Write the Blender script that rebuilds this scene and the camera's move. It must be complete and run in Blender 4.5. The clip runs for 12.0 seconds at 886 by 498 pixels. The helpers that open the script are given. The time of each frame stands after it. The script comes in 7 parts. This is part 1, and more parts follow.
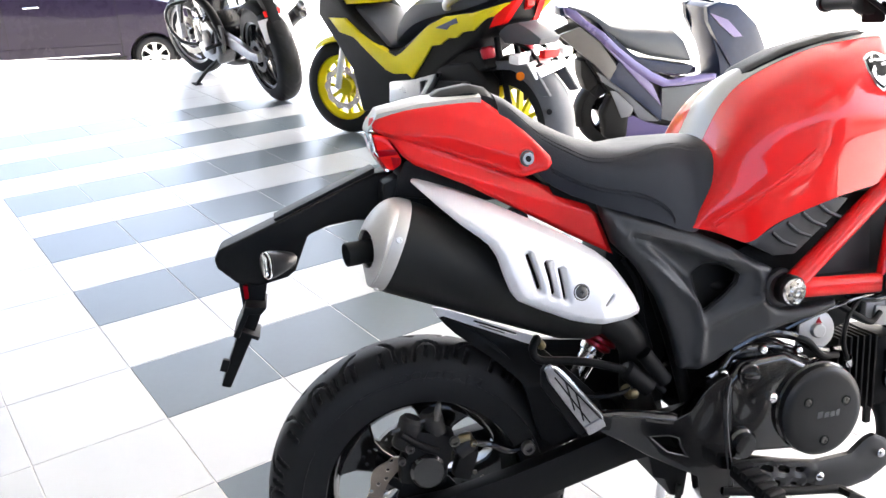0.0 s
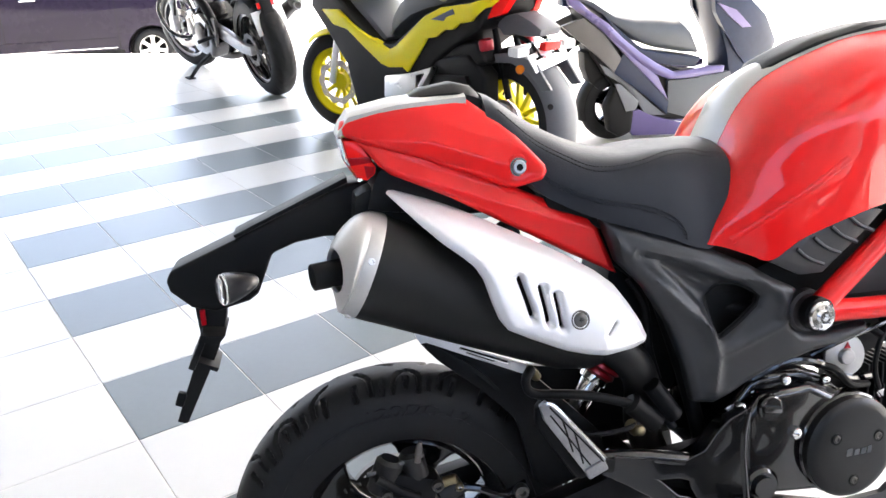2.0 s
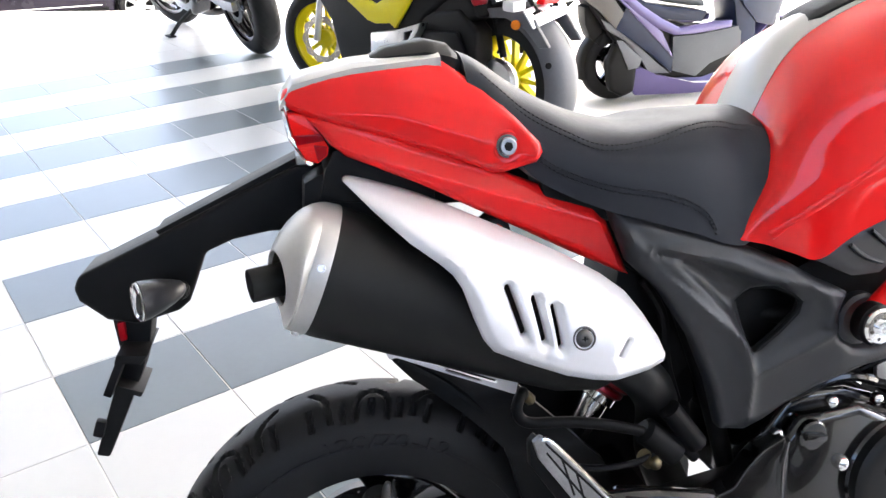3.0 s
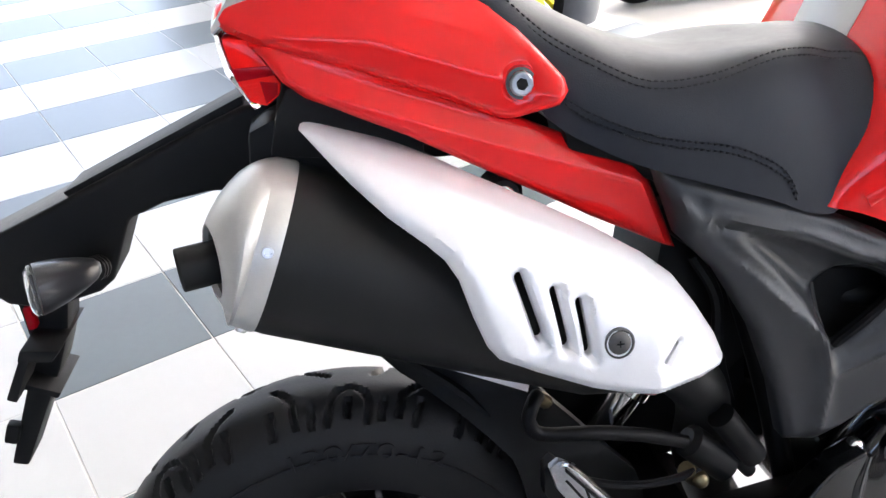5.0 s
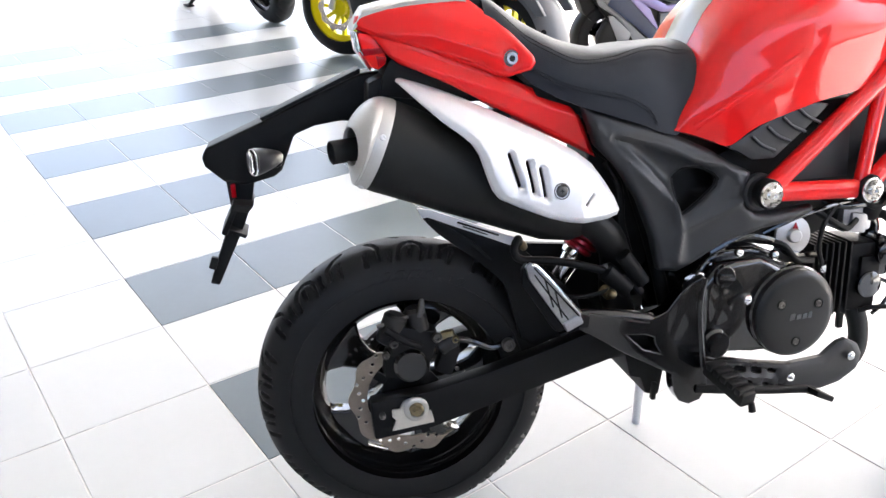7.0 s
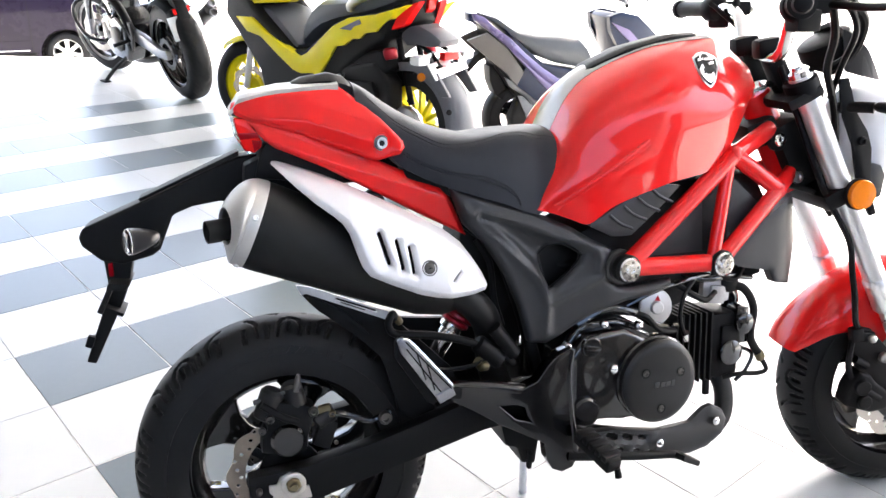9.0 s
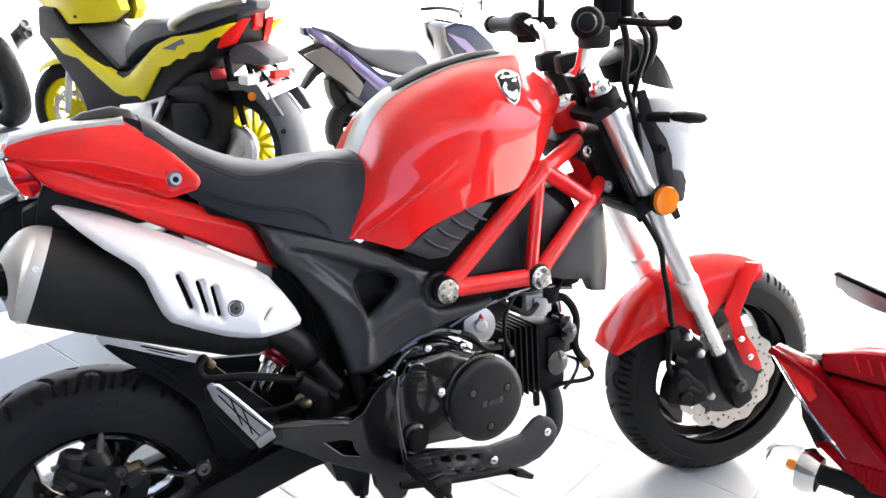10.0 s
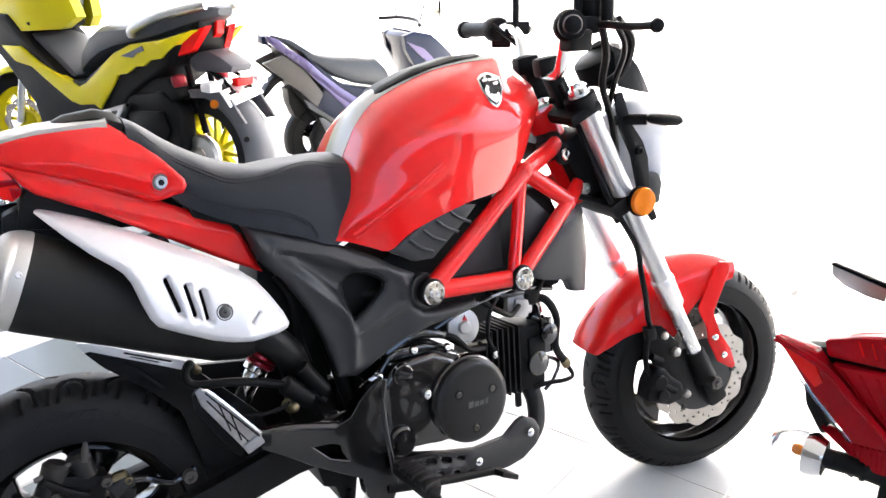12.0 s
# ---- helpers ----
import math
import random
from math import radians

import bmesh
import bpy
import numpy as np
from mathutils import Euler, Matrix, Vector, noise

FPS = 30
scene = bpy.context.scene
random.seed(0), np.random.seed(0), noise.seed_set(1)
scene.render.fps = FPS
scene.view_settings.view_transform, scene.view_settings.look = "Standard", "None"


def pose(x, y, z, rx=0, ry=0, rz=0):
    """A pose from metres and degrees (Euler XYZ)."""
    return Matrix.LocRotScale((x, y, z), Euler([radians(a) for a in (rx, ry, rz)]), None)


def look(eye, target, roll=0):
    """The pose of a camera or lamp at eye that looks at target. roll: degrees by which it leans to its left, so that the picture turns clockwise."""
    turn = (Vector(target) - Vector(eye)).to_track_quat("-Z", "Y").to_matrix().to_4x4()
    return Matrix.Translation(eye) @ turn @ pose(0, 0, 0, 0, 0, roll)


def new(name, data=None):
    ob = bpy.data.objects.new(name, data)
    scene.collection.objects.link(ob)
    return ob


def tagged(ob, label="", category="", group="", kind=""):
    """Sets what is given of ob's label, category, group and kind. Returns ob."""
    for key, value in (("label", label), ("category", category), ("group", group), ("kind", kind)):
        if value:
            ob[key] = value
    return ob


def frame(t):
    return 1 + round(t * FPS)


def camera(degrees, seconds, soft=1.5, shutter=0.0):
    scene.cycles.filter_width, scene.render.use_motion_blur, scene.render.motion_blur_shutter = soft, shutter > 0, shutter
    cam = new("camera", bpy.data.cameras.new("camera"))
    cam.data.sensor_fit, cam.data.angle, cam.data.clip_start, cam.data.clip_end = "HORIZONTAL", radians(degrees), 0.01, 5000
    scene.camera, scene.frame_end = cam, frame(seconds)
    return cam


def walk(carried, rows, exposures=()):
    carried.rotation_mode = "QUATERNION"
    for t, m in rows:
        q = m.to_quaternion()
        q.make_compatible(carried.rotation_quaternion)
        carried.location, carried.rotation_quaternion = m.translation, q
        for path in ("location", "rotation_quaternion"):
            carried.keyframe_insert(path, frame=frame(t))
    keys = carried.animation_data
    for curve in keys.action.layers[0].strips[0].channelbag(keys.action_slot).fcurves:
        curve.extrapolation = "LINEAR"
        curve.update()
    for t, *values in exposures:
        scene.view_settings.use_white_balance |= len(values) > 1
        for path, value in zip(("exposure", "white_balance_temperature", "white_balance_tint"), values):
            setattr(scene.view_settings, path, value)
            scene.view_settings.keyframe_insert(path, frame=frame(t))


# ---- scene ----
cam = camera(56.0, 12.0)
PATH = [
    (0, (-0.2, -1.088, 1.1), (0.232, 0.713, 0.345), -1.5),
    (0.5, (-0.196, -1.081, 1.09), (0.232, 0.72, 0.334), -1.7),
    (1, (-0.19, -1.072, 1.094), (0.235, 0.73, 0.337), -1.5),
    (1.5, (-0.169, -1.028, 1.09), (0.253, 0.774, 0.333), -1.5),
    (2, (-0.135, -0.954, 1.079), (0.284, 0.843, 0.307), -1.8),
    (2.5, (-0.096, -0.866, 1.058), (0.317, 0.916, 0.249), -2.2),
    (2.7, (-0.08, -0.825, 1.05), (0.333, 0.948, 0.221), -2.2),
    (4.3, (0.006, -0.538, 0.982), (0.381, 1.151, -0.021), -2.2),
    (4.5, (0.011, -0.534, 0.985), (0.371, 1.147, -0.037), -2.7),
    (5, (0.008, -0.559, 0.989), (0.355, 1.106, -0.064), -2.6),
    (5.5, (-0.016, -0.632, 0.995), (0.321, 1.022, -0.078), -2.3),
    (6, (-0.075, -0.782, 1.011), (0.266, 0.884, -0.042), -1.6),
    (6.5, (-0.142, -0.96, 1.04), (0.231, 0.746, 0.065), -1.2),
    (7, (-0.192, -1.134, 1.062), (0.229, 0.603, 0.164), -0.9),
    (7.2, (-0.202, -1.187, 1.055), (0.235, 0.566, 0.198), -0.6),
    (8.8, (-0.136, -1.207, 1.085), (0.411, 0.566, 0.337), 0.4),
    (9, (-0.119, -1.199, 1.088), (0.48, 0.56, 0.347), 0.7),
    (9.5, (-0.066, -1.187, 1.096), (0.703, 0.51, 0.37), 0.9),
    (10, (-0.026, -1.19, 1.105), (0.87, 0.447, 0.386), 0.3),
    (10.5, (-0.042, -1.177, 1.097), (0.938, 0.417, 0.392), 0.3),
    (11, (-0.06, -1.177, 1.1), (0.958, 0.395, 0.399), 0.5),
    (11.5, (-0.068, -1.18, 1.098), (0.944, 0.397, 0.399), 0.5),
    (12, (-0.076, -1.171, 1.093), (0.922, 0.417, 0.398), 0.8),
]
EXPOSURE = 3.49
walk(cam, [(t, look(eye, target, roll)) for t, eye, target, roll in PATH], exposures=[(0.0, EXPOSURE), (12.0, EXPOSURE)])

# world, sun
world = bpy.data.worlds.new("World")
scene.world = world
world.use_nodes = True
wn = world.node_tree.nodes
sky = wn.new("ShaderNodeTexSky")
sky.sky_type, sky.sun_disc = "NISHITA", False
sky.sun_elevation, sky.sun_rotation = radians(47), radians(62)
sky.air_density, sky.dust_density = 0.8, 6.0
world.node_tree.links.new(sky.outputs[0], wn["Background"].inputs[0])
wn["Background"].inputs[1].default_value = 0.15
sun = new("sun", bpy.data.lights.new("sun", "SUN"))
sun.data.energy, sun.data.angle, sun.data.color = 4.0, radians(3), (1.0, 0.96, 0.9)
sun.matrix_world = look((7.06, 3.75, 8.6), (0, 0, 0))

# materials
def material(name, colour, rough=0.5, metal=0.0, coat=0.0, vary=0.06, scale=6.0, bump=0.0, bump_scale=200.0,
             rough_vary=0.08, transmission=0.0, random=0.0, sheen=0.0, specular=0.4, ior=1.45):
    m = bpy.data.materials.new(name)
    m.use_nodes = True
    t = m.node_tree
    b = t.nodes["Principled BSDF"]
    b.inputs["Metallic"].default_value = metal
    b.inputs["Coat Weight"].default_value = coat
    b.inputs["Coat Roughness"].default_value = 0.04
    b.inputs["Transmission Weight"].default_value = transmission
    b.inputs["Specular IOR Level"].default_value = specular
    b.inputs["Sheen Weight"].default_value = sheen
    b.inputs["IOR"].default_value = ior
    co = t.nodes.new("ShaderNodeTexCoord")
    n1 = t.nodes.new("ShaderNodeTexNoise")
    n1.inputs["Scale"].default_value, n1.inputs["Detail"].default_value = scale, 6
    n2 = t.nodes.new("ShaderNodeTexNoise")
    n2.inputs["Scale"].default_value, n2.inputs["Detail"].default_value = scale * 14, 3
    for n in (n1, n2):
        t.links.new(co.outputs["Object"], n.inputs["Vector"])
    add = t.nodes.new("ShaderNodeMath")
    add.operation = "MULTIPLY_ADD"
    t.links.new(n2.outputs[0], add.inputs[0])
    add.inputs[1].default_value = 0.4
    t.links.new(n1.outputs[0], add.inputs[2])
    val = add.outputs[0]
    if random:
        info = t.nodes.new("ShaderNodeObjectInfo")
        r = t.nodes.new("ShaderNodeMath")
        r.operation, r.inputs[1].default_value = "MULTIPLY_ADD", random
        t.links.new(info.outputs["Random"], r.inputs[0])
        t.links.new(val, r.inputs[2])
        val = r.outputs[0]
    ramp = t.nodes.new("ShaderNodeMapRange")
    ramp.inputs["From Min"].default_value, ramp.inputs["From Max"].default_value = 0.4, 1.0 + random
    t.links.new(val, ramp.inputs["Value"])
    mix = t.nodes.new("ShaderNodeMix")
    mix.data_type = "RGBA"
    mix.inputs["A"].default_value = (*[max(0, c * (1 - vary)) for c in colour], 1)
    mix.inputs["B"].default_value = (*[min(1, c * (1 + vary)) for c in colour], 1)
    t.links.new(ramp.outputs[0], mix.inputs["Factor"])
    t.links.new(mix.outputs["Result"], b.inputs["Base Color"])
    rr = t.nodes.new("ShaderNodeMapRange")
    rr.inputs["From Min"].default_value, rr.inputs["From Max"].default_value = 0.4, 1.0
    rr.inputs["To Min"].default_value = max(0.02, rough - rough_vary)
    rr.inputs["To Max"].default_value = min(1, rough + rough_vary)
    t.links.new(add.outputs[0], rr.inputs["Value"])
    t.links.new(rr.outputs[0], b.inputs["Roughness"])
    if bump:
        n3 = t.nodes.new("ShaderNodeTexNoise")
        n3.inputs["Scale"].default_value, n3.inputs["Detail"].default_value = bump_scale, 2
        t.links.new(co.outputs["Object"], n3.inputs["Vector"])
        bp = t.nodes.new("ShaderNodeBump")
        bp.inputs["Strength"].default_value, bp.inputs["Distance"].default_value = bump, 0.001
        t.links.new(n3.outputs[0], bp.inputs["Height"])
        t.links.new(bp.outputs[0], b.inputs["Normal"])
    return m


RED = material("red_paint", (0.70, 0.008, 0.009), 0.4, coat=0.65, vary=0.04, scale=3, rough_vary=0.05, specular=0.08)
WHITE_STRIPE = material("white_stripe_paint", (0.42, 0.405, 0.38), 0.35, coat=0.4, vary=0.06, specular=0.2)
SILVER = material("silver_painted_guard", (0.72, 0.72, 0.74), 0.36, metal=0.25, vary=0.05, scale=10, bump=0.08, bump_scale=900)
CAPSILVER = material("cast_silver", (0.50, 0.49, 0.47), 0.45, metal=0.6, vary=0.08, scale=12, bump=0.12, bump_scale=700)
BLACK = material("matt_black_plastic", (0.004, 0.004, 0.0043), 0.52, vary=0.25, scale=8, bump=0.12, bump_scale=800, specular=0.18)
GREYBLACK = material("charcoal_plastic", (0.020, 0.0207, 0.023), 0.42, vary=0.15, scale=7, bump=0.12, bump_scale=900, specular=0.5)
EXHAUST = material("heatproof_black", (0.0065, 0.0065, 0.0065), 0.52, vary=0.3, scale=9, bump=0.1, bump_scale=500, specular=0.3)
GLOSSBLACK = material("gloss_black_enamel", (0.004, 0.004, 0.0045), 0.16, coat=0.6, vary=0.2, scale=9, specular=0.35, rough_vary=0.04)
CASE = material("black_engine_paint", (0.0045, 0.0045, 0.005), 0.20, coat=0.9, vary=0.25, scale=9, bump=0.04, bump_scale=300, specular=0.4, rough_vary=0.06)
COVERBLACK = material("satin_black_cover", (0.007, 0.007, 0.0075), 0.33, vary=0.2, scale=9, bump=0.12, bump_scale=700, specular=0.4, rough_vary=0.06)
RUBBER = material("tyre_rubber", (0.0075, 0.0076, 0.0082), 0.5, vary=0.4, scale=10, bump=0.15, bump_scale=400, specular=0.24)
VINYL = material("black_vinyl", (0.021, 0.023, 0.029), 0.50, vary=0.12, scale=8, bump=0.2, bump_scale=900, specular=0.22)
THREAD = material("black_thread", (0.012, 0.0125, 0.015), 0.55, vary=0.2, specular=0.25)
CHROME = material("chrome", (0.80, 0.80, 0.80), 0.12, metal=1.0, vary=0.03, rough_vary=0.04)
ALU = material("brushed_aluminium", (0.62, 0.62, 0.62), 0.32, metal=1.0, vary=0.08, scale=20, bump=0.15, bump_scale=300)
FORKSILVER = material("bright_silver_fork", (0.80, 0.80, 0.81), 0.30, metal=0.85, vary=0.04)
PEGALU = material("scuffed_aluminium", (0.34, 0.34, 0.35), 0.33, metal=1.0, vary=0.3, scale=30, bump=0.3, bump_scale=250)
STEEL = material("zinc_steel", (0.52, 0.50, 0.46), 0.35, metal=1.0, vary=0.15, scale=40, bump=0.1, bump_scale=300)
DARKSTEEL = material("dark_steel", (0.10, 0.095, 0.09), 0.4, metal=0.9, vary=0.3, scale=30)
BRASS = material("dull_brass", (0.20, 0.165, 0.10), 0.4, metal=1.0, vary=0.3, scale=40)
DISC = material("brake_disc_steel", (0.50, 0.47, 0.43), 0.35, metal=1.0, vary=0.15, scale=25)
RUSTDISC = material("browned_disc_steel", (0.24, 0.205, 0.17), 0.4, metal=1.0, vary=0.25, scale=25)
REDANOD = material("red_spring_collar", (0.35, 0.01, 0.02), 0.3, metal=0.5, coat=0.5, vary=0.1)
REDLENS = material("red_lens", (0.78, 0.010, 0.009), 0.15, coat=0.3, vary=0.08, rough_vary=0.03, specular=0.12)
DEEPRED = material("deep_red_lens", (0.30, 0.002, 0.007), 0.14, coat=0.22, vary=0.2, scale=12, rough_vary=0.03, specular=0.06)
ORANGE = material("orange_reflector", (0.75, 0.20, 0.008), 0.2, coat=0.5, vary=0.15, scale=30)
CLEAR = material("clear_lens", (0.95, 0.95, 0.95), 0.04, transmission=1.0, vary=0.01, rough_vary=0.01)
GREYPAINT = material("light_grey_paint", (0.62, 0.63, 0.66), 0.35, coat=0.5, vary=0.05)
DARKPEARL = material("dark_grey_gloss_plastic", (0.016, 0.016, 0.019), 0.35, coat=0.2, vary=0.1, specular=0.3)
YELLOW = material("yellow_paint", (0.66, 0.57, 0.004), 0.4, coat=0.45, vary=0.05, specular=0.1)
PURPLE = material("purple_pearl_paint", (0.085, 0.068, 0.165), 0.32, metal=0.15, coat=0.4, vary=0.12, scale=1.5)
TEAL = material("dark_teal_pearl_paint", (0.008, 0.014, 0.034), 0.36, coat=0.15, vary=0.3, scale=2, specular=0.15)
CARPAINT = material("aubergine_car_paint", (0.007, 0.004, 0.014), 0.28, coat=0.12, vary=0.15, scale=1, specular=0.15)
GREYSEAT = material("grey_vinyl", (0.055, 0.062, 0.072), 0.42, vary=0.12, scale=6, bump=0.15, bump_scale=400, specular=0.4)
MIDGREY = material("grey_plastic", (0.10, 0.105, 0.115), 0.45, vary=0.12, scale=6)
GLASS = material("window_glass", (0.02, 0.022, 0.025), 0.05, coat=1.0, vary=0.05, rough_vary=0.01)
WARMGREY = material("warm_grey_plastic", (0.085, 0.080, 0.076), 0.45, vary=0.12, scale=6)
WHITEPLASTIC = material("pale_plastic", (0.6, 0.61, 0.62), 0.4, vary=0.05)
TILEWHITE = material("white_glazed_tile", (0.42, 0.44, 0.455), 0.29, vary=0.045, scale=2.5, random=0.35, rough_vary=0.015, specular=0.6)
TILEDARK = material("slate_blue_glazed_tile", (0.082, 0.105, 0.121), 0.30, vary=0.16, scale=4, random=0.35, rough_vary=0.015, specular=0.50)
GROUT = material("pale_grout", (0.62, 0.61, 0.59), 0.9, vary=0.12, scale=8)
CONCRETE = material("pale_concrete", (0.42, 0.41, 0.39), 0.85, vary=0.15, scale=0.7, bump=0.3, bump_scale=40)
KERBSHADE = material("shaded_kerb_grey", (0.20, 0.20, 0.19), 0.9, vary=0.15, scale=0.5, bump=0.3, bump_scale=60)
PLASTER = material("unseen_ceiling_paint", (0.445, 0.45, 0.455), 0.8, vary=0.05, scale=1, bump=0.1, bump_scale=80)
UNSEENWALL = material("unseen_wall_grey", (0.12, 0.12, 0.122), 0.8, vary=0.1, scale=1, bump=0.1, bump_scale=80)


# mesh tools
SLIM = {"on": False}


def slim(x, y):
    """The motorcycle's frame and bodywork grow narrower towards the steering head."""
    s = max(0.0, x - 0.15)
    return x - 0.023 * s, y * (1 + 0.071 * s - 0.575 * s * s)


def part(name, bm, mat, parent=None, label="", angle=38, loc=None):
    if SLIM["on"]:
        for v in bm.verts:
            v.co.x, v.co.y = slim(v.co.x, v.co.y)
    bmesh.ops.recalc_face_normals(bm, faces=bm.faces[:])
    me = bpy.data.meshes.new(name)
    bm.to_mesh(me)
    bm.free()
    me.materials.append(mat)
    if angle:
        for p in me.polygons:
            p.use_smooth = True
        me.set_sharp_from_angle(angle=radians(angle))
    ob = new(name, me)
    if parent is not None:
        ob.parent = parent
    if loc is not None:
        ob.matrix_basis = loc
    if label:
        ob["label"] = label
    return ob


def thing(name, m, label, category, group="", kind=""):
    return_ob = new(name)
    return_ob.matrix_basis = m
    return_ob.empty_display_size = 0.1
    return tagged(return_ob, label, category, group, kind)


def join(*bms):
    out = bmesh.new()
    for b in bms:
        me = bpy.data.meshes.new("tmp")
        b.to_mesh(me)
        b.free()
        out.from_mesh(me)
        bpy.data.meshes.remove(me)
    return out


def moved(bm, m):
    bmesh.ops.transform(bm, matrix=m, verts=bm.verts[:])
    return bm


def mirrored(bm):
    """A copy on the other side of the xz plane."""
    out = bm.copy()
    bmesh.ops.scale(out, vec=(1, -1, 1), verts=out.verts[:])
    bmesh.ops.reverse_faces(out, faces=out.faces[:])
    return out


def pair(name, bm, mat, parent, label="", angle=38):
    """The piece as given on the right, and its mirror image on the left, as two parts."""
    part(name, mirrored(bm), mat, parent, label, angle)
    return part(name, bm, mat, parent, label, angle)


def smooth_line(pts, res=6, closed=False):
    """Catmull-Rom through the points."""
    p = [Vector(q) for q in pts]
    n = len(p)
    if n < 3:
        return p
    out = []
    for i in range(n if closed else n - 1):
        a = p[(i - 1) % n] if closed or i else p[0] * 2 - p[1]
        b, c = p[i], p[(i + 1) % n]
        d = p[(i + 2) % n] if closed or i + 2 < n else p[-1] * 2 - p[-2]
        for k in range(res):
            t = k / res
            out.append(0.5 * (2 * b + (c - a) * t + (2 * a - 5 * b + 4 * c - d) * t * t + (3 * b - a - 3 * c + d) * t ** 3))
    if not closed:
        out.append(p[-1])
    return out


def loft(rings, closed=True, caps=True):
    bm = bmesh.new()
    vs = [[bm.verts.new(p) for p in r] for r in rings]
    n = len(rings[0])
    for a, b in zip(vs, vs[1:]):
        for i in range(n if closed else n - 1):
            j = (i + 1) % n
            bm.faces.new((a[i], a[j], b[j], b[i]))
    if caps and closed:
        bm.faces.new(vs[0])
        bm.faces.new(vs[-1])
    return bm


def tube(pts, r, n=10, res=6, r2=None):
    line = smooth_line(pts, res)
    rings, up = [], None
    for i, p in enumerate(line):
        d = (line[min(i + 1, len(line) - 1)] - line[max(i - 1, 0)]).normalized()
        if up is None:
            up = d.orthogonal().normalized()
        up = (up - d * up.dot(d)).normalized()
        side = d.cross(up)
        f = i / max(1, len(line) - 1)
        rr = r if r2 is None else r + (r2 - r) * f
        rings.append([p + (up * math.cos(a) + side * math.sin(a)) * rr for a in (2 * math.pi * k / n for k in range(n))])
    return loft(rings)


def axis_frame(origin, axis):
    z = Vector(axis).normalized()
    x = z.orthogonal().normalized()
    y = z.cross(x)
    return Matrix.Translation(Vector(origin)) @ Matrix((x, y, z)).transposed().to_4x4()


def lathe(profile, origin=(0, 0, 0), axis=(0, 1, 0), n=32, ring=False):
    """profile: (radius, height along the axis); ring: a closed profile round a hole."""
    bm = bmesh.new()
    rows = []
    for r, h in profile:
        if r < 1e-6:
            rows.append([bm.verts.new((0, 0, h))])
        else:
            rows.append([bm.verts.new((r * math.cos(2 * math.pi * k / n), r * math.sin(2 * math.pi * k / n), h)) for k in range(n)])
    pairs = list(zip(rows, rows[1:])) + ([(rows[-1], rows[0])] if ring else [])
    for a, b in pairs:
        for k in range(n):
            j = (k + 1) % n
            if len(a) == 1 and len(b) == 1:
                continue
            if len(a) == 1:
                bm.faces.new((a[0], b[k], b[j]))
            elif len(b) == 1:
                bm.faces.new((a[k], a[j], b[0]))
            else:
                bm.faces.new((a[k], a[j], b[j], b[k]))
    if not ring:
        for row in (rows[0], rows[-1]):
            if len(row) > 1:
                bm.faces.new(row)
    return moved(bm, axis_frame(origin, axis))


def box(c, s, rot=(0, 0, 0), bevel=0.003, seg=2):
    bm = bmesh.new()
    bmesh.ops.create_cube(bm, size=1)
    bmesh.ops.scale(bm, vec=s, verts=bm.verts[:])
    if bevel:
        bmesh.ops.bevel(bm, geom=bm.edges[:], offset=bevel, segments=seg, affect="EDGES", profile=0.6)
    return moved(bm, pose(*c, *rot))


def plate(outline, y0, y1, bevel=0.003, holes=(), seg=2):
    """A flat piece with its outline in xz, from y0 to y1, with holes through it."""
    bm = bmesh.new()
    edges = []
    for loop in (outline, *holes):
        vs = [bm.verts.new((x, y0, z)) for x, z in loop]
        edges += [bm.edges.new((a, b)) for a, b in zip(vs, vs[1:] + vs[:1])]
    if holes:
        bmesh.ops.triangle_fill(bm, edges=edges, use_beauty=True, use_dissolve=False)
    else:
        bmesh.ops.contextual_create(bm, geom=edges)
    top = bmesh.ops.extrude_face_region(bm, geom=bm.faces[:])
    bmesh.ops.translate(bm, vec=(0, y1 - y0, 0), verts=[v for v in top["geom"] if isinstance(v, bmesh.types.BMVert)])
    bmesh.ops.recalc_face_normals(bm, faces=bm.faces[:])
    if bevel:
        sharp = [e for e in bm.edges if len(e.link_faces) == 2 and e.calc_face_angle(0) > 0.6]
        bmesh.ops.bevel(bm, geom=sharp, offset=bevel, segments=seg, affect="EDGES", profile=0.6, clamp_overlap=True)
    return bm


def near_line(x, z, ax, az, bx, bz):
    """Distance from a line's piece, and how far along it."""
    t = max(0.0, min(1.0, ((x - ax) * (bx - ax) + (z - az) * (bz - az)) / ((bx - ax) ** 2 + (bz - az) ** 2 + 1e-12)))
    return math.hypot(x - ax - t * (bx - ax), z - az - t * (bz - az)), t


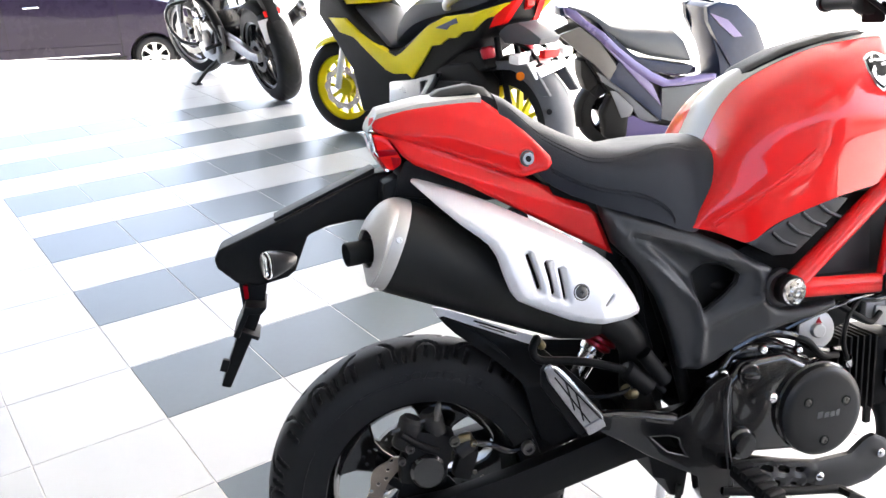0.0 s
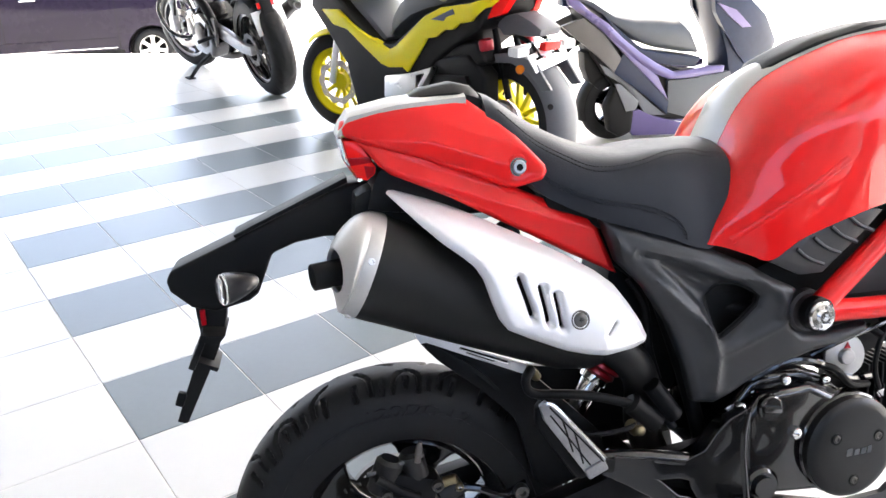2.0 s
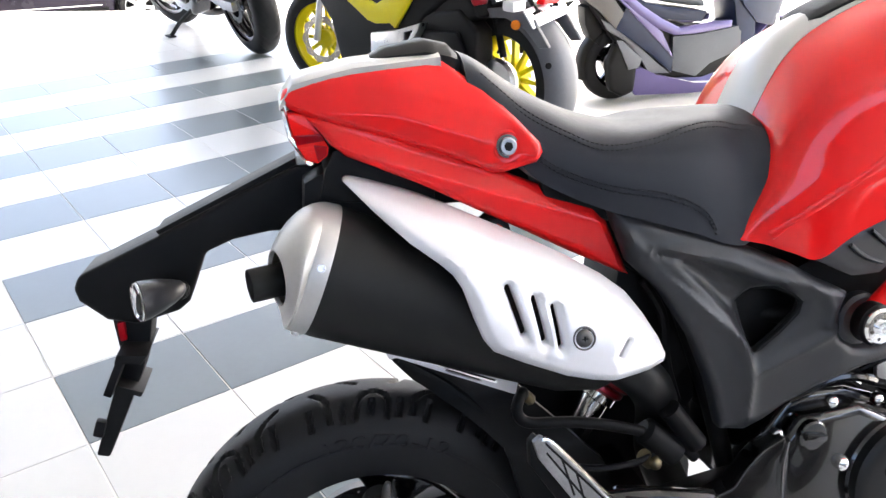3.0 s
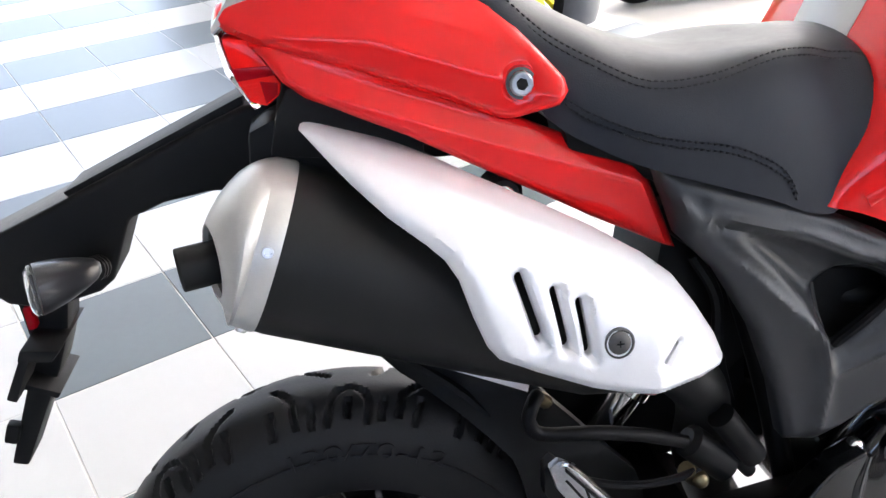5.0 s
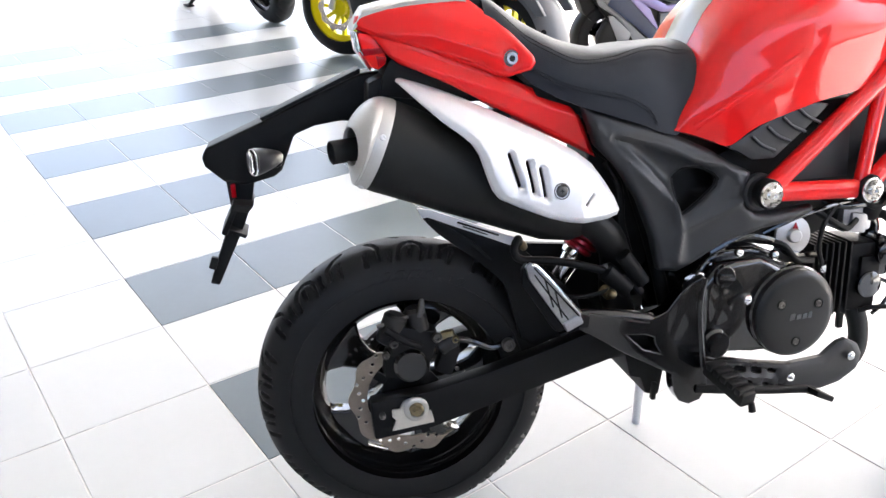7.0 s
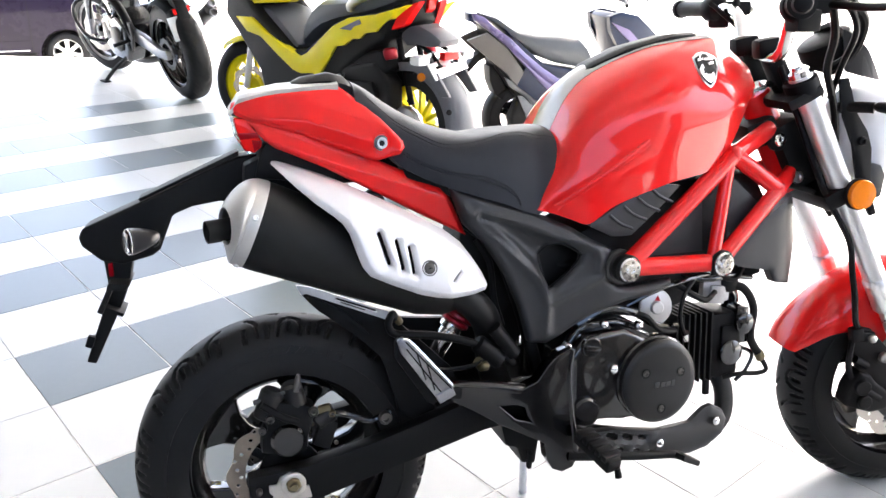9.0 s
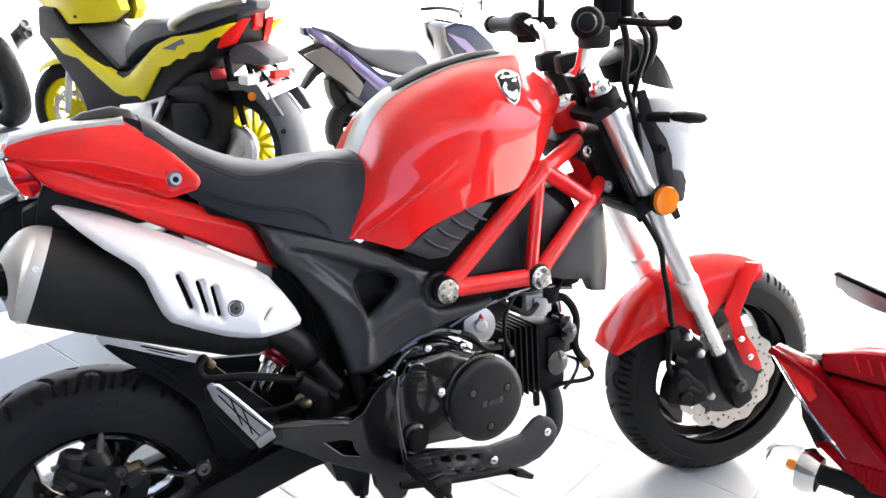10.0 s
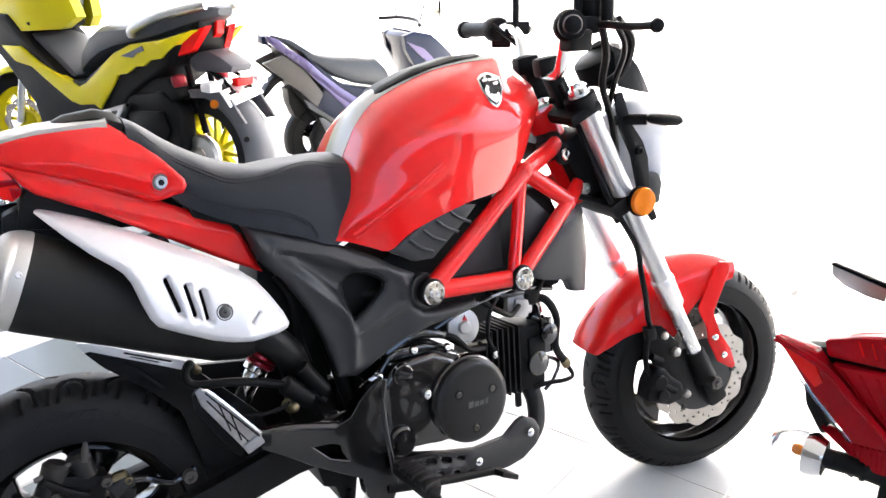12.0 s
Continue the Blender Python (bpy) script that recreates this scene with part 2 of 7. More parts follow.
def shell(outline, depth, thick=0.004, holes=(), cuts=3, rounds=0, edge=0.0, lip=None, fine=0.012):
    """A body panel: outline in xz, bulging to y = depth(x, z), with thickness to the inside (+y) and a turned-in edge."""
    if rounds:
        outline = [(p.x, p.z) for p in smooth_line([(x, 0, z) for x, z in outline], rounds, True)]
    bm = bmesh.new()
    edges = []
    for loop in (outline, *holes):
        vs = [bm.verts.new((x, 0, z)) for x, z in loop]
        edges += [bm.edges.new((a, b)) for a, b in zip(vs, vs[1:] + vs[:1])]
    bmesh.ops.triangle_fill(bm, edges=edges, use_beauty=True, use_dissolve=False)
    for _ in range(cuts):
        long = [e for e in bm.edges if e.calc_length() > fine]
        if long:
            bmesh.ops.subdivide_edges(bm, edges=long, cuts=1, use_grid_fill=True)
            bmesh.ops.triangulate(bm, faces=[f for f in bm.faces if len(f.verts) > 4])
    rim = {v for e in bm.edges if e.is_boundary for v in e.verts}
    for v in bm.verts:
        v.co.y = depth(v.co.x, v.co.z) + (edge * 0.5 if v in rim else 0)
        if lip:
            near = min(near_line(v.co.x, v.co.z, *a, *b)[0] for a, b in zip(outline, outline[1:] + outline[:1]))
            v.co.y += lip[1] * max(0.0, 1 - near / lip[0])
            for h in holes:
                near = min(near_line(v.co.x, v.co.z, *a, *b)[0] for a, b in zip(h, h[1:] + h[:1]))
                v.co.y += 0.0025 * max(0.0, 1 - near / 0.007)
    top = bmesh.ops.extrude_face_region(bm, geom=bm.faces[:])
    bmesh.ops.translate(bm, vec=(0, thick + edge, 0), verts=[v for v in top["geom"] if isinstance(v, bmesh.types.BMVert)])
    return bm


def disc_at(p, r, h, axis=(0, -1, 0), bevel=0.002, n=20):
    return lathe([(r, 0), (r, h - bevel), (r - bevel, h), (0, h)], p, axis, n)


def bolt(p, r=0.006, h=0.005, axis=(0, -1, 0), socket=True):
    prof = [(r, 0), (r, h * 0.7), (r * 0.85, h)]
    prof += [(r * 0.5, h), (r * 0.45, h * 0.3), (0, h * 0.3)] if socket else [(r * 0.4, h * 1.25), (0, h * 1.3)]
    return lathe(prof, p, axis, 12)


def circle(x, z, r, n=14):
    return [(x + r * math.cos(2 * math.pi * k / n), z + r * math.sin(2 * math.pi * k / n)) for k in range(n)]


def slot(x0, z0, x1, z1, w, n=5):
    a = math.atan2(z1 - z0, x1 - x0)
    out = [(x1 + w * math.cos(a - math.pi / 2 + math.pi * k / n), z1 + w * math.sin(a - math.pi / 2 + math.pi * k / n)) for k in range(n + 1)]
    return out + [(x0 + w * math.cos(a + math.pi / 2 + math.pi * k / n), z0 + w * math.sin(a + math.pi / 2 + math.pi * k / n)) for k in range(n + 1)]


def lerp(x, *table):
    """Linear in a table of (x, value)."""
    return float(np.interp(x, [a for a, _ in table], [b for _, b in table]))


def text_mesh(body, size, depth=0.001):
    cu = bpy.data.curves.new("text", "FONT")
    cu.body, cu.size, cu.extrude, cu.align_x, cu.align_y = body, size, depth, "CENTER", "CENTER"
    ob = new("text", cu)
    me = bpy.data.meshes.new_from_object(ob)
    bm = bmesh.new()
    bm.from_mesh(me)
    bpy.data.objects.remove(ob)
    bpy.data.meshes.remove(me)
    bpy.data.curves.remove(cu)
    return bm


def tyre_mesh(radius, rim, half, steps=480, grooves=28, depth=0.006, slant=0.20, square=2.6):
    """A tyre round the y axis with slanted grooves cut into the tread."""
    prof = []
    height = radius - rim
    n = 30
    for k in range(n + 1):
        a = math.pi * k / n
        c, s = math.cos(a), math.sin(a)
        y = half * math.copysign(abs(c) ** (2 / square), c)
        prof.append((rim + height * abs(s) ** (2 / square), y))
    bm = bmesh.new()
    rows = []
    for i in range(steps):
        th = 2 * math.pi * i / steps
        row = []
        for r, y in prof:
            s = y / half
            f = (th / (2 * math.pi) * grooves + slant * grooves / (2 * math.pi) * (abs(s) ** 1.5) * 2.2 + (0.5 if s > 0 else 0)) % 1
            long = int(th / (2 * math.pi) * grooves + slant * grooves / (2 * math.pi) * (abs(s) ** 1.5) * 2.2 + (0.5 if s > 0 else 0)) % 3
            lo = 0.12 if long == 0 else 0.38
            cut = f < 0.12 and lo < abs(s) < 0.93 and r > rim + 0.62 * height
            rr = r - (depth if cut else 0)
            row.append(bm.verts.new((rr * math.cos(th), y, rr * math.sin(th))))
        rows.append(row)
    for i in range(steps):
        a, b = rows[i], rows[(i + 1) % steps]
        for k in range(n):
            bm.faces.new((a[k], b[k], b[k + 1], a[k + 1]))
    return bm


TREAD = [[(0.004, 0.006), (0.020, 0.022), (0.031, 0.040), (0.035, 0.068)], [(0.066, 0.074), (0.063, 0.050), (0.068, 0.032), (0.080, 0.024), (0.092, 0.030), (0.100, 0.046), (0.106, 0.074)],
         [(0.083, 0.046), (0.086, 0.066)], [(0.118, 0.048), (0.122, 0.076)], [(0.049, 0.044), (0.052, 0.072)], [(0.012, 0.040), (0.017, 0.074)], [(0.158, 0.046), (0.161, 0.076)], [(0.152, 0.004), (0.142, 0.020), (0.136, 0.040), (0.136, 0.070)]]


def road_tyre(radius, rim, half, steps=720, n=76, repeats=8, depth=0.005, wide=0.0032, square=2.5):
    """A tyre round the y axis with curved road grooves, hairpins and short slots pressed into its tread."""
    height = radius - rim
    a = np.linspace(0, math.pi, 2000)
    y = half * np.sign(np.cos(a)) * np.abs(np.cos(a)) ** (2 / square)
    r = rim + height * np.abs(np.sin(a)) ** (2 / square)
    run = np.concatenate([[0], np.cumsum(np.hypot(np.diff(y), np.diff(r)))])
    at = np.linspace(0, run[-1], n + 1)
    py, pr = np.interp(at, run, y), np.interp(at, run, r)
    v = at - run[-1] / 2
    ny, nr = np.gradient(pr), -np.gradient(py)
    norm = np.hypot(ny, nr)
    ny, nr = ny / norm, nr / norm
    th = np.linspace(0, 2 * math.pi, steps, endpoint=False)
    period = 2 * math.pi * radius / repeats
    u = np.abs(th * radius)[:, None] + np.where(v < 0, 0.0, period * 0.5)[None, :]
    u = np.mod(u, period)
    w = np.abs(v)[None, :] * 1.42 + 0 * u
    best = np.full(u.shape, 9.0)
    for line in TREAD:
        for (ax, ay), (bx, by) in zip(line, line[1:]):
            for off in (-period, 0, period):
                k = np.clip(((u - ax - off) * (bx - ax) + (w - ay) * (by - ay)) / ((bx - ax) ** 2 + (by - ay) ** 2), 0, 1)
                best = np.minimum(best, np.hypot(u - ax - off - k * (bx - ax), w - ay - k * (by - ay)))
    cut = depth * np.clip((wide + 0.0008 - best) / 0.0016, 0, 1)
    rr, yy = pr[None, :] - nr[None, :] * cut, py[None, :] - ny[None, :] * cut
    bm = bmesh.new()
    rows = [[bm.verts.new((q * math.cos(h), s, q * math.sin(h))) for q, s in zip(ra, ya)] for h, ra, ya in zip(th, rr, yy)]
    for i in range(steps):
        p, q = rows[i], rows[(i + 1) % steps]
        for k in range(n):
            bm.faces.new((p[k], q[k], q[k + 1], p[k + 1]))
    return bm


def rim_mesh(bead, half, inner, n=64):
    """A wheel's barrel with two lips, round the y axis."""
    prof = [(bead + 0.006, -half), (bead + 0.007, -half + 0.006), (bead - 0.004, -half + 0.012), (inner + 0.012, -half * 0.4), (inner + 0.012, half * 0.4),
            (bead - 0.004, half - 0.012), (bead + 0.007, half - 0.006), (bead + 0.006, half), (bead - 0.005, half), (bead - 0.012, half - 0.008),
            (inner, half * 0.35), (inner, -half * 0.35), (bead - 0.012, -half + 0.008), (bead - 0.005, -half)]
    return lathe(prof, n=n, ring=True)


def spoke_mesh(r0, r1, w0, w1, d0, d1, angle, twist=0.0):
    rings = []
    for f in (0, 0.3, 0.65, 1):
        r, w, d = r0 + (r1 - r0) * f, w0 + (w1 - w0) * f, d0 + (d1 - d0) * f
        if f == 1:
            w *= 1.5
        o = twist * f
        rings.append([Vector((x, y, r)) for x, y in ((-w + o, -d), (-w * 0.6 + o, -d - 0.003), (w * 0.6 + o, -d - 0.003), (w + o, -d),
                                                     (w + o, d), (w * 0.6 + o, d + 0.003), (-w * 0.6 + o, d + 0.003), (-w + o, d))])
    return moved(loft(rings), pose(0, 0, 0, 0, angle, 0))


def wave_disc(r_out, r_in, y, thick, waves=10, holes=True):
    n = 120
    outer = []
    for k in range(n):
        a = 2 * math.pi * k / n
        outer.append(((r_out + 0.004 * math.cos(a * waves)) * math.cos(a), (r_out + 0.004 * math.cos(a * waves)) * math.sin(a)))
    loops = [[(r_in * math.cos(2 * math.pi * k / 60), r_in * math.sin(2 * math.pi * k / 60)) for k in range(60)]]
    if holes:
        for k in range(waves * 4):
            a = 2 * math.pi * k / (waves * 4)
            r = r_in + (r_out - r_in) * (0.24, 0.50, 0.76, 0.50)[k % 4]
            loops.append(circle(r * math.cos(a), r * math.sin(a), 0.0034, 10))
    return plate(outer, y, y + thick, 0, loops)


# the showroom floor, its edges, street and an added shelter
TILE, ANG = 0.30, radians(111.8)
VDIR = Vector((math.cos(ANG), math.sin(ANG), 0))
UDIR = Vector((VDIR.y, -VDIR.x, 0))
P00 = Vector((-0.4515, 0.7024, 0))
STREET = -0.29


def lattice(u, v, z=0.0):
    return P00 + UDIR * (u * TILE) + VDIR * (v * TILE) + Vector((0, 0, z))


def prism(pts, z0, z1):
    bm = bmesh.new()
    low = [bm.verts.new((x, y, z0)) for x, y in pts]
    bm.faces.new(low)
    top = bmesh.ops.extrude_face_region(bm, geom=bm.faces[:])
    bmesh.ops.translate(bm, vec=(0, 0, z1 - z0), verts=[v for v in top["geom"] if isinstance(v, bmesh.types.BMVert)])
    return bm


CORNERS = [(-6.5, 8.47), (0.08, 5.82), (2.283, 0.317), (4.89, -6.2), (-6.5, -6.2)]
floor = tagged(part("floor", prism(CORNERS, STREET, -0.0018), GROUT, angle=0), "raised showroom floor of glazed tiles with grey grout", "floor", kind="structure")
ground = tagged(part("ground", prism([(-200, 88.9), (200, -73.5), (200, -200), (-200, -200)], STREET - 0.1, STREET), CONCRETE, angle=0), "bright sunlit concrete forecourt", "ground", kind="structure")
road = tagged(part("road", box((0, 0, -1.025), (600, 600, 0.1), bevel=0), CONCRETE, angle=0), "pale sunlit street below the forecourt", "road", kind="structure")
kerb = tagged(part("kerb", box((-1.0, 8.14, (STREET - 0.975) / 2 + 0.003), (60, 0.12, 0.975 + STREET), (0, 0, -22.1), bevel=0.02), CONCRETE, angle=0), "pale concrete kerb", "kerb", kind="structure")
# the kerb's shade is put in as a darker grey than the concrete
kerb_end = tagged(part("kerb_end", prism([(2.240, 0.432), (2.616, 0.580), (2.470, 0.500), (2.330, 0.395), (2.262, 0.380)], STREET, -0.002), KERBSHADE, angle=0), "kerb stone at the floor edge, coloured grey for its shade", "kerb", kind="structure")
# unseen ceiling, added to keep the sun off and shape the floor's glare
ceiling = tagged(part("ceiling", prism([(-6.7, 8.6), (5.60, 7.00), (6.20, -6.4), (-6.7, -6.4)], 3.6, 3.8), PLASTER, angle=0), "unseen pale ceiling added over the showroom to block sun and sky", "ceiling", kind="structure")
# both walls are unseen, added dark to deepen reflections on the vehicles
unseen_wall_back = tagged(part("unseen_wall_back", box((-0.65, -6.3, 1.0), (12.5, 0.2, 2.9), bevel=0), UNSEENWALL, angle=0), "unseen dark grey wall with an opening above, added to shape light and reflections", "wall", kind="structure")
unseen_wall_side = tagged(part("unseen_wall_side", box((-6.6, 0.65, 1.5), (0.2, 13.7, 4.2), bevel=0), UNSEENWALL, angle=0), "unseen dark grey side wall, added to shape light and reflections", "wall", kind="structure")

# low shrubs across the street, far off
rng = random.Random(11)
GREEN = material("shrub_leaves", (0.07, 0.11, 0.03), 0.6, vary=0.5, scale=3)
bm = bmesh.new()
for k in range(150):
    at = Vector((rng.uniform(-2, 34), rng.uniform(42, 46), -0.8))
    for _ in range(6):
        q = at + Vector((rng.gauss(0, 0.5), rng.gauss(0, 0.5), rng.uniform(0.1, 1.1)))
        for _ in range(7):
            c = q + Vector((rng.gauss(0, 0.18), rng.gauss(0, 0.18), rng.gauss(0, 0.15)))
            u = Vector((rng.gauss(0, 1), rng.gauss(0, 1), rng.gauss(0, 1))).normalized() * 0.12
            w = u.cross(Vector((rng.gauss(0, 1), rng.gauss(0, 1), rng.gauss(0, 1)))).normalized() * 0.07
            bm.faces.new([bm.verts.new(c + d) for d in (u, w, -u, -w)])
tagged(part("hedge", bm, GREEN, angle=0), "low green shrubs along the far side of the street", "hedge", kind="stuff")


# ---- the red motorcycle: x ahead, y to its left, z up; it leans on its side stand ----
bike = thing("motorcycle", pose(0.0012, -0.0368, 0.003, 0, 0, -3) @ pose(0, 0, 0, -10.67, 0, 0) @ pose(0, 0, 0, 0, 1.22, 0), "small red naked motorcycle with white stripe, leaning on its side stand", "motorcycle")
BIKE_WHEEL = 0.238


def wheel(parent, name, centre, turn, radius=BIKE_WHEEL, half=0.06, front=False):
    place = turn @ Matrix.Translation(centre)
    rim = join(rim_mesh(0.160, half * 0.78, 0.134), lathe([(0.020, -0.045), (0.034, -0.042), (0.036, -0.01), (0.036, 0.01), (0.034, 0.042), (0.020, 0.045)], n=28))
    w = part(name, rim, GLOSSBLACK, parent, "gloss black five-spoke alloy wheel", loc=place)
    half_spoke = [(0.021, 0.030), (0.018, 0.055), (0.020, 0.085), (0.028, 0.106), (0.043, 0.122), (0.056, 0.128), (0.052, 0.136)]
    for k in range(5):
        fat = plate(half_spoke + [(-x, z) for x, z in reversed(half_spoke)], -0.017, 0.017, 0.006, seg=3)
        part("spoke", moved(fat, pose(0, 0, 0, 0, 360 / 5 * k + (14 if front else 16), 0)), GLOSSBLACK, w)
    part("tyre", road_tyre(radius, 0.158, half), RUBBER, w, "black road tyre with curved grooves", angle=40)
    part("sidewall_band", lathe([(0.196, -half * 0.97 - 0.0012), (0.1965, -half * 0.97 - 0.003), (0.1935, -half * 0.985 - 0.003), (0.193, -half * 0.985 - 0.0012)], n=72, ring=True), RUBBER, w)
    return w


# rear wheel, disc and caliper
REAR = Vector((0.008, 0.008, BIKE_WHEEL))
rear = wheel(bike, "rear_wheel", REAR, Matrix(), radius=0.244)
tx = text_mesh("120/70-12", 0.021, 0.0012)
for v in tx.verts:
    a = math.pi / 2 - v.co.x * 1.8 / 0.198 - 0.12
    r = 0.199 + v.co.y
    v.co = Vector((r * math.cos(a), -0.0608 + (r - 0.199) * 0.20 - v.co.z * 0.6, r * math.sin(a)))
part("size_marking", tx, RUBBER, rear, angle=0)
part("sprocket", wave_disc(0.068, 0.04, 0.066, 0.005, 28, False), DARKSTEEL, rear, "dark steel rear sprocket")
part("chain", lathe([(0.069, 0.062), (0.075, 0.062), (0.075, 0.076), (0.069, 0.076)], n=60, ring=True), DARKSTEEL, rear)
part("sprocket_carrier", lathe([(0.03, 0.05), (0.050, 0.055), (0.052, 0.064), (0.03, 0.07)], n=32), CASE, rear)
disc = part("brake_disc", wave_disc(0.098, 0.072, -0.074, 0.004, 10), RUSTDISC, rear, "wavy drilled steel brake disc")
part("disc_carrier", join(lathe([(0.03, -0.072), (0.03, -0.068), (0.05, -0.066), (0.05, -0.072)], n=24), *[box((0.058 * math.cos(a), -0.069, 0.058 * math.sin(a)), (0.03, 0.005, 0.014), (0, -math.degrees(a), 0), 0.001) for a in [2 * math.pi * k / 5 for k in range(5)]]), BLACK, disc)
part("axle_nut", lathe([(0.0125, -0.105), (0.0125, -0.126), (0.010, -0.128), (0.006, -0.128), (0.006, -0.136), (0, -0.136)], axis=(0, 1, 0), n=6), BRASS, rear)
SLIM["on"] = True
cal = part("rear_caliper", join(box((0.010, -0.080, 0.340), (0.072, 0.050, 0.056), (0, 14, 0), 0.014), box((0.000, -0.083, 0.306), (0.075, 0.030, 0.050), (0, 5, 0), 0.012)), BLACK, bike, "black two-piston rear brake caliper")
for p, d, r, h in (((-0.030, -0.088, 0.342), (0.35, 0, 0.94), 0.019, 0.050), ((0.022, -0.086, 0.352), (-0.2, 0, 0.98), 0.017, 0.045), ((0.050, -0.088, 0.326), (0.8, 0, 0.5), 0.016, 0.034)):
    part("caliper_barrel", lathe([(r - 0.003, 0), (r, 0.003), (r, h - 0.005), (r - 0.005, h), (0, h)], p, d, 20), COVERBLACK, cal)
part("piston_cap", lathe([(0.027, 0), (0.027, 0.014), (0.023, 0.019), (0, 0.020)], (0.004, -0.092, 0.308), (0, -1, 0), 28), CASE, cal)
part("caliper_mount", box((0.064, -0.086, 0.308), (0.030, 0.028, 0.050), (0, 20, 0), 0.008), BLACK, cal)
part("caliper_ridge", tube([(-0.034, -0.108, 0.372), (-0.004, -0.109, 0.350), (0.020, -0.108, 0.338)], 0.006, 10), BLACK, cal)
part("pad_pin", tube([(-0.045, -0.095, 0.372), (0.030, -0.095, 0.392)], 0.004, 8), DARKSTEEL, cal)
for p, r in (((-0.022, -0.106, 0.348), 0.007), ((-0.035, -0.106, 0.33), 0.006), ((0.045, -0.106, 0.352), 0.008)):
    part("caliper_bolt", bolt(p, r, 0.008), DARKSTEEL, cal)
part("bleed_nipple", lathe([(0.005, 0), (0.005, 0.02), (0.003, 0.028), (0, 0.028)], (0.02, -0.1, 0.385), (0.2, 0, 1), 10), DARKSTEEL, cal)
part("banjo", join(lathe([(0.009, 0), (0.009, 0.018), (0.006, 0.02), (0, 0.02)], (0.056, -0.09, 0.345), (1, -0.2, 0.2), 10), bolt((0.075, -0.1, 0.343), 0.006, 0.006)), BRASS, cal)
part("brake_hose", tube([(0.07, -0.1, 0.343), (0.10, -0.102, 0.338), (0.135, -0.098, 0.322), (0.17, -0.09, 0.33)], 0.0055, 8), GLOSSBLACK, cal)

# swingarm and its hugger
arm_line = [(-0.062, 0.253), (-0.058, 0.188), (0.035, 0.199), (0.33, 0.283), (0.47, 0.30), (0.47, 0.365), (0.33, 0.345), (0.214, 0.309), (0.13, 0.285), (0.03, 0.262)]
swing = part("swingarm", join(plate(arm_line, -0.108, -0.076, 0.006), plate(arm_line, 0.076, 0.108, 0.006), box((0.30, 0, 0.315), (0.09, 0.17, 0.05), (0, -15, 0), 0.01)), BLACK, bike, "black box-section swingarm")
part("axle_plate", plate([(-0.031, 0.204), (0.036, 0.212), (0.032, 0.232), (0.024, 0.232), (0.018, 0.250), (0.004, 0.258), (-0.012, 0.252), (-0.018, 0.240), (-0.030, 0.240), (-0.030, 0.228), (-0.024, 0.222)], -0.114, -0.109, 0.0015), STEEL, swing, "zinc-plated axle adjuster plate")
part("axle_boss", lathe([(0.0125, 0), (0.0195, 0), (0.0195, 0.004), (0.0165, 0.006), (0.0125, 0.006)], (0.008, -0.112, 0.238), (0, -1, 0), 32, ring=True), STEEL, swing)
part("swingarm_bolt", bolt((0.160, -0.098, 0.325), 0.011, 0.01), DARKSTEEL, swing)
part("adjuster_bolt", bolt((-0.045, -0.108, 0.232), 0.005, 0.01, socket=False), DARKSTEEL, swing)
part("pivot_cap", disc_at((0.45, -0.108, 0.333), 0.02, 0.008), CASE, swing)


def hug_y(x, z):
    up = min(1, max(0, (z - 0.41) / 0.06))
    inward = min(1, max(0, (0.16 - x) / 0.12))
    return -0.068 + 0.038 * up + 0.03 * inward * up


hugger = part("hugger", shell([(0.038, 0.529), (0.046, 0.514), (0.054, 0.504), (0.071, 0.486), (0.094, 0.469), (0.123, 0.450), (0.146, 0.431), (0.164, 0.414), (0.172, 0.393), (0.178, 0.367), (0.184, 0.346), (0.190, 0.320), (0.215, 0.302), (0.300, 0.330), (0.293, 0.364), (0.285, 0.384), (0.256, 0.413), (0.225, 0.441), (0.210, 0.454), (0.192, 0.474), (0.187, 0.476), (0.108, 0.507)], hug_y, 0.010, edge=0.004), BLACK, bike, "black plastic rear hugger")
# curved roof of the hugger over the tyre
rings = []
for k in range(16):
    a = radians(80 - 4.6 * k)
    r = 0.248 + 0.028 * max(0, 1 - k / 7)
    half = 0.050 * min(1, 0.12 + 0.14 * k)
    c = Vector((REAR.x + r * math.cos(a), 0, REAR.z + r * math.sin(a)))
    o = Vector((math.cos(a), 0, math.sin(a))) * 0.005
    rings.append([c + Vector((0, y, 0)) - o * abs(y / 0.05) * 1.5 for y in np.linspace(-half, half, 9)] + [c + o + Vector((0, y, 0)) - o * abs(y / 0.05) * 1.5 for y in np.linspace(half, -half, 9)])
part("hugger_roof", loft(rings), BLACK, hugger)
# slotted strip whose silver colour stands in for reflection on the hugger's top
trim = [(0.037, 0.532), (0.060, 0.528), (0.108, 0.511), (0.190, 0.481), (0.187, 0.466), (0.120, 0.492), (0.053, 0.517), (0.045, 0.515)]
trim_bm = plate(trim, -0.0065, -0.0005, 0.0015, [slot(0.100, 0.5075, 0.163, 0.4855, 0.0022), slot(0.108, 0.5005, 0.145, 0.487, 0.0016)])
for v in trim_bm.verts:
    v.co.y += hug_y(v.co.x, 0.5)
part("hugger_trim", trim_bm, SILVER, hugger, "thin trim strip with dark slots, silver for the reflection on the hugger's flat top")

# muffler: its own line, from the end ring ahead and down
MUF = Vector((-0.028, -0.066, 0.6476))
MDIR = Vector((0.925, 0.0, -0.375)).normalized()
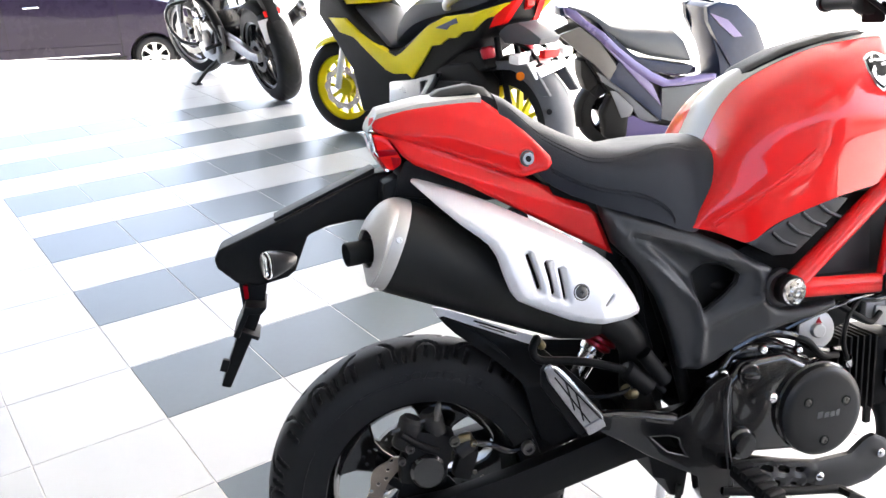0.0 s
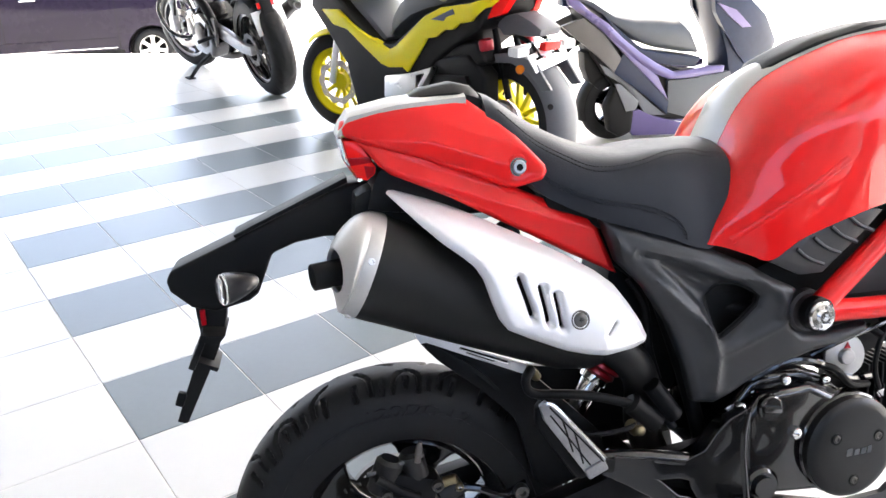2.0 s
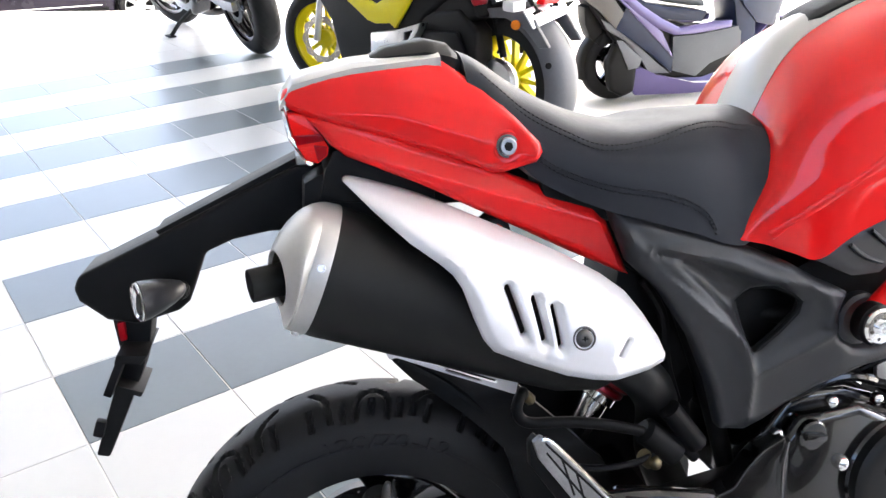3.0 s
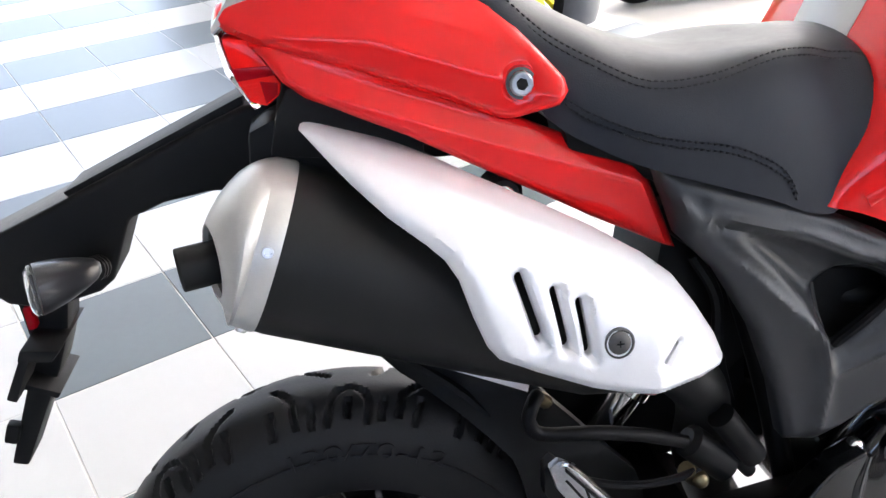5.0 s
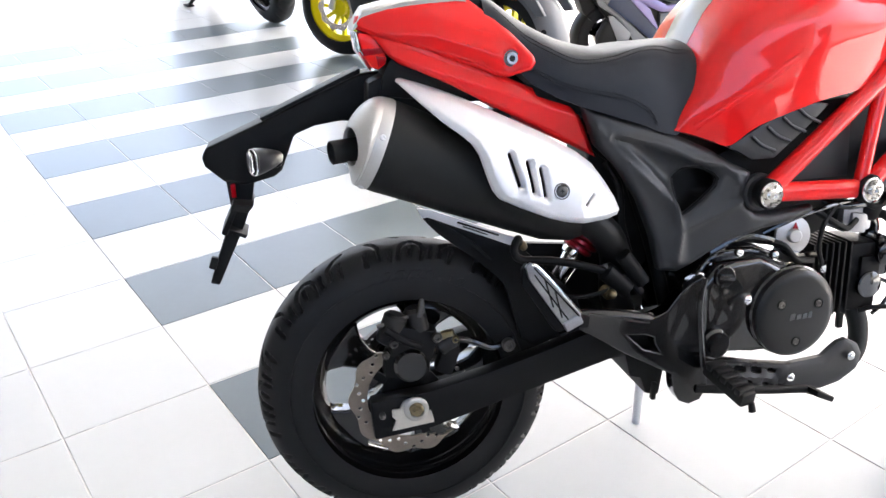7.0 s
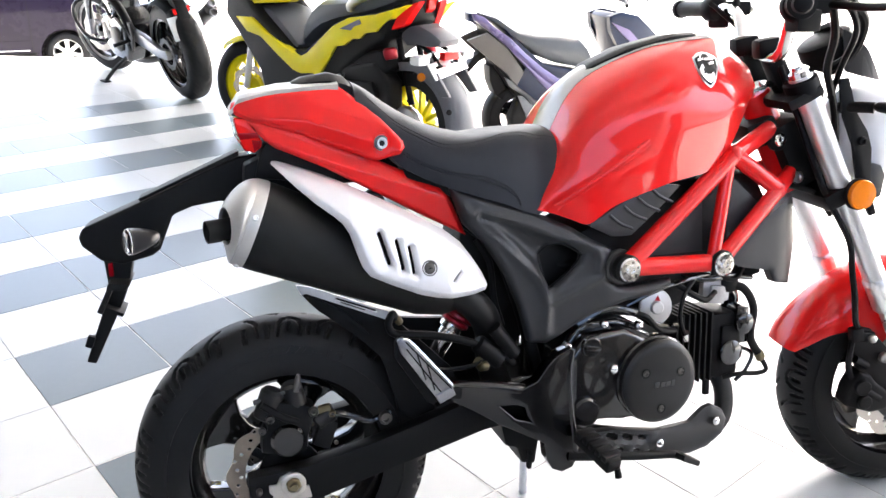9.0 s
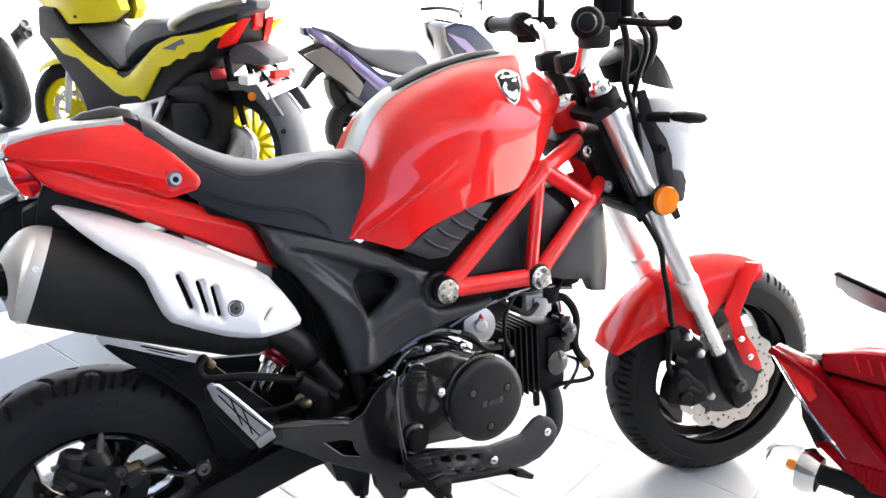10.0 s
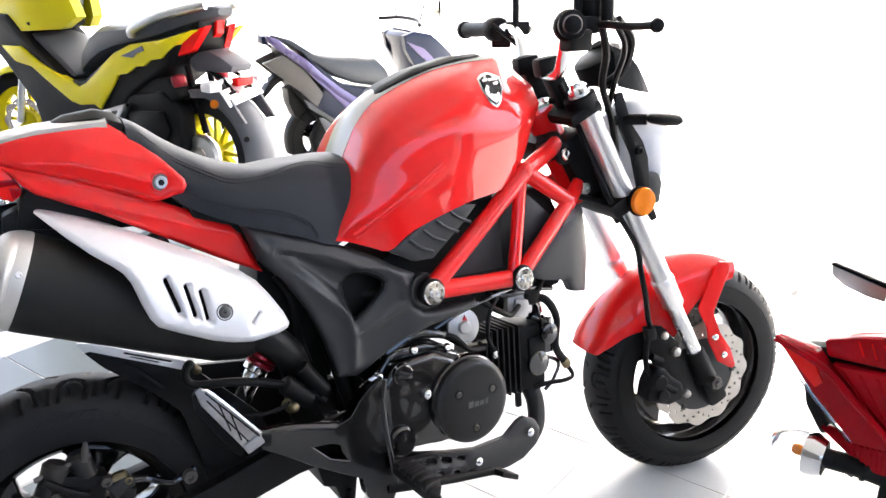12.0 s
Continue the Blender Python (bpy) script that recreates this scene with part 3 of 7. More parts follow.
muffler = part("muffler", lathe([(0.058, -0.002), (0.0665, 0.0), (0.0680, 0.003), (0.0685, 0.006), (0.0690, 0.012), (0.0610, 0.23), (0.058, 0.29), (0.046, 0.335), (0.032, 0.355), (0, 0.356)], MUF, MDIR, 56), EXHAUST, bike, "matt black round muffler")
# end cap: a belt, then a dome that narrows to an off-centre mouth
MOUTH, MOUTH_DIR = Vector((-0.0690, -0.1010, 0.6510)), Vector((0.95, 0.31, -0.02)).normalized()


def cap_ring(c, d, r, n=56):
    side = d.cross(Vector((0, 0, 1))).normalized()
    up = side.cross(d)
    return [c + side * (r * math.cos(2 * math.pi * k / n)) + up * (r * math.sin(2 * math.pi * k / n)) for k in range(n)]


cap_rings = [cap_ring(MUF + MDIR * h, MDIR, r) for h, r in ((0.004, 0.0660), (0.004, 0.0688), (0.001, 0.0696), (-0.012, 0.0682), (-0.0135, 0.0678))]
start = MUF - MDIR * 0.0135
for f in np.linspace(0, 1, 9)[1:]:
    d = MDIR.lerp(MOUTH_DIR, f ** 1.3).normalized()
    c = start.lerp(MOUTH, f) + Vector((0, 0, 0.004 * math.sin(math.pi * f)))
    cap_rings.append(cap_ring(c, d, 0.0675 + (0.0290 - 0.0675) * f + 0.0085 * math.sin(math.pi * f ** 0.9)))
cap_rings += [cap_ring(MOUTH + MOUTH_DIR * h, MOUTH_DIR, r) for h, r in ((0.0, 0.0272), (0.004, 0.0262))]
cap_rings += [cap_ring(MOUTH + MOUTH_DIR * 0.006, MOUTH_DIR, 0.0300)]
part("end_cap", loft(cap_rings, caps=False), CAPSILVER, muffler, "cast silver muffler end cap", angle=28)
part("cap_recess", lathe([(0.064, -0.004), (0.050, -0.012), (0.030, -0.014), (0, -0.014)], MUF, MDIR, 40), BLACK, muffler)
pipe_tip, pipe_dir = Vector((-0.0960, -0.0840, 0.6410)), Vector((-0.965, -0.255, -0.06)).normalized()
part("tailpipe", lathe([(0.0172, -0.075), (0.0172, 0.0), (0.0162, 0.001), (0.0150, -0.002), (0.0150, -0.06), (0, -0.06)], pipe_tip, pipe_dir, 32), EXHAUST, muffler, "short black tailpipe")
for a in (118, 200, 330):
    d = axis_frame(MUF, MDIR) @ Vector((0.0686 * math.cos(radians(a)), 0.0686 * math.sin(radians(a)), -0.005))
    part("cap_screw", bolt(d, 0.0045, 0.003, d - (MUF - MDIR * 0.005)), ALU, muffler)


STEPS = [((0.121, 0.657), (0.155, 0.642), (0.170, 0.583), 0.030), ((0.166, 0.635), (0.184, 0.627), (0.191, 0.574), 0.014), ((0.190, 0.622), (0.202, 0.617), (0.207, 0.567), 0.011)]


def shield_y(x, z):
    """The shield's outer face: bowed, with three stepped channels pressed in round the slots."""
    t = x + 0.031
    d = (z - (0.65 - 0.404 * t)) * 0.927
    y = -(0.080 + 0.062 * t) - 0.081 * math.sqrt(max(0.0, 1 - (d / 0.103) ** 2)) + 0.045 * max(0, (0.11 - x) / 0.11) * max(0, min(1, (d - 0.03) / 0.06)) + 0.022 * max(0, (x - 0.255) / 0.055)
    for top, a, b, wide in STEPS:
        along = ((x - a[0]) * (b[0] - a[0]) + (z - a[1]) * (b[1] - a[1])) / ((b[0] - a[0]) ** 2 + (b[1] - a[1]) ** 2)
        off = ((x - a[0]) * (b[1] - a[1]) - (z - a[1]) * (b[0] - a[0])) / math.hypot(b[0] - a[0], b[1] - a[1])
        ends = max(0.0, min(1.0, (along + 0.03) / 0.06)) * max(0.0, min(1.0, (1.04 - along) / 0.10))
        y += 0.0045 * ends * max(0.0, min(1.0, (off + 0.0004) / 0.0028)) * max(0.0, 1 - max(0.0, off) / wide)
    return y


shield_line = [(0.004, 0.736), (0.006, 0.741), (0.013, 0.7425), (0.055, 0.727), (0.100, 0.709), (0.135, 0.693), (0.180, 0.672), (0.222, 0.651), (0.260, 0.629), (0.284, 0.610), (0.301, 0.587), (0.318, 0.560), (0.326, 0.541), (0.322, 0.534), (0.301, 0.530), (0.261, 0.530), (0.233, 0.534), (0.206, 0.541), (0.162, 0.559), (0.133, 0.573), (0.124, 0.585), (0.116, 0.606), (0.107, 0.636), (0.098, 0.651), (0.086, 0.662), (0.061, 0.681), (0.037, 0.703), (0.018, 0.722)]
shield = part("heat_shield", shell(shield_line, shield_y, 0.004, [slot(0.150, 0.6345, 0.1625, 0.5905, 0.0033), slot(0.1755, 0.6225, 0.1830, 0.5815, 0.0033), slot(0.1945, 0.6125, 0.1995, 0.5745, 0.0031), [(0.2595, 0.5575), (0.2745, 0.5705), (0.2765, 0.5690), (0.2625, 0.5560)]], cuts=7, edge=0.004, lip=(0.010, 0.009), fine=0.0042), SILVER, bike, "silver painted exhaust heat shield with three slots", angle=38)
sb = Vector((0.2225, shield_y(0.2225, 0.5815), 0.5815))
part("shield_washer", lathe([(0.0120, -0.003), (0.0120, 0.0008), (0.0105, 0.0012), (0.0100, -0.001), (0, -0.001)], sb, (0, -1, 0.15), 28), DARKSTEEL, shield)
part("shield_screw", lathe([(0.0092, -0.002), (0.0090, 0.0005), (0.006, 0.0022), (0.002, 0.0024), (0, 0.0016)], sb, (0, -1, 0.15), 20), DARKSTEEL, shield)
for p, q in (((-0.003, 0), (0.003, 0)), ((0, -0.003), (0, 0.003))):
    part("screw_cross", tube([sb + Vector((p[0], -0.0022, p[1])), sb + Vector((q[0], -0.0022, q[1]))], 0.0007, 6), BLACK, shield)
part("link_pipe", tube([(0.27, -0.09, 0.535), (0.325, -0.085, 0.49), (0.355, -0.06, 0.44), (0.37, -0.03, 0.36), (0.42, -0.02, 0.27), (0.50, -0.05, 0.235)], 0.026, 14), EXHAUST, muffler)

# tail: cowl, lower rail, light, plate carrier
cowl_line = [(-0.050, 0.818), (-0.047, 0.828), (-0.008, 0.841), (0.055, 0.847), (0.112, 0.850), (0.154, 0.820), (0.180, 0.792), (0.2025, 0.766), (0.2040, 0.757), (0.197, 0.747), (0.165, 0.738), (0.154, 0.738), (0.119, 0.753), (0.078, 0.767), (0.026, 0.785), (-0.021, 0.800), (-0.042, 0.809)]


def cowl_y(x, z):
    w = lerp(x, (-0.06, 0.040), (0.0, 0.066), (0.08, 0.086), (0.15, 0.099), (0.20, 0.111))
    mid = lerp(x, (-0.06, 0.81), (0.06, 0.80), (0.2, 0.752))
    return -w + lerp(z - mid, (-0.06, 0.006), (0, 0.0), (0.028, 0.012), (0.06, 0.034)) + 0.006 * math.exp(-((x - 0.169) ** 2 + (z - 0.765) ** 2) / 0.0002)


cowl = pair("tail_cowl", (shell(cowl_line, cowl_y, 0.006, cuts=5, edge=0.003, lip=(0.005, 0.004), fine=0.0055)), RED, bike, "red gloss tail cowl with white stripe")
rings = []
for x in np.linspace(-0.052, 0.112, 12):
    zt = lerp(x, (-0.052, 0.820), (-0.047, 0.831), (0.02, 0.846), (0.112, 0.853))
    w = -cowl_y(x, zt - 0.004)
    rings.append([Vector((x, y, zt + 0.010 * (1 - (y / w) ** 2) - (0.008 if x < -0.05 else 0))) for y in np.linspace(-w, w, 9)] + [Vector((x, y, zt - 0.012)) for y in np.linspace(w, -w, 9)])
part("cowl_stripe", loft(rings), WHITE_STRIPE, cowl, "white painted stripe")
for x0, x1, paint in ((0.106, 0.140, WHITE_STRIPE), (0.140, 0.200, RED)):
    rings = []
    for x in np.linspace(x0, x1, 6):
        zt = lerp(x, (0.106, 0.851), (0.154, 0.820), (0.207, 0.757))
        for_w = -cowl_y(x, zt) - 0.005
        rings.append([Vector((x + 0.001, y, zt + 0.003 * (1 - (y / for_w) ** 2))) for y in np.linspace(-for_w, for_w, 7)] + [Vector((x - 0.006, y, zt - 0.006)) for y in np.linspace(for_w, -for_w, 7)])
    part("cowl_front_edge", loft(rings), paint, cowl)
rings = []
for x, h, w in ((0.042, 0.002, 0.030), (0.06, 0.010, 0.040), (0.10, 0.014, 0.046), (0.125, 0.014, 0.046), (0.142, 0.002, 0.044)):
    z = lerp(x, (0.04, 0.853), (0.11, 0.858), (0.145, 0.842))
    rings.append([Vector((x, y, z + h * (1 - abs(y / w) ** 4) + 0.001)) for y in np.linspace(-w, w, 7)] + [Vector((x, y, z - 0.01)) for y in np.linspace(w, -w, 7)])
part("cowl_pad", loft(rings), BLACK, cowl, "raised black pad on the tail")
part("cowl_recess", lathe([(0.0165, 0), (0.0165, 0.0015), (0.0135, 0.003), (0.0130, 0.001), (0, 0.001)], (0.169, cowl_y(0.169, 0.764) + 0.002, 0.764), (0, -1, 0.1), 28), RED, cowl)
part("cowl_bolt", bolt((0.169, cowl_y(0.169, 0.764) - 0.001, 0.764), 0.0092, 0.004, (0, -1, 0.1)), PEGALU, cowl)
# dark disc and ring stand in for shade in the socket and round the bolt
part("socket_shade", disc_at((0.169, cowl_y(0.169, 0.764) - 0.0042, 0.764), 0.0048, 0.0012, (0, -1, 0.1), 0.0003, 6), BLACK, cowl)
part("gap_shade", lathe([(0.0094, 0), (0.0094, 0.0022), (0.0118, 0.0022), (0.0118, 0)], (0.169, cowl_y(0.169, 0.764) + 0.0005, 0.764), (0, -1, 0.1), 24, ring=True), DARKSTEEL, cowl)
rail_line = [(-0.030, 0.802), (0.0, 0.799), (0.062, 0.780), (0.150, 0.744), (0.200, 0.722), (0.274, 0.692), (0.294, 0.650), (0.314, 0.608), (0.237, 0.646), (0.189, 0.672), (0.130, 0.703), (0.084, 0.728), (0.035, 0.750), (0.011, 0.760), (-0.004, 0.772), (-0.017, 0.790)]


def rail_y(x, z):
    w = lerp(x, (-0.03, 0.060), (0.05, 0.082), (0.15, 0.090), (0.3, 0.092))
    top = lerp(x, (-0.03, 0.80), (0.15, 0.735), (0.27, 0.694), (0.3, 0.69))
    return -w + lerp(top - z, (0, 0.008), (0.018, 0.0), (0.05, 0.006), (0.08, 0.012)) + 0.010 * max(0, (x - 0.263 - (0.692 - z) * 0.476) / 0.012)


rail = pair("side_rail", (shell(rail_line, rail_y, 0.006, cuts=5, edge=0.003, lip=(0.005, 0.004), fine=0.0055)), RED, bike, "red gloss lower tail panel")
light_line = [(-0.046, 0.806), (-0.027, 0.804), (-0.015, 0.786), (-0.005, 0.769), (-0.007, 0.760), (-0.018, 0.752), (-0.030, 0.756), (-0.038, 0.772), (-0.043, 0.790)]
tail = part("tail_light", plate(light_line, -0.048, 0.048, 0.004), REDLENS, bike, "red tail light lens")
part("light_rim", plate([(-0.051, 0.808), (-0.047, 0.808), (-0.042, 0.782), (-0.022, 0.752), (-0.028, 0.750), (-0.046, 0.779)], -0.044, 0.044, 0.002), CLEAR, tail, "clear outer lens edge")
for side in (-1, 1):
    part("lens_band", plate([(-0.041, 0.783), (-0.013, 0.783), (-0.009, 0.776), (-0.038, 0.773)], side * 0.0478 - 0.0012, side * 0.0478 + 0.0012, 0.0005), DEEPRED, tail, "darker red band across the lens")
    part("lens_corner", plate([(-0.021, 0.772), (-0.008, 0.770), (-0.009, 0.761), (-0.018, 0.755)], side * 0.0478 - 0.0012, side * 0.0478 + 0.0012, 0.0005), DEEPRED, tail)
    for k in range(5):
        z = 0.770 - 0.0028 * k
        part("lens_rib", tube([(-0.0365 + 0.0016 * k, side * 0.0484, z), (-0.0225, side * 0.0484, z + 0.0004)], 0.0005, 6), REDLENS, tail)
under = part("undertail", join(plate([(-0.003, 0.766), (0.03, 0.773), (0.10, 0.745), (0.10, 0.70), (-0.02, 0.715), (-0.012, 0.748)], -0.056, 0.056, 0.004), plate([(-0.003, 0.765), (0.06, 0.728), (0.11, 0.700), (0.14, 0.700), (0.16, 0.72), (0.05, 0.765)], -0.048, 0.048, 0.005),
                               plate([(0.0, 0.75), (0.09, 0.715), (0.12, 0.68), (0.02, 0.68), (-0.04, 0.672), (-0.035, 0.735)], -0.05, 0.05, 0.006)), BLACK, bike, "black plastic undertail")
arm_poly = [(0.010, 0.748), (-0.040, 0.745), (-0.120, 0.712), (-0.195, 0.679), (-0.238, 0.661), (-0.279, 0.644), (-0.286, 0.630), (-0.282, 0.616), (-0.256, 0.592), (-0.225, 0.584), (-0.180, 0.595), (-0.168, 0.604), (-0.146, 0.657), (-0.115, 0.669), (-0.075, 0.675), (-0.03, 0.672), (0.02, 0.68)]
carrier = part("plate_carrier", plate(arm_poly, 0.004, 0.084, 0.006, seg=3), BLACK, bike, "long black number plate carrier")
part("carrier_top", plate([(-0.04, 0.753), (-0.196, 0.684), (-0.190, 0.677), (-0.04, 0.740)], 0.012, 0.076, 0.002), BLACK, carrier)
part("plate_leg", plate([(-0.256, 0.606), (-0.208, 0.606), (-0.218, 0.556), (-0.232, 0.520), (-0.280, 0.424), (-0.294, 0.428), (-0.266, 0.500), (-0.250, 0.540)], 0.018, 0.062, 0.003), BLACK, carrier)
part("leg_bracket", join(plate([(-0.246, 0.562), (-0.214, 0.558), (-0.223, 0.548), (-0.250, 0.552)], -0.026, 0.066, 0.002), plate([(-0.246, 0.558), (-0.238, 0.556), (-0.258, 0.514), (-0.266, 0.518)], -0.026, 0.066, 0.002), plate([(-0.266, 0.520), (-0.258, 0.522), (-0.228, 0.508), (-0.232, 0.503)], -0.006, 0.066, 0.0015)), BLACK, carrier, "bent black sheet bracket")
part("leg_screw", box((-0.285, 0.018, 0.462), (0.012, 0.012, 0.02), (0, 20, 0)), BLACK, carrier)
part("side_reflector", plate([(-0.248, 0.586), (-0.241, 0.587), (-0.240, 0.566), (-0.247, 0.565)], 0.008, 0.022, 0.0015), DEEPRED, carrier, "small red reflector")
for side in (-1, 1):
    mid = 0.044
    root, tip = Vector((-0.176, mid + side * 0.034, 0.618)), Vector((-0.181, mid + side * 0.070, 0.626))
    sig = part("turn_signal", join(tube([root, root.lerp(tip, 0.5), tip], 0.0085, 12), *[lathe([(0.0108, h), (0.0108, h + 0.0026), (0.0088, h + 0.003)], root + Vector((0, side * 0.010, 0.002)), tip - root, 14) for h in (0, 0.006, 0.012)]), BLACK, bike, "black-stalked clear turn signal")
    rings = []
    for f, w, h in ((0, 0.004, 0.004), (0.08, 0.009, 0.008), (0.3, 0.0145, 0.0125), (0.6, 0.0185, 0.0170), (0.86, 0.0200, 0.0195), (1.0, 0.0200, 0.0200)):
        c = Vector((-0.166 - 0.040 * f, mid + side * (0.076 + 0.034 * f), 0.632 - 0.001 * f))
        rings.append([c + Vector((0.4 * w * math.cos(a), side * w * math.cos(a), h * math.copysign(abs(math.sin(a)) ** 0.8, math.sin(a)))) for a in (2 * math.pi * k / 18 for k in range(18))])
    part("signal_body", loft(rings), DARKPEARL, sig, "dark pearl grey signal housing")
    lens = []
    for f, g in ((0, 1.0), (0.003, 0.97), (0.006, 0.75), (0.007, 0.3)):
        c = Vector((-0.207 - f * 0.8, mid + side * (0.111 + f * 0.5), 0.631))
        lens.append([c + Vector((0.4 * 0.020 * g * math.cos(a), side * 0.020 * g * math.cos(a), 0.020 * g * math.copysign(abs(math.sin(a)) ** 0.8, math.sin(a)))) for a in (2 * math.pi * k / 18 for k in range(18))])
    part("signal_lens", loft(lens), CLEAR, sig, "clear lens")

part("tail_core", plate([(0.0, 0.810), (0.05, 0.835), (0.12, 0.835), (0.19, 0.765), (0.28, 0.730), (0.36, 0.715), (0.43, 0.690), (0.43, 0.640), (0.33, 0.668), (0.25, 0.700), (0.15, 0.735), (0.05, 0.760), (0.0, 0.780)], -0.040, 0.040, 0.004), BLACK, bike, "black seat base and tail core")
part("seat_base", plate([(0.20, 0.750), (0.28, 0.722), (0.36, 0.702), (0.44, 0.672), (0.44, 0.615), (0.33, 0.655), (0.27, 0.680), (0.21, 0.705)], -0.086, 0.086, 0.004), BLACK, bike)

# seat
SEAT = [(0.136, 0.858, 0.050, 0.848, 0.070, 0.810), (0.150, 0.852, 0.060, 0.838, 0.074, 0.790), (0.165, 0.843, 0.068, 0.824, 0.080, 0.772), (0.195, 0.822, 0.079, 0.797, 0.090, 0.732),
        (0.230, 0.802, 0.091, 0.777, 0.101, 0.710), (0.270, 0.785, 0.102, 0.760, 0.111, 0.693), (0.320, 0.773, 0.105, 0.762, 0.117, 0.677), (0.370, 0.773, 0.101, 0.774, 0.121, 0.661),
        (0.405, 0.778, 0.094, 0.774, 0.122, 0.647), (0.432, 0.781, 0.085, 0.768, 0.122, 0.648), (0.455, 0.781, 0.082, 0.766, 0.123, 0.690), (0.472, 0.778, 0.076, 0.760, 0.121, 0.716), (0.484, 0.768, 0.062, 0.752, 0.106, 0.735), (0.490, 0.755, 0.05, 0.745, 0.08, 0.740)]
cols = [smooth_line([(r[0], r[k], r[k + 1]) if k else (r[0], 0, r[1]) for r in SEAT], 4) for k in (0, 2, 4)]
rings = []
for c, e, l in zip(*cols):
    half = []
    for f in np.linspace(0, 1, 7)[:-1]:
        half.append(Vector((c.x, e.y * f, c.z + (e.z - c.z) * f ** 2.2)))
    for f in np.linspace(0, 1, 7):
        half.append(Vector((c.x, e.y + (l.y - e.y) * f + 0.007 * math.sin(math.pi * f), e.z + (l.z - e.z) * f)))
    for _ in range(3):
        half = [half[0]] + [(a + b * 2 + c2) / 4 for a, b, c2 in zip(half, half[1:], half[2:])] + [half[-1]]
    rings.append([Vector((p.x, -p.y, p.z)) for p in reversed(half[1:])] + half)
seat = part("seat", loft(rings), VINYL, bike, "black vinyl single seat with double stitching", angle=50)


def stitches(line, pitch=0.0052, r=0.0010):
    """A row of short thread stitches along a line."""
    out, gap = [], 0.0
    for a, b in zip(line, line[1:]):
        a, b = Vector(a), Vector(b)
        n = (b - a).length
        while gap < n:
            p, d = a.lerp(b, gap / n), (b - a) / n
            out.append(lathe([(0, -0.0019), (r, -0.0012), (r, 0.0012), (0, 0.0019)], p, d, 6))
            gap += pitch
        gap -= n
    return join(*out)


for dz in (0.0, -0.0052):
    for side in (-1, 1):
        if side < 0:
            part("upper_stitch", stitches([(e.x, side * (e.y - 0.0016 - dz * 0.3), e.z - 0.0012 + dz) for e in cols[1][5:-9]], r=0.0008), THREAD, seat)
        low_line = [(0.187, 0.768), (0.217, 0.741), (0.271, 0.719), (0.335, 0.706), (0.376, 0.686), (0.393, 0.661)]
        ptx = []
        for p in smooth_line([(x, 0, z) for x, z in low_line], 5):
            i = min(range(len(cols[0])), key=lambda q: abs(cols[0][q].x - p.x))
            e, l = cols[1][i], cols[2][i]
            f = min(1, max(0, (e.z - p.z - dz) / max(0.01, e.z - l.z)))
            ptx.append((p.x, side * (e.y + (l.y - e.y) * f + 0.007 * math.sin(math.pi * f) + 0.0004), p.z + dz))
        part("lower_stitch", stitches(ptx), THREAD, seat)

# tank: lines along it, from the seat to the steering head, each with its half width and height
TANK_X = (0.42, 0.446, 0.474, 0.505, 0.55, 0.65, 0.755, 0.8, 0.868)
TANK_TOP = (0.672, 0.72, 0.782, 0.838, 0.876, 0.914, 0.928, 0.924, 0.882)
TANK_STRIPE = (0.04, 0.042, 0.044, 0.046, 0.05, 0.054, 0.054, 0.05, 0.032), (0.667, 0.715, 0.775, 0.829, 0.866, 0.904, 0.918, 0.912, 0.872)
TANK_SHOULDER = (0.075, 0.09, 0.098, 0.107, 0.113, 0.117, 0.101, 0.085, 0.05), (0.665, 0.711, 0.764, 0.812, 0.846, 0.882, 0.886, 0.872, 0.855)
TANK_RIDGE = (0.09, 0.109, 0.122, 0.133, 0.144, 0.151, 0.134, 0.117, 0.062), (0.662, 0.703, 0.748, 0.786, 0.81, 0.826, 0.81, 0.822, 0.842)
TANK_WAIST = (0.112, 0.124, 0.134, 0.143, 0.152, 0.156, 0.1385, 0.121, 0.0655), (0.659, 0.69, 0.714, 0.73, 0.75, 0.78, 0.79, 0.808, 0.838)
TANK_FLARE = (0.118, 0.13, 0.14, 0.148, 0.155, 0.156, 0.138, 0.12, 0.064), (0.655, 0.668, 0.675, 0.682, 0.706, 0.75, 0.775, 0.798, 0.834)
TANK_BOTTOM = (0.122, 0.128, 0.137, 0.143, 0.15, 0.15, 0.128, 0.108, 0.058), (0.65, 0.644, 0.634, 0.626, 0.654, 0.684, 0.702, 0.742, 0.826)
cols = [smooth_line([(x, 0, z) for x, z in zip(TANK_X, TANK_TOP)], 5)]
for wide, high in (TANK_STRIPE, TANK_SHOULDER, TANK_RIDGE, TANK_WAIST, TANK_FLARE, TANK_BOTTOM):
    cols.append(smooth_line(list(zip(TANK_X, wide, high)), 5))
full = []
for sec in zip(*cols):
    full.append([Vector((sec[0].x, p.y, p.z)) for p in smooth_line([(0, -p.y, p.z) for p in reversed(sec[1:])] + [(0, p.y, p.z) for p in sec], 4)])
TOP = len(full[0]) // 2
tank = part("fuel_tank", loft(full), RED, bike, "red gloss sculpted fuel tank", angle=32)
stripe = [[p + Vector((0, 0, 0.0012)) for p in r[TOP - 4:TOP + 5]] for r in full[:-8]]
stripe = [r + [Vector((p.x, p.y * 0.98, p.z - 0.006)) for p in reversed(r)] for r in stripe]
part("tank_stripe", loft(stripe), WHITE_STRIPE, tank, "broad white painted stripe")
rings = []
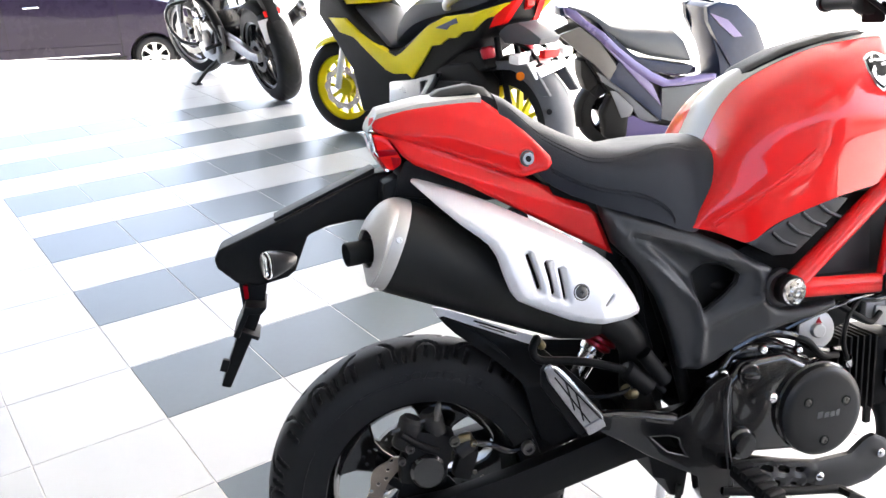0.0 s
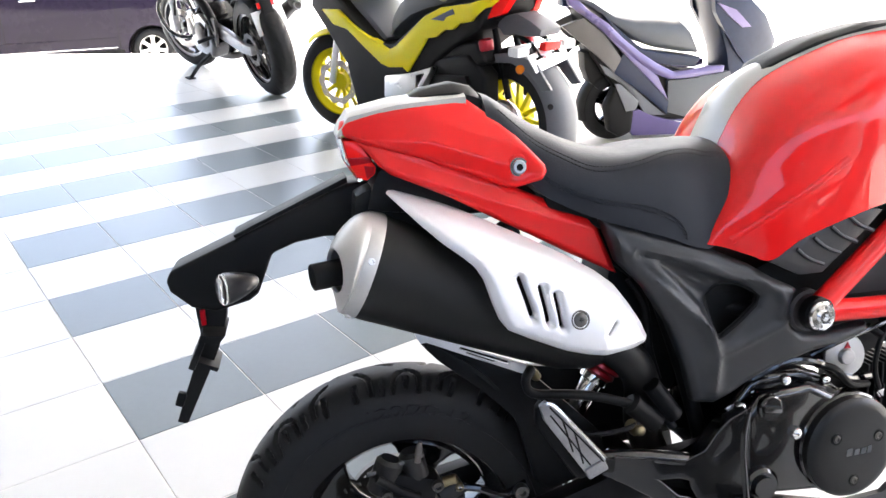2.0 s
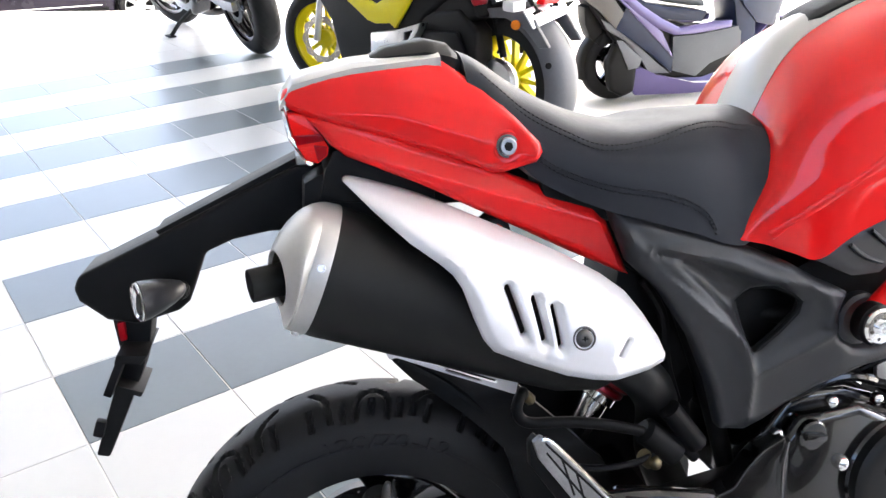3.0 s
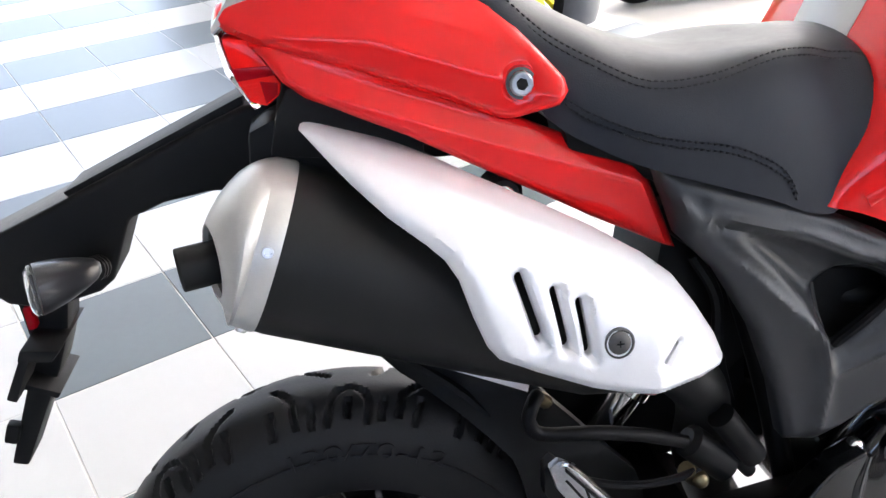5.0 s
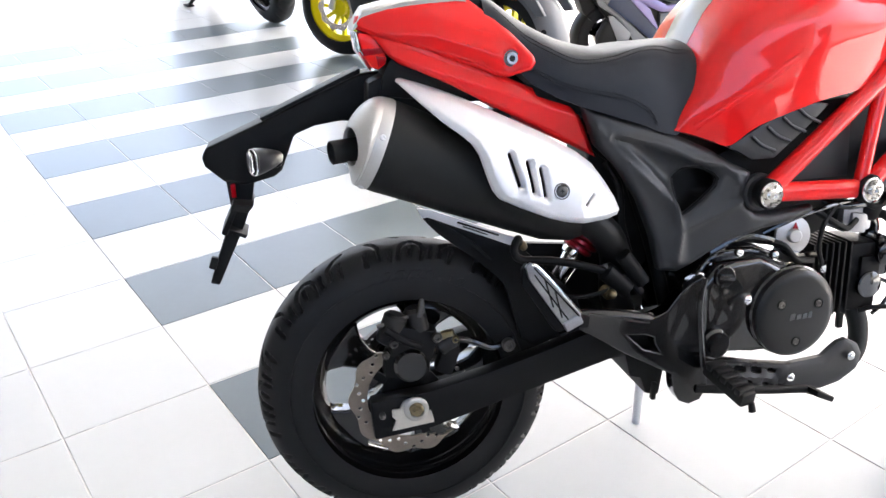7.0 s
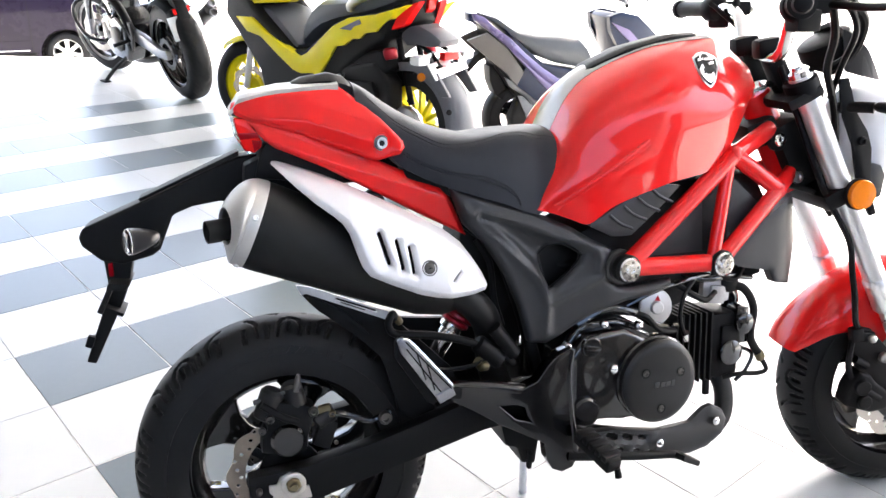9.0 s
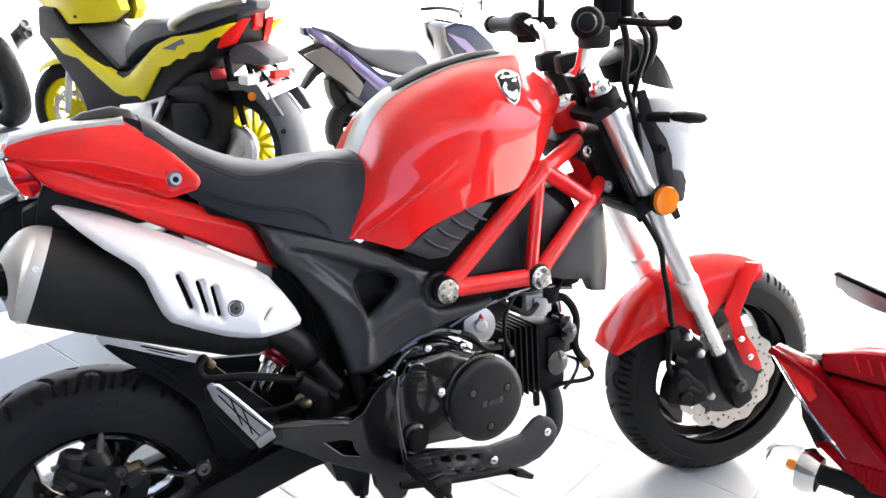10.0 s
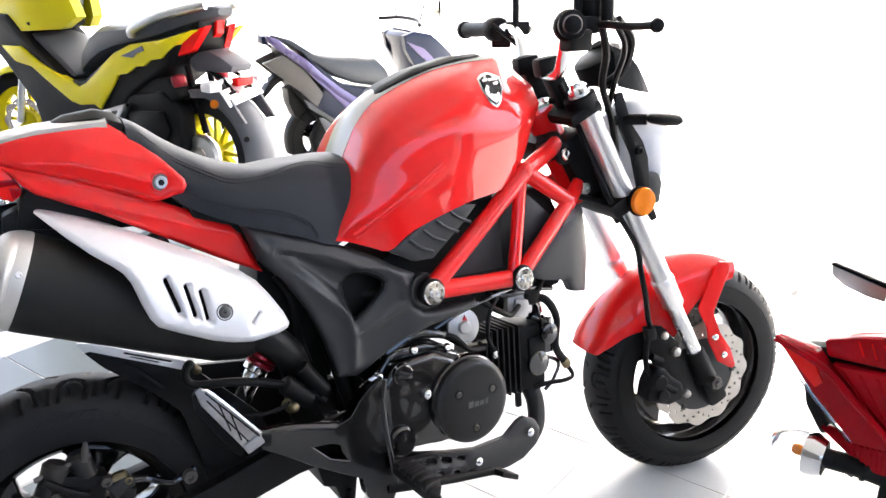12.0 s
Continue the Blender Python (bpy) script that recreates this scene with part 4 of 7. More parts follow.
for x, w, h in ((0.545, 0.030, 0.000), (0.555, 0.040, 0.005), (0.62, 0.047, 0.0062), (0.70, 0.047, 0.0062), (0.750, 0.040, 0.005), (0.762, 0.03, 0.000)):
    z = lerp(x, (0.505, 0.836), (0.55, 0.874), (0.6, 0.897), (0.65, 0.912), (0.705, 0.923), (0.755, 0.928), (0.8, 0.924))
    rings.append([Vector((x, y, z + h * (1 - abs(y / w) ** 6))) for y in np.linspace(-w, w, 9)] + [Vector((x, y, z - 0.01)) for y in np.linspace(w, -w, 9)])
part("tank_cap_cover", loft(rings), BLACK, tank, "black cover round the filler cap")


def tank_side(x, z):
    i = min(range(len(cols[0])), key=lambda q: abs(cols[0][q].x - x))
    sec = full[i][TOP:]
    return float(np.interp(-z, [-p.z for p in sec], [p.y for p in sec]))


crease = [(0.452, 0.655), (0.50, 0.686), (0.555, 0.720), (0.607, 0.754)]
pair("tank_crease", (tube([(x, -tank_side(x, z) + 0.0085, z) for x, z in crease], 0.0102, 24, 5)), RED, tank)
BADGE = (0.735, 0.868)
shield_badge = [(BADGE[0] + x, BADGE[1] + z) for x, z in ((-0.027, 0.018), (-0.014, 0.025), (0, 0.028), (0.014, 0.025), (0.027, 0.018), (0.025, -0.002), (0.016, -0.022), (0.002, -0.032), (-0.013, -0.022), (-0.024, -0.002))]


def badge_y(x, z):
    return -tank_side(x, z)


def inset(pts, f, cx=BADGE[0], cz=BADGE[1]):
    return [(cx + (x - cx) * f, cz + (z - cz) * f) for x, z in pts]


badge = part("badge", shell(shield_badge, lambda x, z: badge_y(x, z) - 0.0025, 0.003, cuts=2), ALU, bike, "small black and silver shield badge")
part("badge_field", shell(inset(shield_badge, 0.87), lambda x, z: badge_y(x, z) - 0.0034, 0.002, cuts=2), BLACK, badge)
part("badge_shape", shell([(BADGE[0] + x, BADGE[1] + z) for x, z in ((-0.020, -0.002), (-0.011, 0.007), (-0.005, -0.002), (0.005, -0.010), (0.014, -0.006), (0.016, -0.014), (0.003, -0.024), (-0.009, -0.018), (-0.018, -0.008))], lambda x, z: badge_y(x, z) - 0.0042, 0.002, cuts=1), ALU, badge)
part("badge_bar", join(*[shell([(BADGE[0] + x0, BADGE[1] + 0.012 + dz), (BADGE[0] + x1, BADGE[1] + 0.014 + dz), (BADGE[0] + x1, BADGE[1] + 0.018 + dz), (BADGE[0] + x0, BADGE[1] + 0.016 + dz)], lambda x, z: badge_y(x, z) - 0.0042, 0.002, cuts=1) for x0, x1, dz in ((-0.018, -0.005, 0), (-0.003, 0.019, 0.001), (0.005, 0.017, -0.006))]), ALU, badge)


# side cover behind the trellis
cover_line = [(0.277, 0.692), (0.333, 0.672), (0.389, 0.656), (0.436, 0.639), (0.481, 0.619), (0.517, 0.597), (0.545, 0.584), (0.556, 0.578), (0.551, 0.567), (0.544, 0.545), (0.549, 0.527), (0.566, 0.514), (0.589, 0.510), (0.636, 0.513), (0.676, 0.516), (0.678, 0.505), (0.638, 0.492), (0.586, 0.486), (0.526, 0.470), (0.487, 0.452), (0.463, 0.437), (0.438, 0.426), (0.408, 0.430), (0.393, 0.487), (0.370, 0.543), (0.335, 0.597), (0.300, 0.632)]
hole_line = [(0.428, 0.574), (0.444, 0.590), (0.467, 0.594), (0.490, 0.583), (0.501, 0.573), (0.497, 0.559), (0.476, 0.539), (0.453, 0.521), (0.440, 0.517), (0.431, 0.547)]


COVER_RIDGES = [[(0.296, 0.662), (0.311, 0.645), (0.343, 0.629), (0.382, 0.596), (0.412, 0.564), (0.428, 0.529), (0.439, 0.494), (0.432, 0.446)], [(0.314, 0.646), (0.361, 0.641), (0.409, 0.627), (0.453, 0.606)], [(0.439, 0.494), (0.483, 0.512), (0.531, 0.532), (0.545, 0.546)], [(0.453, 0.606), (0.500, 0.594), (0.526, 0.579), (0.533, 0.562), (0.530, 0.544)]]


def cover_y(x, z):
    d, t = near_line(x, z, 0.325, 0.642, 0.448, 0.565)
    w = 0.010 + 0.026 * t
    dip = 0.022 * (0.25 + 0.75 * t) * max(0.0, 1 - (d / w) ** 2)
    rear = lerp(x, (0.26, 0.020), (0.32, 0.006), (0.42, 0.0), (0.55, -0.010), (0.68, -0.006))
    d2, _ = near_line(x, z, 0.343, 0.629, 0.428, 0.529)
    d3, _ = near_line(x, z, 0.428, 0.529, 0.436, 0.45)
    ridge = min(near_line(x, z, *a, *b)[0] for line in COVER_RIDGES for a, b in zip(line, line[1:]))
    return -0.122 + rear + dip - 0.004 * math.exp(-(min(d2, d3) / 0.012) ** 2) - 0.0055 * math.exp(-(ridge / 0.0065) ** 2)


side = pair("side_cover", (shell(cover_line, cover_y, 0.012, [hole_line], cuts=6, edge=0.004, lip=(0.008, 0.006), fine=0.0055)), GREYBLACK, bike, "charcoal plastic side cover with an air scoop")
part("scoop_lip", tube([(x, cover_y(x, z) + 0.010, z) for x, z in hole_line + hole_line[:1]], 0.005, 8, 2), BLACK, side)
part("scoop_back", plate([(0.40, 0.60), (0.53, 0.60), (0.53, 0.48), (0.40, 0.48)], -0.085, -0.08, 0.001), BLACK, side)
part("bolt_boss", lathe([(0.030, 0), (0.030, 0.012), (0.026, 0.016), (0.022, 0.016)], (0.572, -0.118, 0.546), (0, -1, 0), 28), GREYBLACK, side)

# frame: red trellis
B1, B2 = (0.572, -0.143, 0.548), (0.764, -0.140, 0.540)
T1, T2 = (0.797, -0.122, 0.722), (0.902, -0.118, 0.657)
H1, H2 = (0.906, -0.062, 0.760), (0.962, -0.060, 0.682)
trellis = part("trellis_frame", lathe([(0.030, -0.10), (0.032, -0.095), (0.032, 0.095), (0.030, 0.10)], (0.948, 0, 0.735), (-0.469, 0, 0.883), 24), RED, bike, "red painted tubular trellis frame")


def spread(p, side):
    return (p[0], p[1] * -side, p[2])


for side_k in (-1, 1):
    for a, b, r in ((B1, T1, 0.0165), (T1, H1, 0.0165), (B1, B2, 0.0155), ((0.752, -0.140, 0.545), (0.786, -0.124, 0.712), 0.013), (B2, T2, 0.0155), (T1, T2, 0.0155), (T2, H2, 0.0155)):
        part("frame_tube", tube([spread(a, side_k), spread(b, side_k)], r, 16), RED, trellis)
    for p, r in ((T1, 0.0178), (T2, 0.0172), (B2, 0.0172), (B1, 0.018)):
        bm = bmesh.new()
        bmesh.ops.create_uvsphere(bm, u_segments=16, v_segments=10, radius=r)
        part("weld_node", moved(bm, Matrix.Translation(spread(p, side_k))), RED, trellis)
    for p in (B1, B2):
        q = Vector(spread(p, side_k))
        ax = (0, side_k * 1.0, 0)
        q.y = side_k * abs(p[1])
        part("bolt_seat", disc_at(q, 0.0235, 0.020, ax, 0.004, 28), BLACK, trellis)
        cap_bm = join(lathe([(0.0205, 0), (0.0205, 0.004), (0.018, 0.007), (0.0085, 0.0075), (0.0085, 0.012), (0.005, 0.012), (0.0045, 0.008), (0, 0.008)], q + Vector(ax) * 0.018, ax, 28))
        cap = part("frame_bolt", cap_bm, CHROME, trellis, "chrome frame bolt with drilled washer")
        for k in range(6):
            an = 2 * math.pi * k / 6 + 0.3
            # solid dark disc in place of the shade inside a drilled hole
            part("hole_shade", disc_at(q + Vector((0.0133 * math.cos(an), side_k * 0.0245, 0.0133 * math.sin(an))), 0.0022, 0.0012, ax, 0.0003, 10), DARKSTEEL, cap)
    for p in ((0.921, -0.062, 0.742), (0.966, -0.062, 0.672)):
        q = Vector((p[0], side_k * 0.064, p[2]))
        ax = (0, side_k, 0)
        part("head_boss", disc_at(q, 0.021, 0.014, ax, 0.004, 24), BLACK, trellis)
        part("head_bolt", lathe([(0.013, 0), (0.013, 0.006), (0.011, 0.009), (0.006, 0.009), (0.0055, 0.005), (0, 0.005)], q + Vector(ax) * 0.013, ax, 20), CHROME, trellis)

# dark panels inside the trellis and under the tank
panel_line = [(0.506, 0.622), (0.560, 0.650), (0.610, 0.676), (0.640, 0.682), (0.680, 0.678), (0.650, 0.650), (0.588, 0.600), (0.552, 0.600)]
knee = pair("knee_panel", (shell(panel_line, lambda x, z: -0.137, 0.01, cuts=3, edge=0.004)), GREYBLACK, bike, "ribbed black plastic panel under the tank")
for k in range(4):
    x0, z0 = 0.545 + 0.026 * k, 0.622 + 0.013 * k
    for s in (-1, 1):
        part("panel_rib", tube([(x0, s * 0.1385, z0 + 0.014), (x0 + 0.018, s * 0.1395, z0), (x0 + 0.042, s * 0.1385, z0 - 0.010)], 0.0026, 8, 5), GREYBLACK, knee)
airbox = part("airbox", join(plate([(0.50, 0.60), (0.68, 0.68), (0.86, 0.69), (0.90, 0.62), (0.87, 0.52), (0.70, 0.53), (0.52, 0.52)], -0.095, 0.095, 0.01)), BLACK, bike, "black airbox inside the frame")
pair("airbox_panel", (join(shell([(0.615, 0.556), (0.742, 0.672), (0.748, 0.556)], lambda x, z: -0.108, 0.012, cuts=2, edge=0.004), shell([(0.800, 0.560), (0.797, 0.690), (0.866, 0.634), (0.850, 0.606)], lambda x, z: -0.106, 0.012, cuts=2, edge=0.004))), GREYBLACK, airbox)
shroud_line = [(0.790, 0.535), (0.870, 0.606), (0.936, 0.646), (0.947, 0.604), (0.955, 0.557), (0.941, 0.481), (0.899, 0.489), (0.887, 0.512), (0.830, 0.522)]
pair("side_shroud", (shell(shroud_line, lambda x, z: -0.128 + 0.02 * max(0, (x - 0.90) / 0.05) ** 2 + (0.01 if x < 0.80 else 0), 0.02, cuts=3, edge=0.006)), GREYBLACK, bike, "black plastic side shroud")

# engine
ENGINE_LINE = [(0.474, 0.405), (0.500, 0.440), (0.520, 0.452), (0.582, 0.452), (0.625, 0.436), (0.660, 0.408), (0.700, 0.370), (0.716, 0.330), (0.705, 0.290), (0.670, 0.268), (0.600, 0.262), (0.500, 0.276), (0.474, 0.290)]
engine = part("engine", join(plate(ENGINE_LINE, -0.100, 0.110, 0.012, seg=3), plate([(0.478, 0.400), (0.505, 0.435), (0.582, 0.440), (0.640, 0.410), (0.66, 0.34), (0.62, 0.275), (0.500, 0.284), (0.478, 0.300)], -0.132, -0.095, 0.012, seg=3)), CASE, bike, "black air-cooled single-cylinder engine")
part("clutch_cover", lathe([(0.074, 0), (0.074, 0.030), (0.070, 0.034), (0.066, 0.036), (0.060, 0.0372), (0.03, 0.0379), (0, 0.0381)], (0.645, -0.118, 0.343), (0, -1, 0), 56), COVERBLACK, engine, "round black engine cover")
part("cover_rim", lathe([(0.077, 0), (0.077, 0.020), (0.073, 0.024), (0.070, 0.022), (0.070, 0)], (0.645, -0.112, 0.343), (0, -1, 0), 56, ring=True), CASE, engine)
for x, z in ((0.613, 0.363), (0.684, 0.358), (0.646, 0.296)):
    part("cover_screw_well", lathe([(0.009, 0), (0.009, 0.0012), (0.0075, 0.0015), (0.007, 0.0003), (0, 0.0003)], (x, -0.1553, z), (0, -1, 0), 16), BLACK, engine)
    part("cover_screw", bolt((x, -0.1553, z), 0.0055, 0.003), DARKSTEEL, engine)
part("cover_lettering", join(*[plate([(0.630 + x, 0.334), (0.630 + x + w, 0.335), (0.631 + x + w, 0.335 + h), (0.631 + x, 0.334 + h)], -0.1568, -0.1552, 0) for x, w, h in ((0, 0.010, 0.011), (0.013, 0.009, 0.009), (0.024, 0.009, 0.009), (0.035, 0.007, 0.011))]), CASE, engine)
for x, y, z, r in ((0.540, -0.128, 0.452, 0.0075), (0.615, -0.112, 0.438, 0.0075), (0.560, -0.131, 0.372, 0.009), (0.475, -0.122, 0.418, 0.008)):
    part("case_bolt", bolt((x, y, z), r, 0.010, socket=False), CHROME, engine)
part("oil_filler", join(disc_at((0.515, -0.131, 0.416), 0.018, 0.010), box((0.515, -0.143, 0.416), (0.028, 0.008, 0.008), (0, 10, 0), 0.002)), CASE, engine)
part("drain_boss", join(lathe([(0.026, 0), (0.026, 0.010), (0.022, 0.014), (0.016, 0.014), (0.016, 0.02), (0, 0.02)], (0.506, -0.128, 0.302), (0, -1, 0), 28)), CASE, engine)
part("case_step", plate([(0.575, 0.445), (0.63, 0.425), (0.655, 0.405), (0.635, 0.395), (0.60, 0.41), (0.575, 0.42)], -0.125, -0.10, 0.008), CASE, engine)
for k in range(7):
    x = 0.722 + 0.0125 * k
    part("cooling_fin", plate([(x, 0.300), (x, 0.432), (x + 0.004, 0.432), (x + 0.004, 0.300)], -0.068, 0.068, 0.0012), BLACK, engine)
part("cylinder", join(box((0.76, 0, 0.366), (0.11, 0.095, 0.10), (0, 0, 0), 0.01), box((0.835, 0, 0.362), (0.062, 0.12, 0.128), (0, 0, 0), 0.014), box((0.842, -0.062, 0.372), (0.040, 0.012, 0.06), (0, 0, 0), 0.005)), BLACK, engine)
part("head_cap", disc_at((0.842, -0.062, 0.35), 0.024, 0.012), CASE, engine)
part("intake_block", plate([(0.505, 0.445), (0.52, 0.53), (0.66, 0.535), (0.73, 0.52), (0.735, 0.462), (0.66, 0.435), (0.58, 0.45)], -0.078, 0.078, 0.010), BLACK, bike, "black intake and wiring over the engine")
part("carburettor", join(box((0.812, -0.02, 0.468), (0.06, 0.07, 0.045), (0, 0, 0), 0.008), box((0.812, -0.052, 0.462), (0.034, 0.02, 0.034), (0, 8, 0), 0.004), lathe([(0.02, 0), (0.02, 0.05), (0, 0.05)], (0.80, -0.01, 0.48), (-0.4, 0, 1), 16)), PEGALU, engine, "grey metal carburettor")
part("carb_top", lathe([(0.019, 0), (0.019, 0.018), (0.012, 0.024), (0, 0.024)], (0.84, -0.04, 0.478), (0, -1, 0.3), 16), BLACK, engine)
part("horn", join(lathe([(0.031, 0), (0.0325, 0.004), (0.031, 0.008), (0.014, 0.010), (0.0125, 0.010), (0.0115, 0.018), (0.010, 0.0195), (0, 0.0195)], (0.664, -0.085, 0.459), (-0.12, -1, 0.1), 36)), ALU, bike, "round silver horn with central button")
part("horn_mark", plate([(0.659, 0.471), (0.665, 0.482), (0.671, 0.471)], -0.0955, -0.0945, 0), REDANOD, bike)
part("spark_lead", tube([(0.745, -0.09, 0.505), (0.716, -0.102, 0.478), (0.708, -0.104, 0.440), (0.722, -0.098, 0.405), (0.735, -0.085, 0.392)], 0.0045, 8), BLACK, engine)
part("lead_clip", lathe([(0.008, 0), (0.008, 0.016), (0.005, 0.02), (0, 0.02)], (0.722, -0.099, 0.408), (0.5, 0.4, -1), 12), CHROME, engine)
part("breather_hose", tube([(0.83, -0.05, 0.475), (0.868, -0.06, 0.470), (0.892, -0.065, 0.430), (0.886, -0.068, 0.375), (0.910, -0.07, 0.335)], 0.0085, 10), BLACK, engine)
part("drain_tube", tube([(0.910, -0.07, 0.335), (0.926, -0.07, 0.308), (0.905, -0.07, 0.302), (0.862, -0.07, 0.306), (0.83, -0.06, 0.30)], 0.0048, 8), BLACK, engine)
part("hose_joint", lathe([(0.010, 0), (0.010, 0.014), (0.007, 0.017), (0, 0.017)], (0.905, -0.07, 0.343), (0.5, 0, -0.8), 12), BRASS, engine)
for ptx, r in (([(0.60, -0.10, 0.47), (0.65, -0.115, 0.495), (0.72, -0.10, 0.505), (0.80, -0.07, 0.505)], 0.004), ([(0.50, -0.11, 0.45), (0.55, -0.12, 0.474), (0.60, -0.118, 0.465), (0.66, -0.10, 0.43), (0.72, -0.08, 0.42)], 0.006), ([(0.70, -0.06, 0.52), (0.76, -0.09, 0.50), (0.83, -0.08, 0.50), (0.88, -0.07, 0.49)], 0.005), ([(0.86, -0.05, 0.36), (0.895, -0.06, 0.34), (0.88, -0.065, 0.31), (0.86, -0.06, 0.29)], 0.004)):
    part("cable", tube(ptx, r, 8), GLOSSBLACK, engine)
part("intake_boot", tube([(0.80, -0.02, 0.47), (0.775, -0.01, 0.50), (0.74, 0.0, 0.53)], 0.026, 14), BLACK, engine)
part("manifold", tube([(0.835, -0.02, 0.465), (0.862, -0.015, 0.452), (0.868, -0.01, 0.425)], 0.018, 12), CASE, engine)
part("coil_box", box((0.872, -0.055, 0.512), (0.050, 0.035, 0.040), (0, -12, 0), 0.006), BLACK, engine)
part("valve_cover", join(box((0.868, -0.03, 0.40), (0.03, 0.075, 0.075), (0, 0, 0), 0.010), lathe([(0.02, 0), (0.02, 0.012), (0.015, 0.016), (0, 0.016)], (0.868, -0.066, 0.405), (0, -1, 0), 20)), CASE, engine)
for q in ([(0.78, -0.06, 0.535), (0.80, -0.085, 0.505), (0.835, -0.085, 0.495), (0.86, -0.075, 0.52)], [(0.70, -0.09, 0.50), (0.735, -0.10, 0.478), (0.77, -0.09, 0.462), (0.80, -0.07, 0.47)], [(0.60, -0.115, 0.462), (0.63, -0.12, 0.452), (0.66, -0.115, 0.425), (0.70, -0.10, 0.415)]):
    part("cable", tube(q, 0.0055, 8), BLACK, engine)
part("under_bolt", box((0.80, -0.05, 0.283), (0.012, 0.012, 0.03), (0, 0, 0), 0.003), BLACK, engine)

# exhaust header and its pierced guard
header = part("header_pipe", tube([(0.83, -0.03, 0.315), (0.838, -0.055, 0.270), (0.822, -0.075, 0.225), (0.770, -0.085, 0.205), (0.68, -0.085, 0.208), (0.56, -0.07, 0.228), (0.46, -0.05, 0.245)], 0.019, 14), EXHAUST, bike, "black exhaust header pipe")
guard_line = [(0.500, 0.254), (0.58, 0.250), (0.668, 0.236), (0.735, 0.240), (0.768, 0.262), (0.784, 0.266), (0.808, 0.254), (0.816, 0.236), (0.806, 0.210), (0.776, 0.187), (0.740, 0.179), (0.677, 0.182), (0.59, 0.200), (0.502, 0.219)]
guard_holes = [slot(0.527, 0.242, 0.545, 0.240, 0.0055), slot(0.566, 0.239, 0.579, 0.236, 0.006), slot(0.598, 0.234, 0.609, 0.231, 0.006), slot(0.629, 0.229, 0.638, 0.227, 0.0045), slot(0.618, 0.207, 0.626, 0.205, 0.003), slot(0.648, 0.199, 0.656, 0.197, 0.003), slot(0.585, 0.215, 0.592, 0.213, 0.003)]
guard = part("exhaust_guard", shell(guard_line, lambda x, z: -0.108 - 0.008 * math.exp(-((z - 0.215) / 0.025) ** 2), 0.004, guard_holes, cuts=3, edge=0.008), GREYBLACK, bike, "black pierced exhaust guard")
for x, z in ((0.788, 0.238), (0.667, 0.215)):
    part("guard_bolt", bolt((x, -0.116, z), 0.008, 0.006, socket=False), CHROME, guard)

# foot rests, bracket, brake pedal
bracket_line = [(0.474, 0.424), (0.466, 0.420), (0.448, 0.412), (0.430, 0.396), (0.412, 0.372), (0.385, 0.362), (0.281, 0.381), (0.262, 0.370), (0.262, 0.357), (0.300, 0.335), (0.340, 0.309), (0.426, 0.262), (0.430, 0.232), (0.440, 0.214), (0.458, 0.206), (0.478, 0.212), (0.488, 0.228), (0.490, 0.251), (0.482, 0.294), (0.477, 0.355), (0.480, 0.40)]
bracket = pair("rest_bracket", (plate(bracket_line, -0.146, -0.116, 0.011, [[(0.345, 0.338), (0.375, 0.336), (0.390, 0.330), (0.392, 0.318), (0.402, 0.302), (0.372, 0.312)]], seg=4)), GLOSSBLACK, bike, "gloss black cast foot rest bracket")
part("bracket_rib", tube([(0.477, -0.141, 0.418), (0.470, -0.143, 0.380), (0.474, -0.143, 0.320), (0.482, -0.143, 0.26), (0.484, -0.141, 0.23)], 0.006, 10), GLOSSBLACK, bracket)
part("bracket_bar", tube([(0.255, -0.132, 0.374), (0.31, -0.134, 0.372), (0.365, -0.136, 0.362), (0.40, -0.134, 0.352)], 0.011, 12), GLOSSBLACK, bracket)
for x, z in ((0.443, 0.333), (0.450, 0.234)):
    part("bracket_well", lathe([(0.0165, 0), (0.0165, 0.004), (0.0135, 0.005), (0.0125, 0.001), (0, 0.001)], (x, -0.141, z), (0, -1, 0), 24), GLOSSBLACK, bracket)
    part("bracket_bolt", bolt((x, -0.141, z), 0.0088, 0.004), BRASS if z > 0.3 else DARKSTEEL, bracket)
part("master_cylinder", join(lathe([(0.016, 0), (0.016, 0.05), (0.010, 0.055), (0, 0.055)], (0.36, -0.10, 0.40), (-0.75, 0, 0.65), 16), lathe([(0.013, 0), (0.013, 0.06), (0, 0.06)], (0.385, -0.105, 0.41), (-0.6, 0, 0.8), 14)), BLACK, bike, "black rear brake master cylinder")
part("master_union", join(bolt((0.331, -0.104, 0.396), 0.008, 0.010, socket=False), lathe([(0.009, 0), (0.009, 0.018), (0, 0.018)], (0.331, -0.096, 0.390), (-0.5, -0.3, 0.6), 10)), BRASS, bike)
part("rear_hose", tube([(0.188, -0.066, 0.476), (0.181, -0.088, 0.492), (0.173, -0.100, 0.489), (0.170, -0.102, 0.479), (0.175, -0.102, 0.467), (0.189, -0.102, 0.461), (0.210, -0.102, 0.459), (0.242, -0.102, 0.455), (0.284, -0.102, 0.445), (0.327, -0.102, 0.430), (0.358, -0.102, 0.418), (0.384, -0.104, 0.392)], 0.0066, 10), BLACK, bike)
part("hose_union", lathe([(0.007, 0), (0.007, 0.012), (0.0055, 0.014), (0.0055, 0.022), (0, 0.022)], (0.196, -0.066, 0.472), (-0.5, -0.55, 0.65), 8), BRASS, bike, "brass hose union")
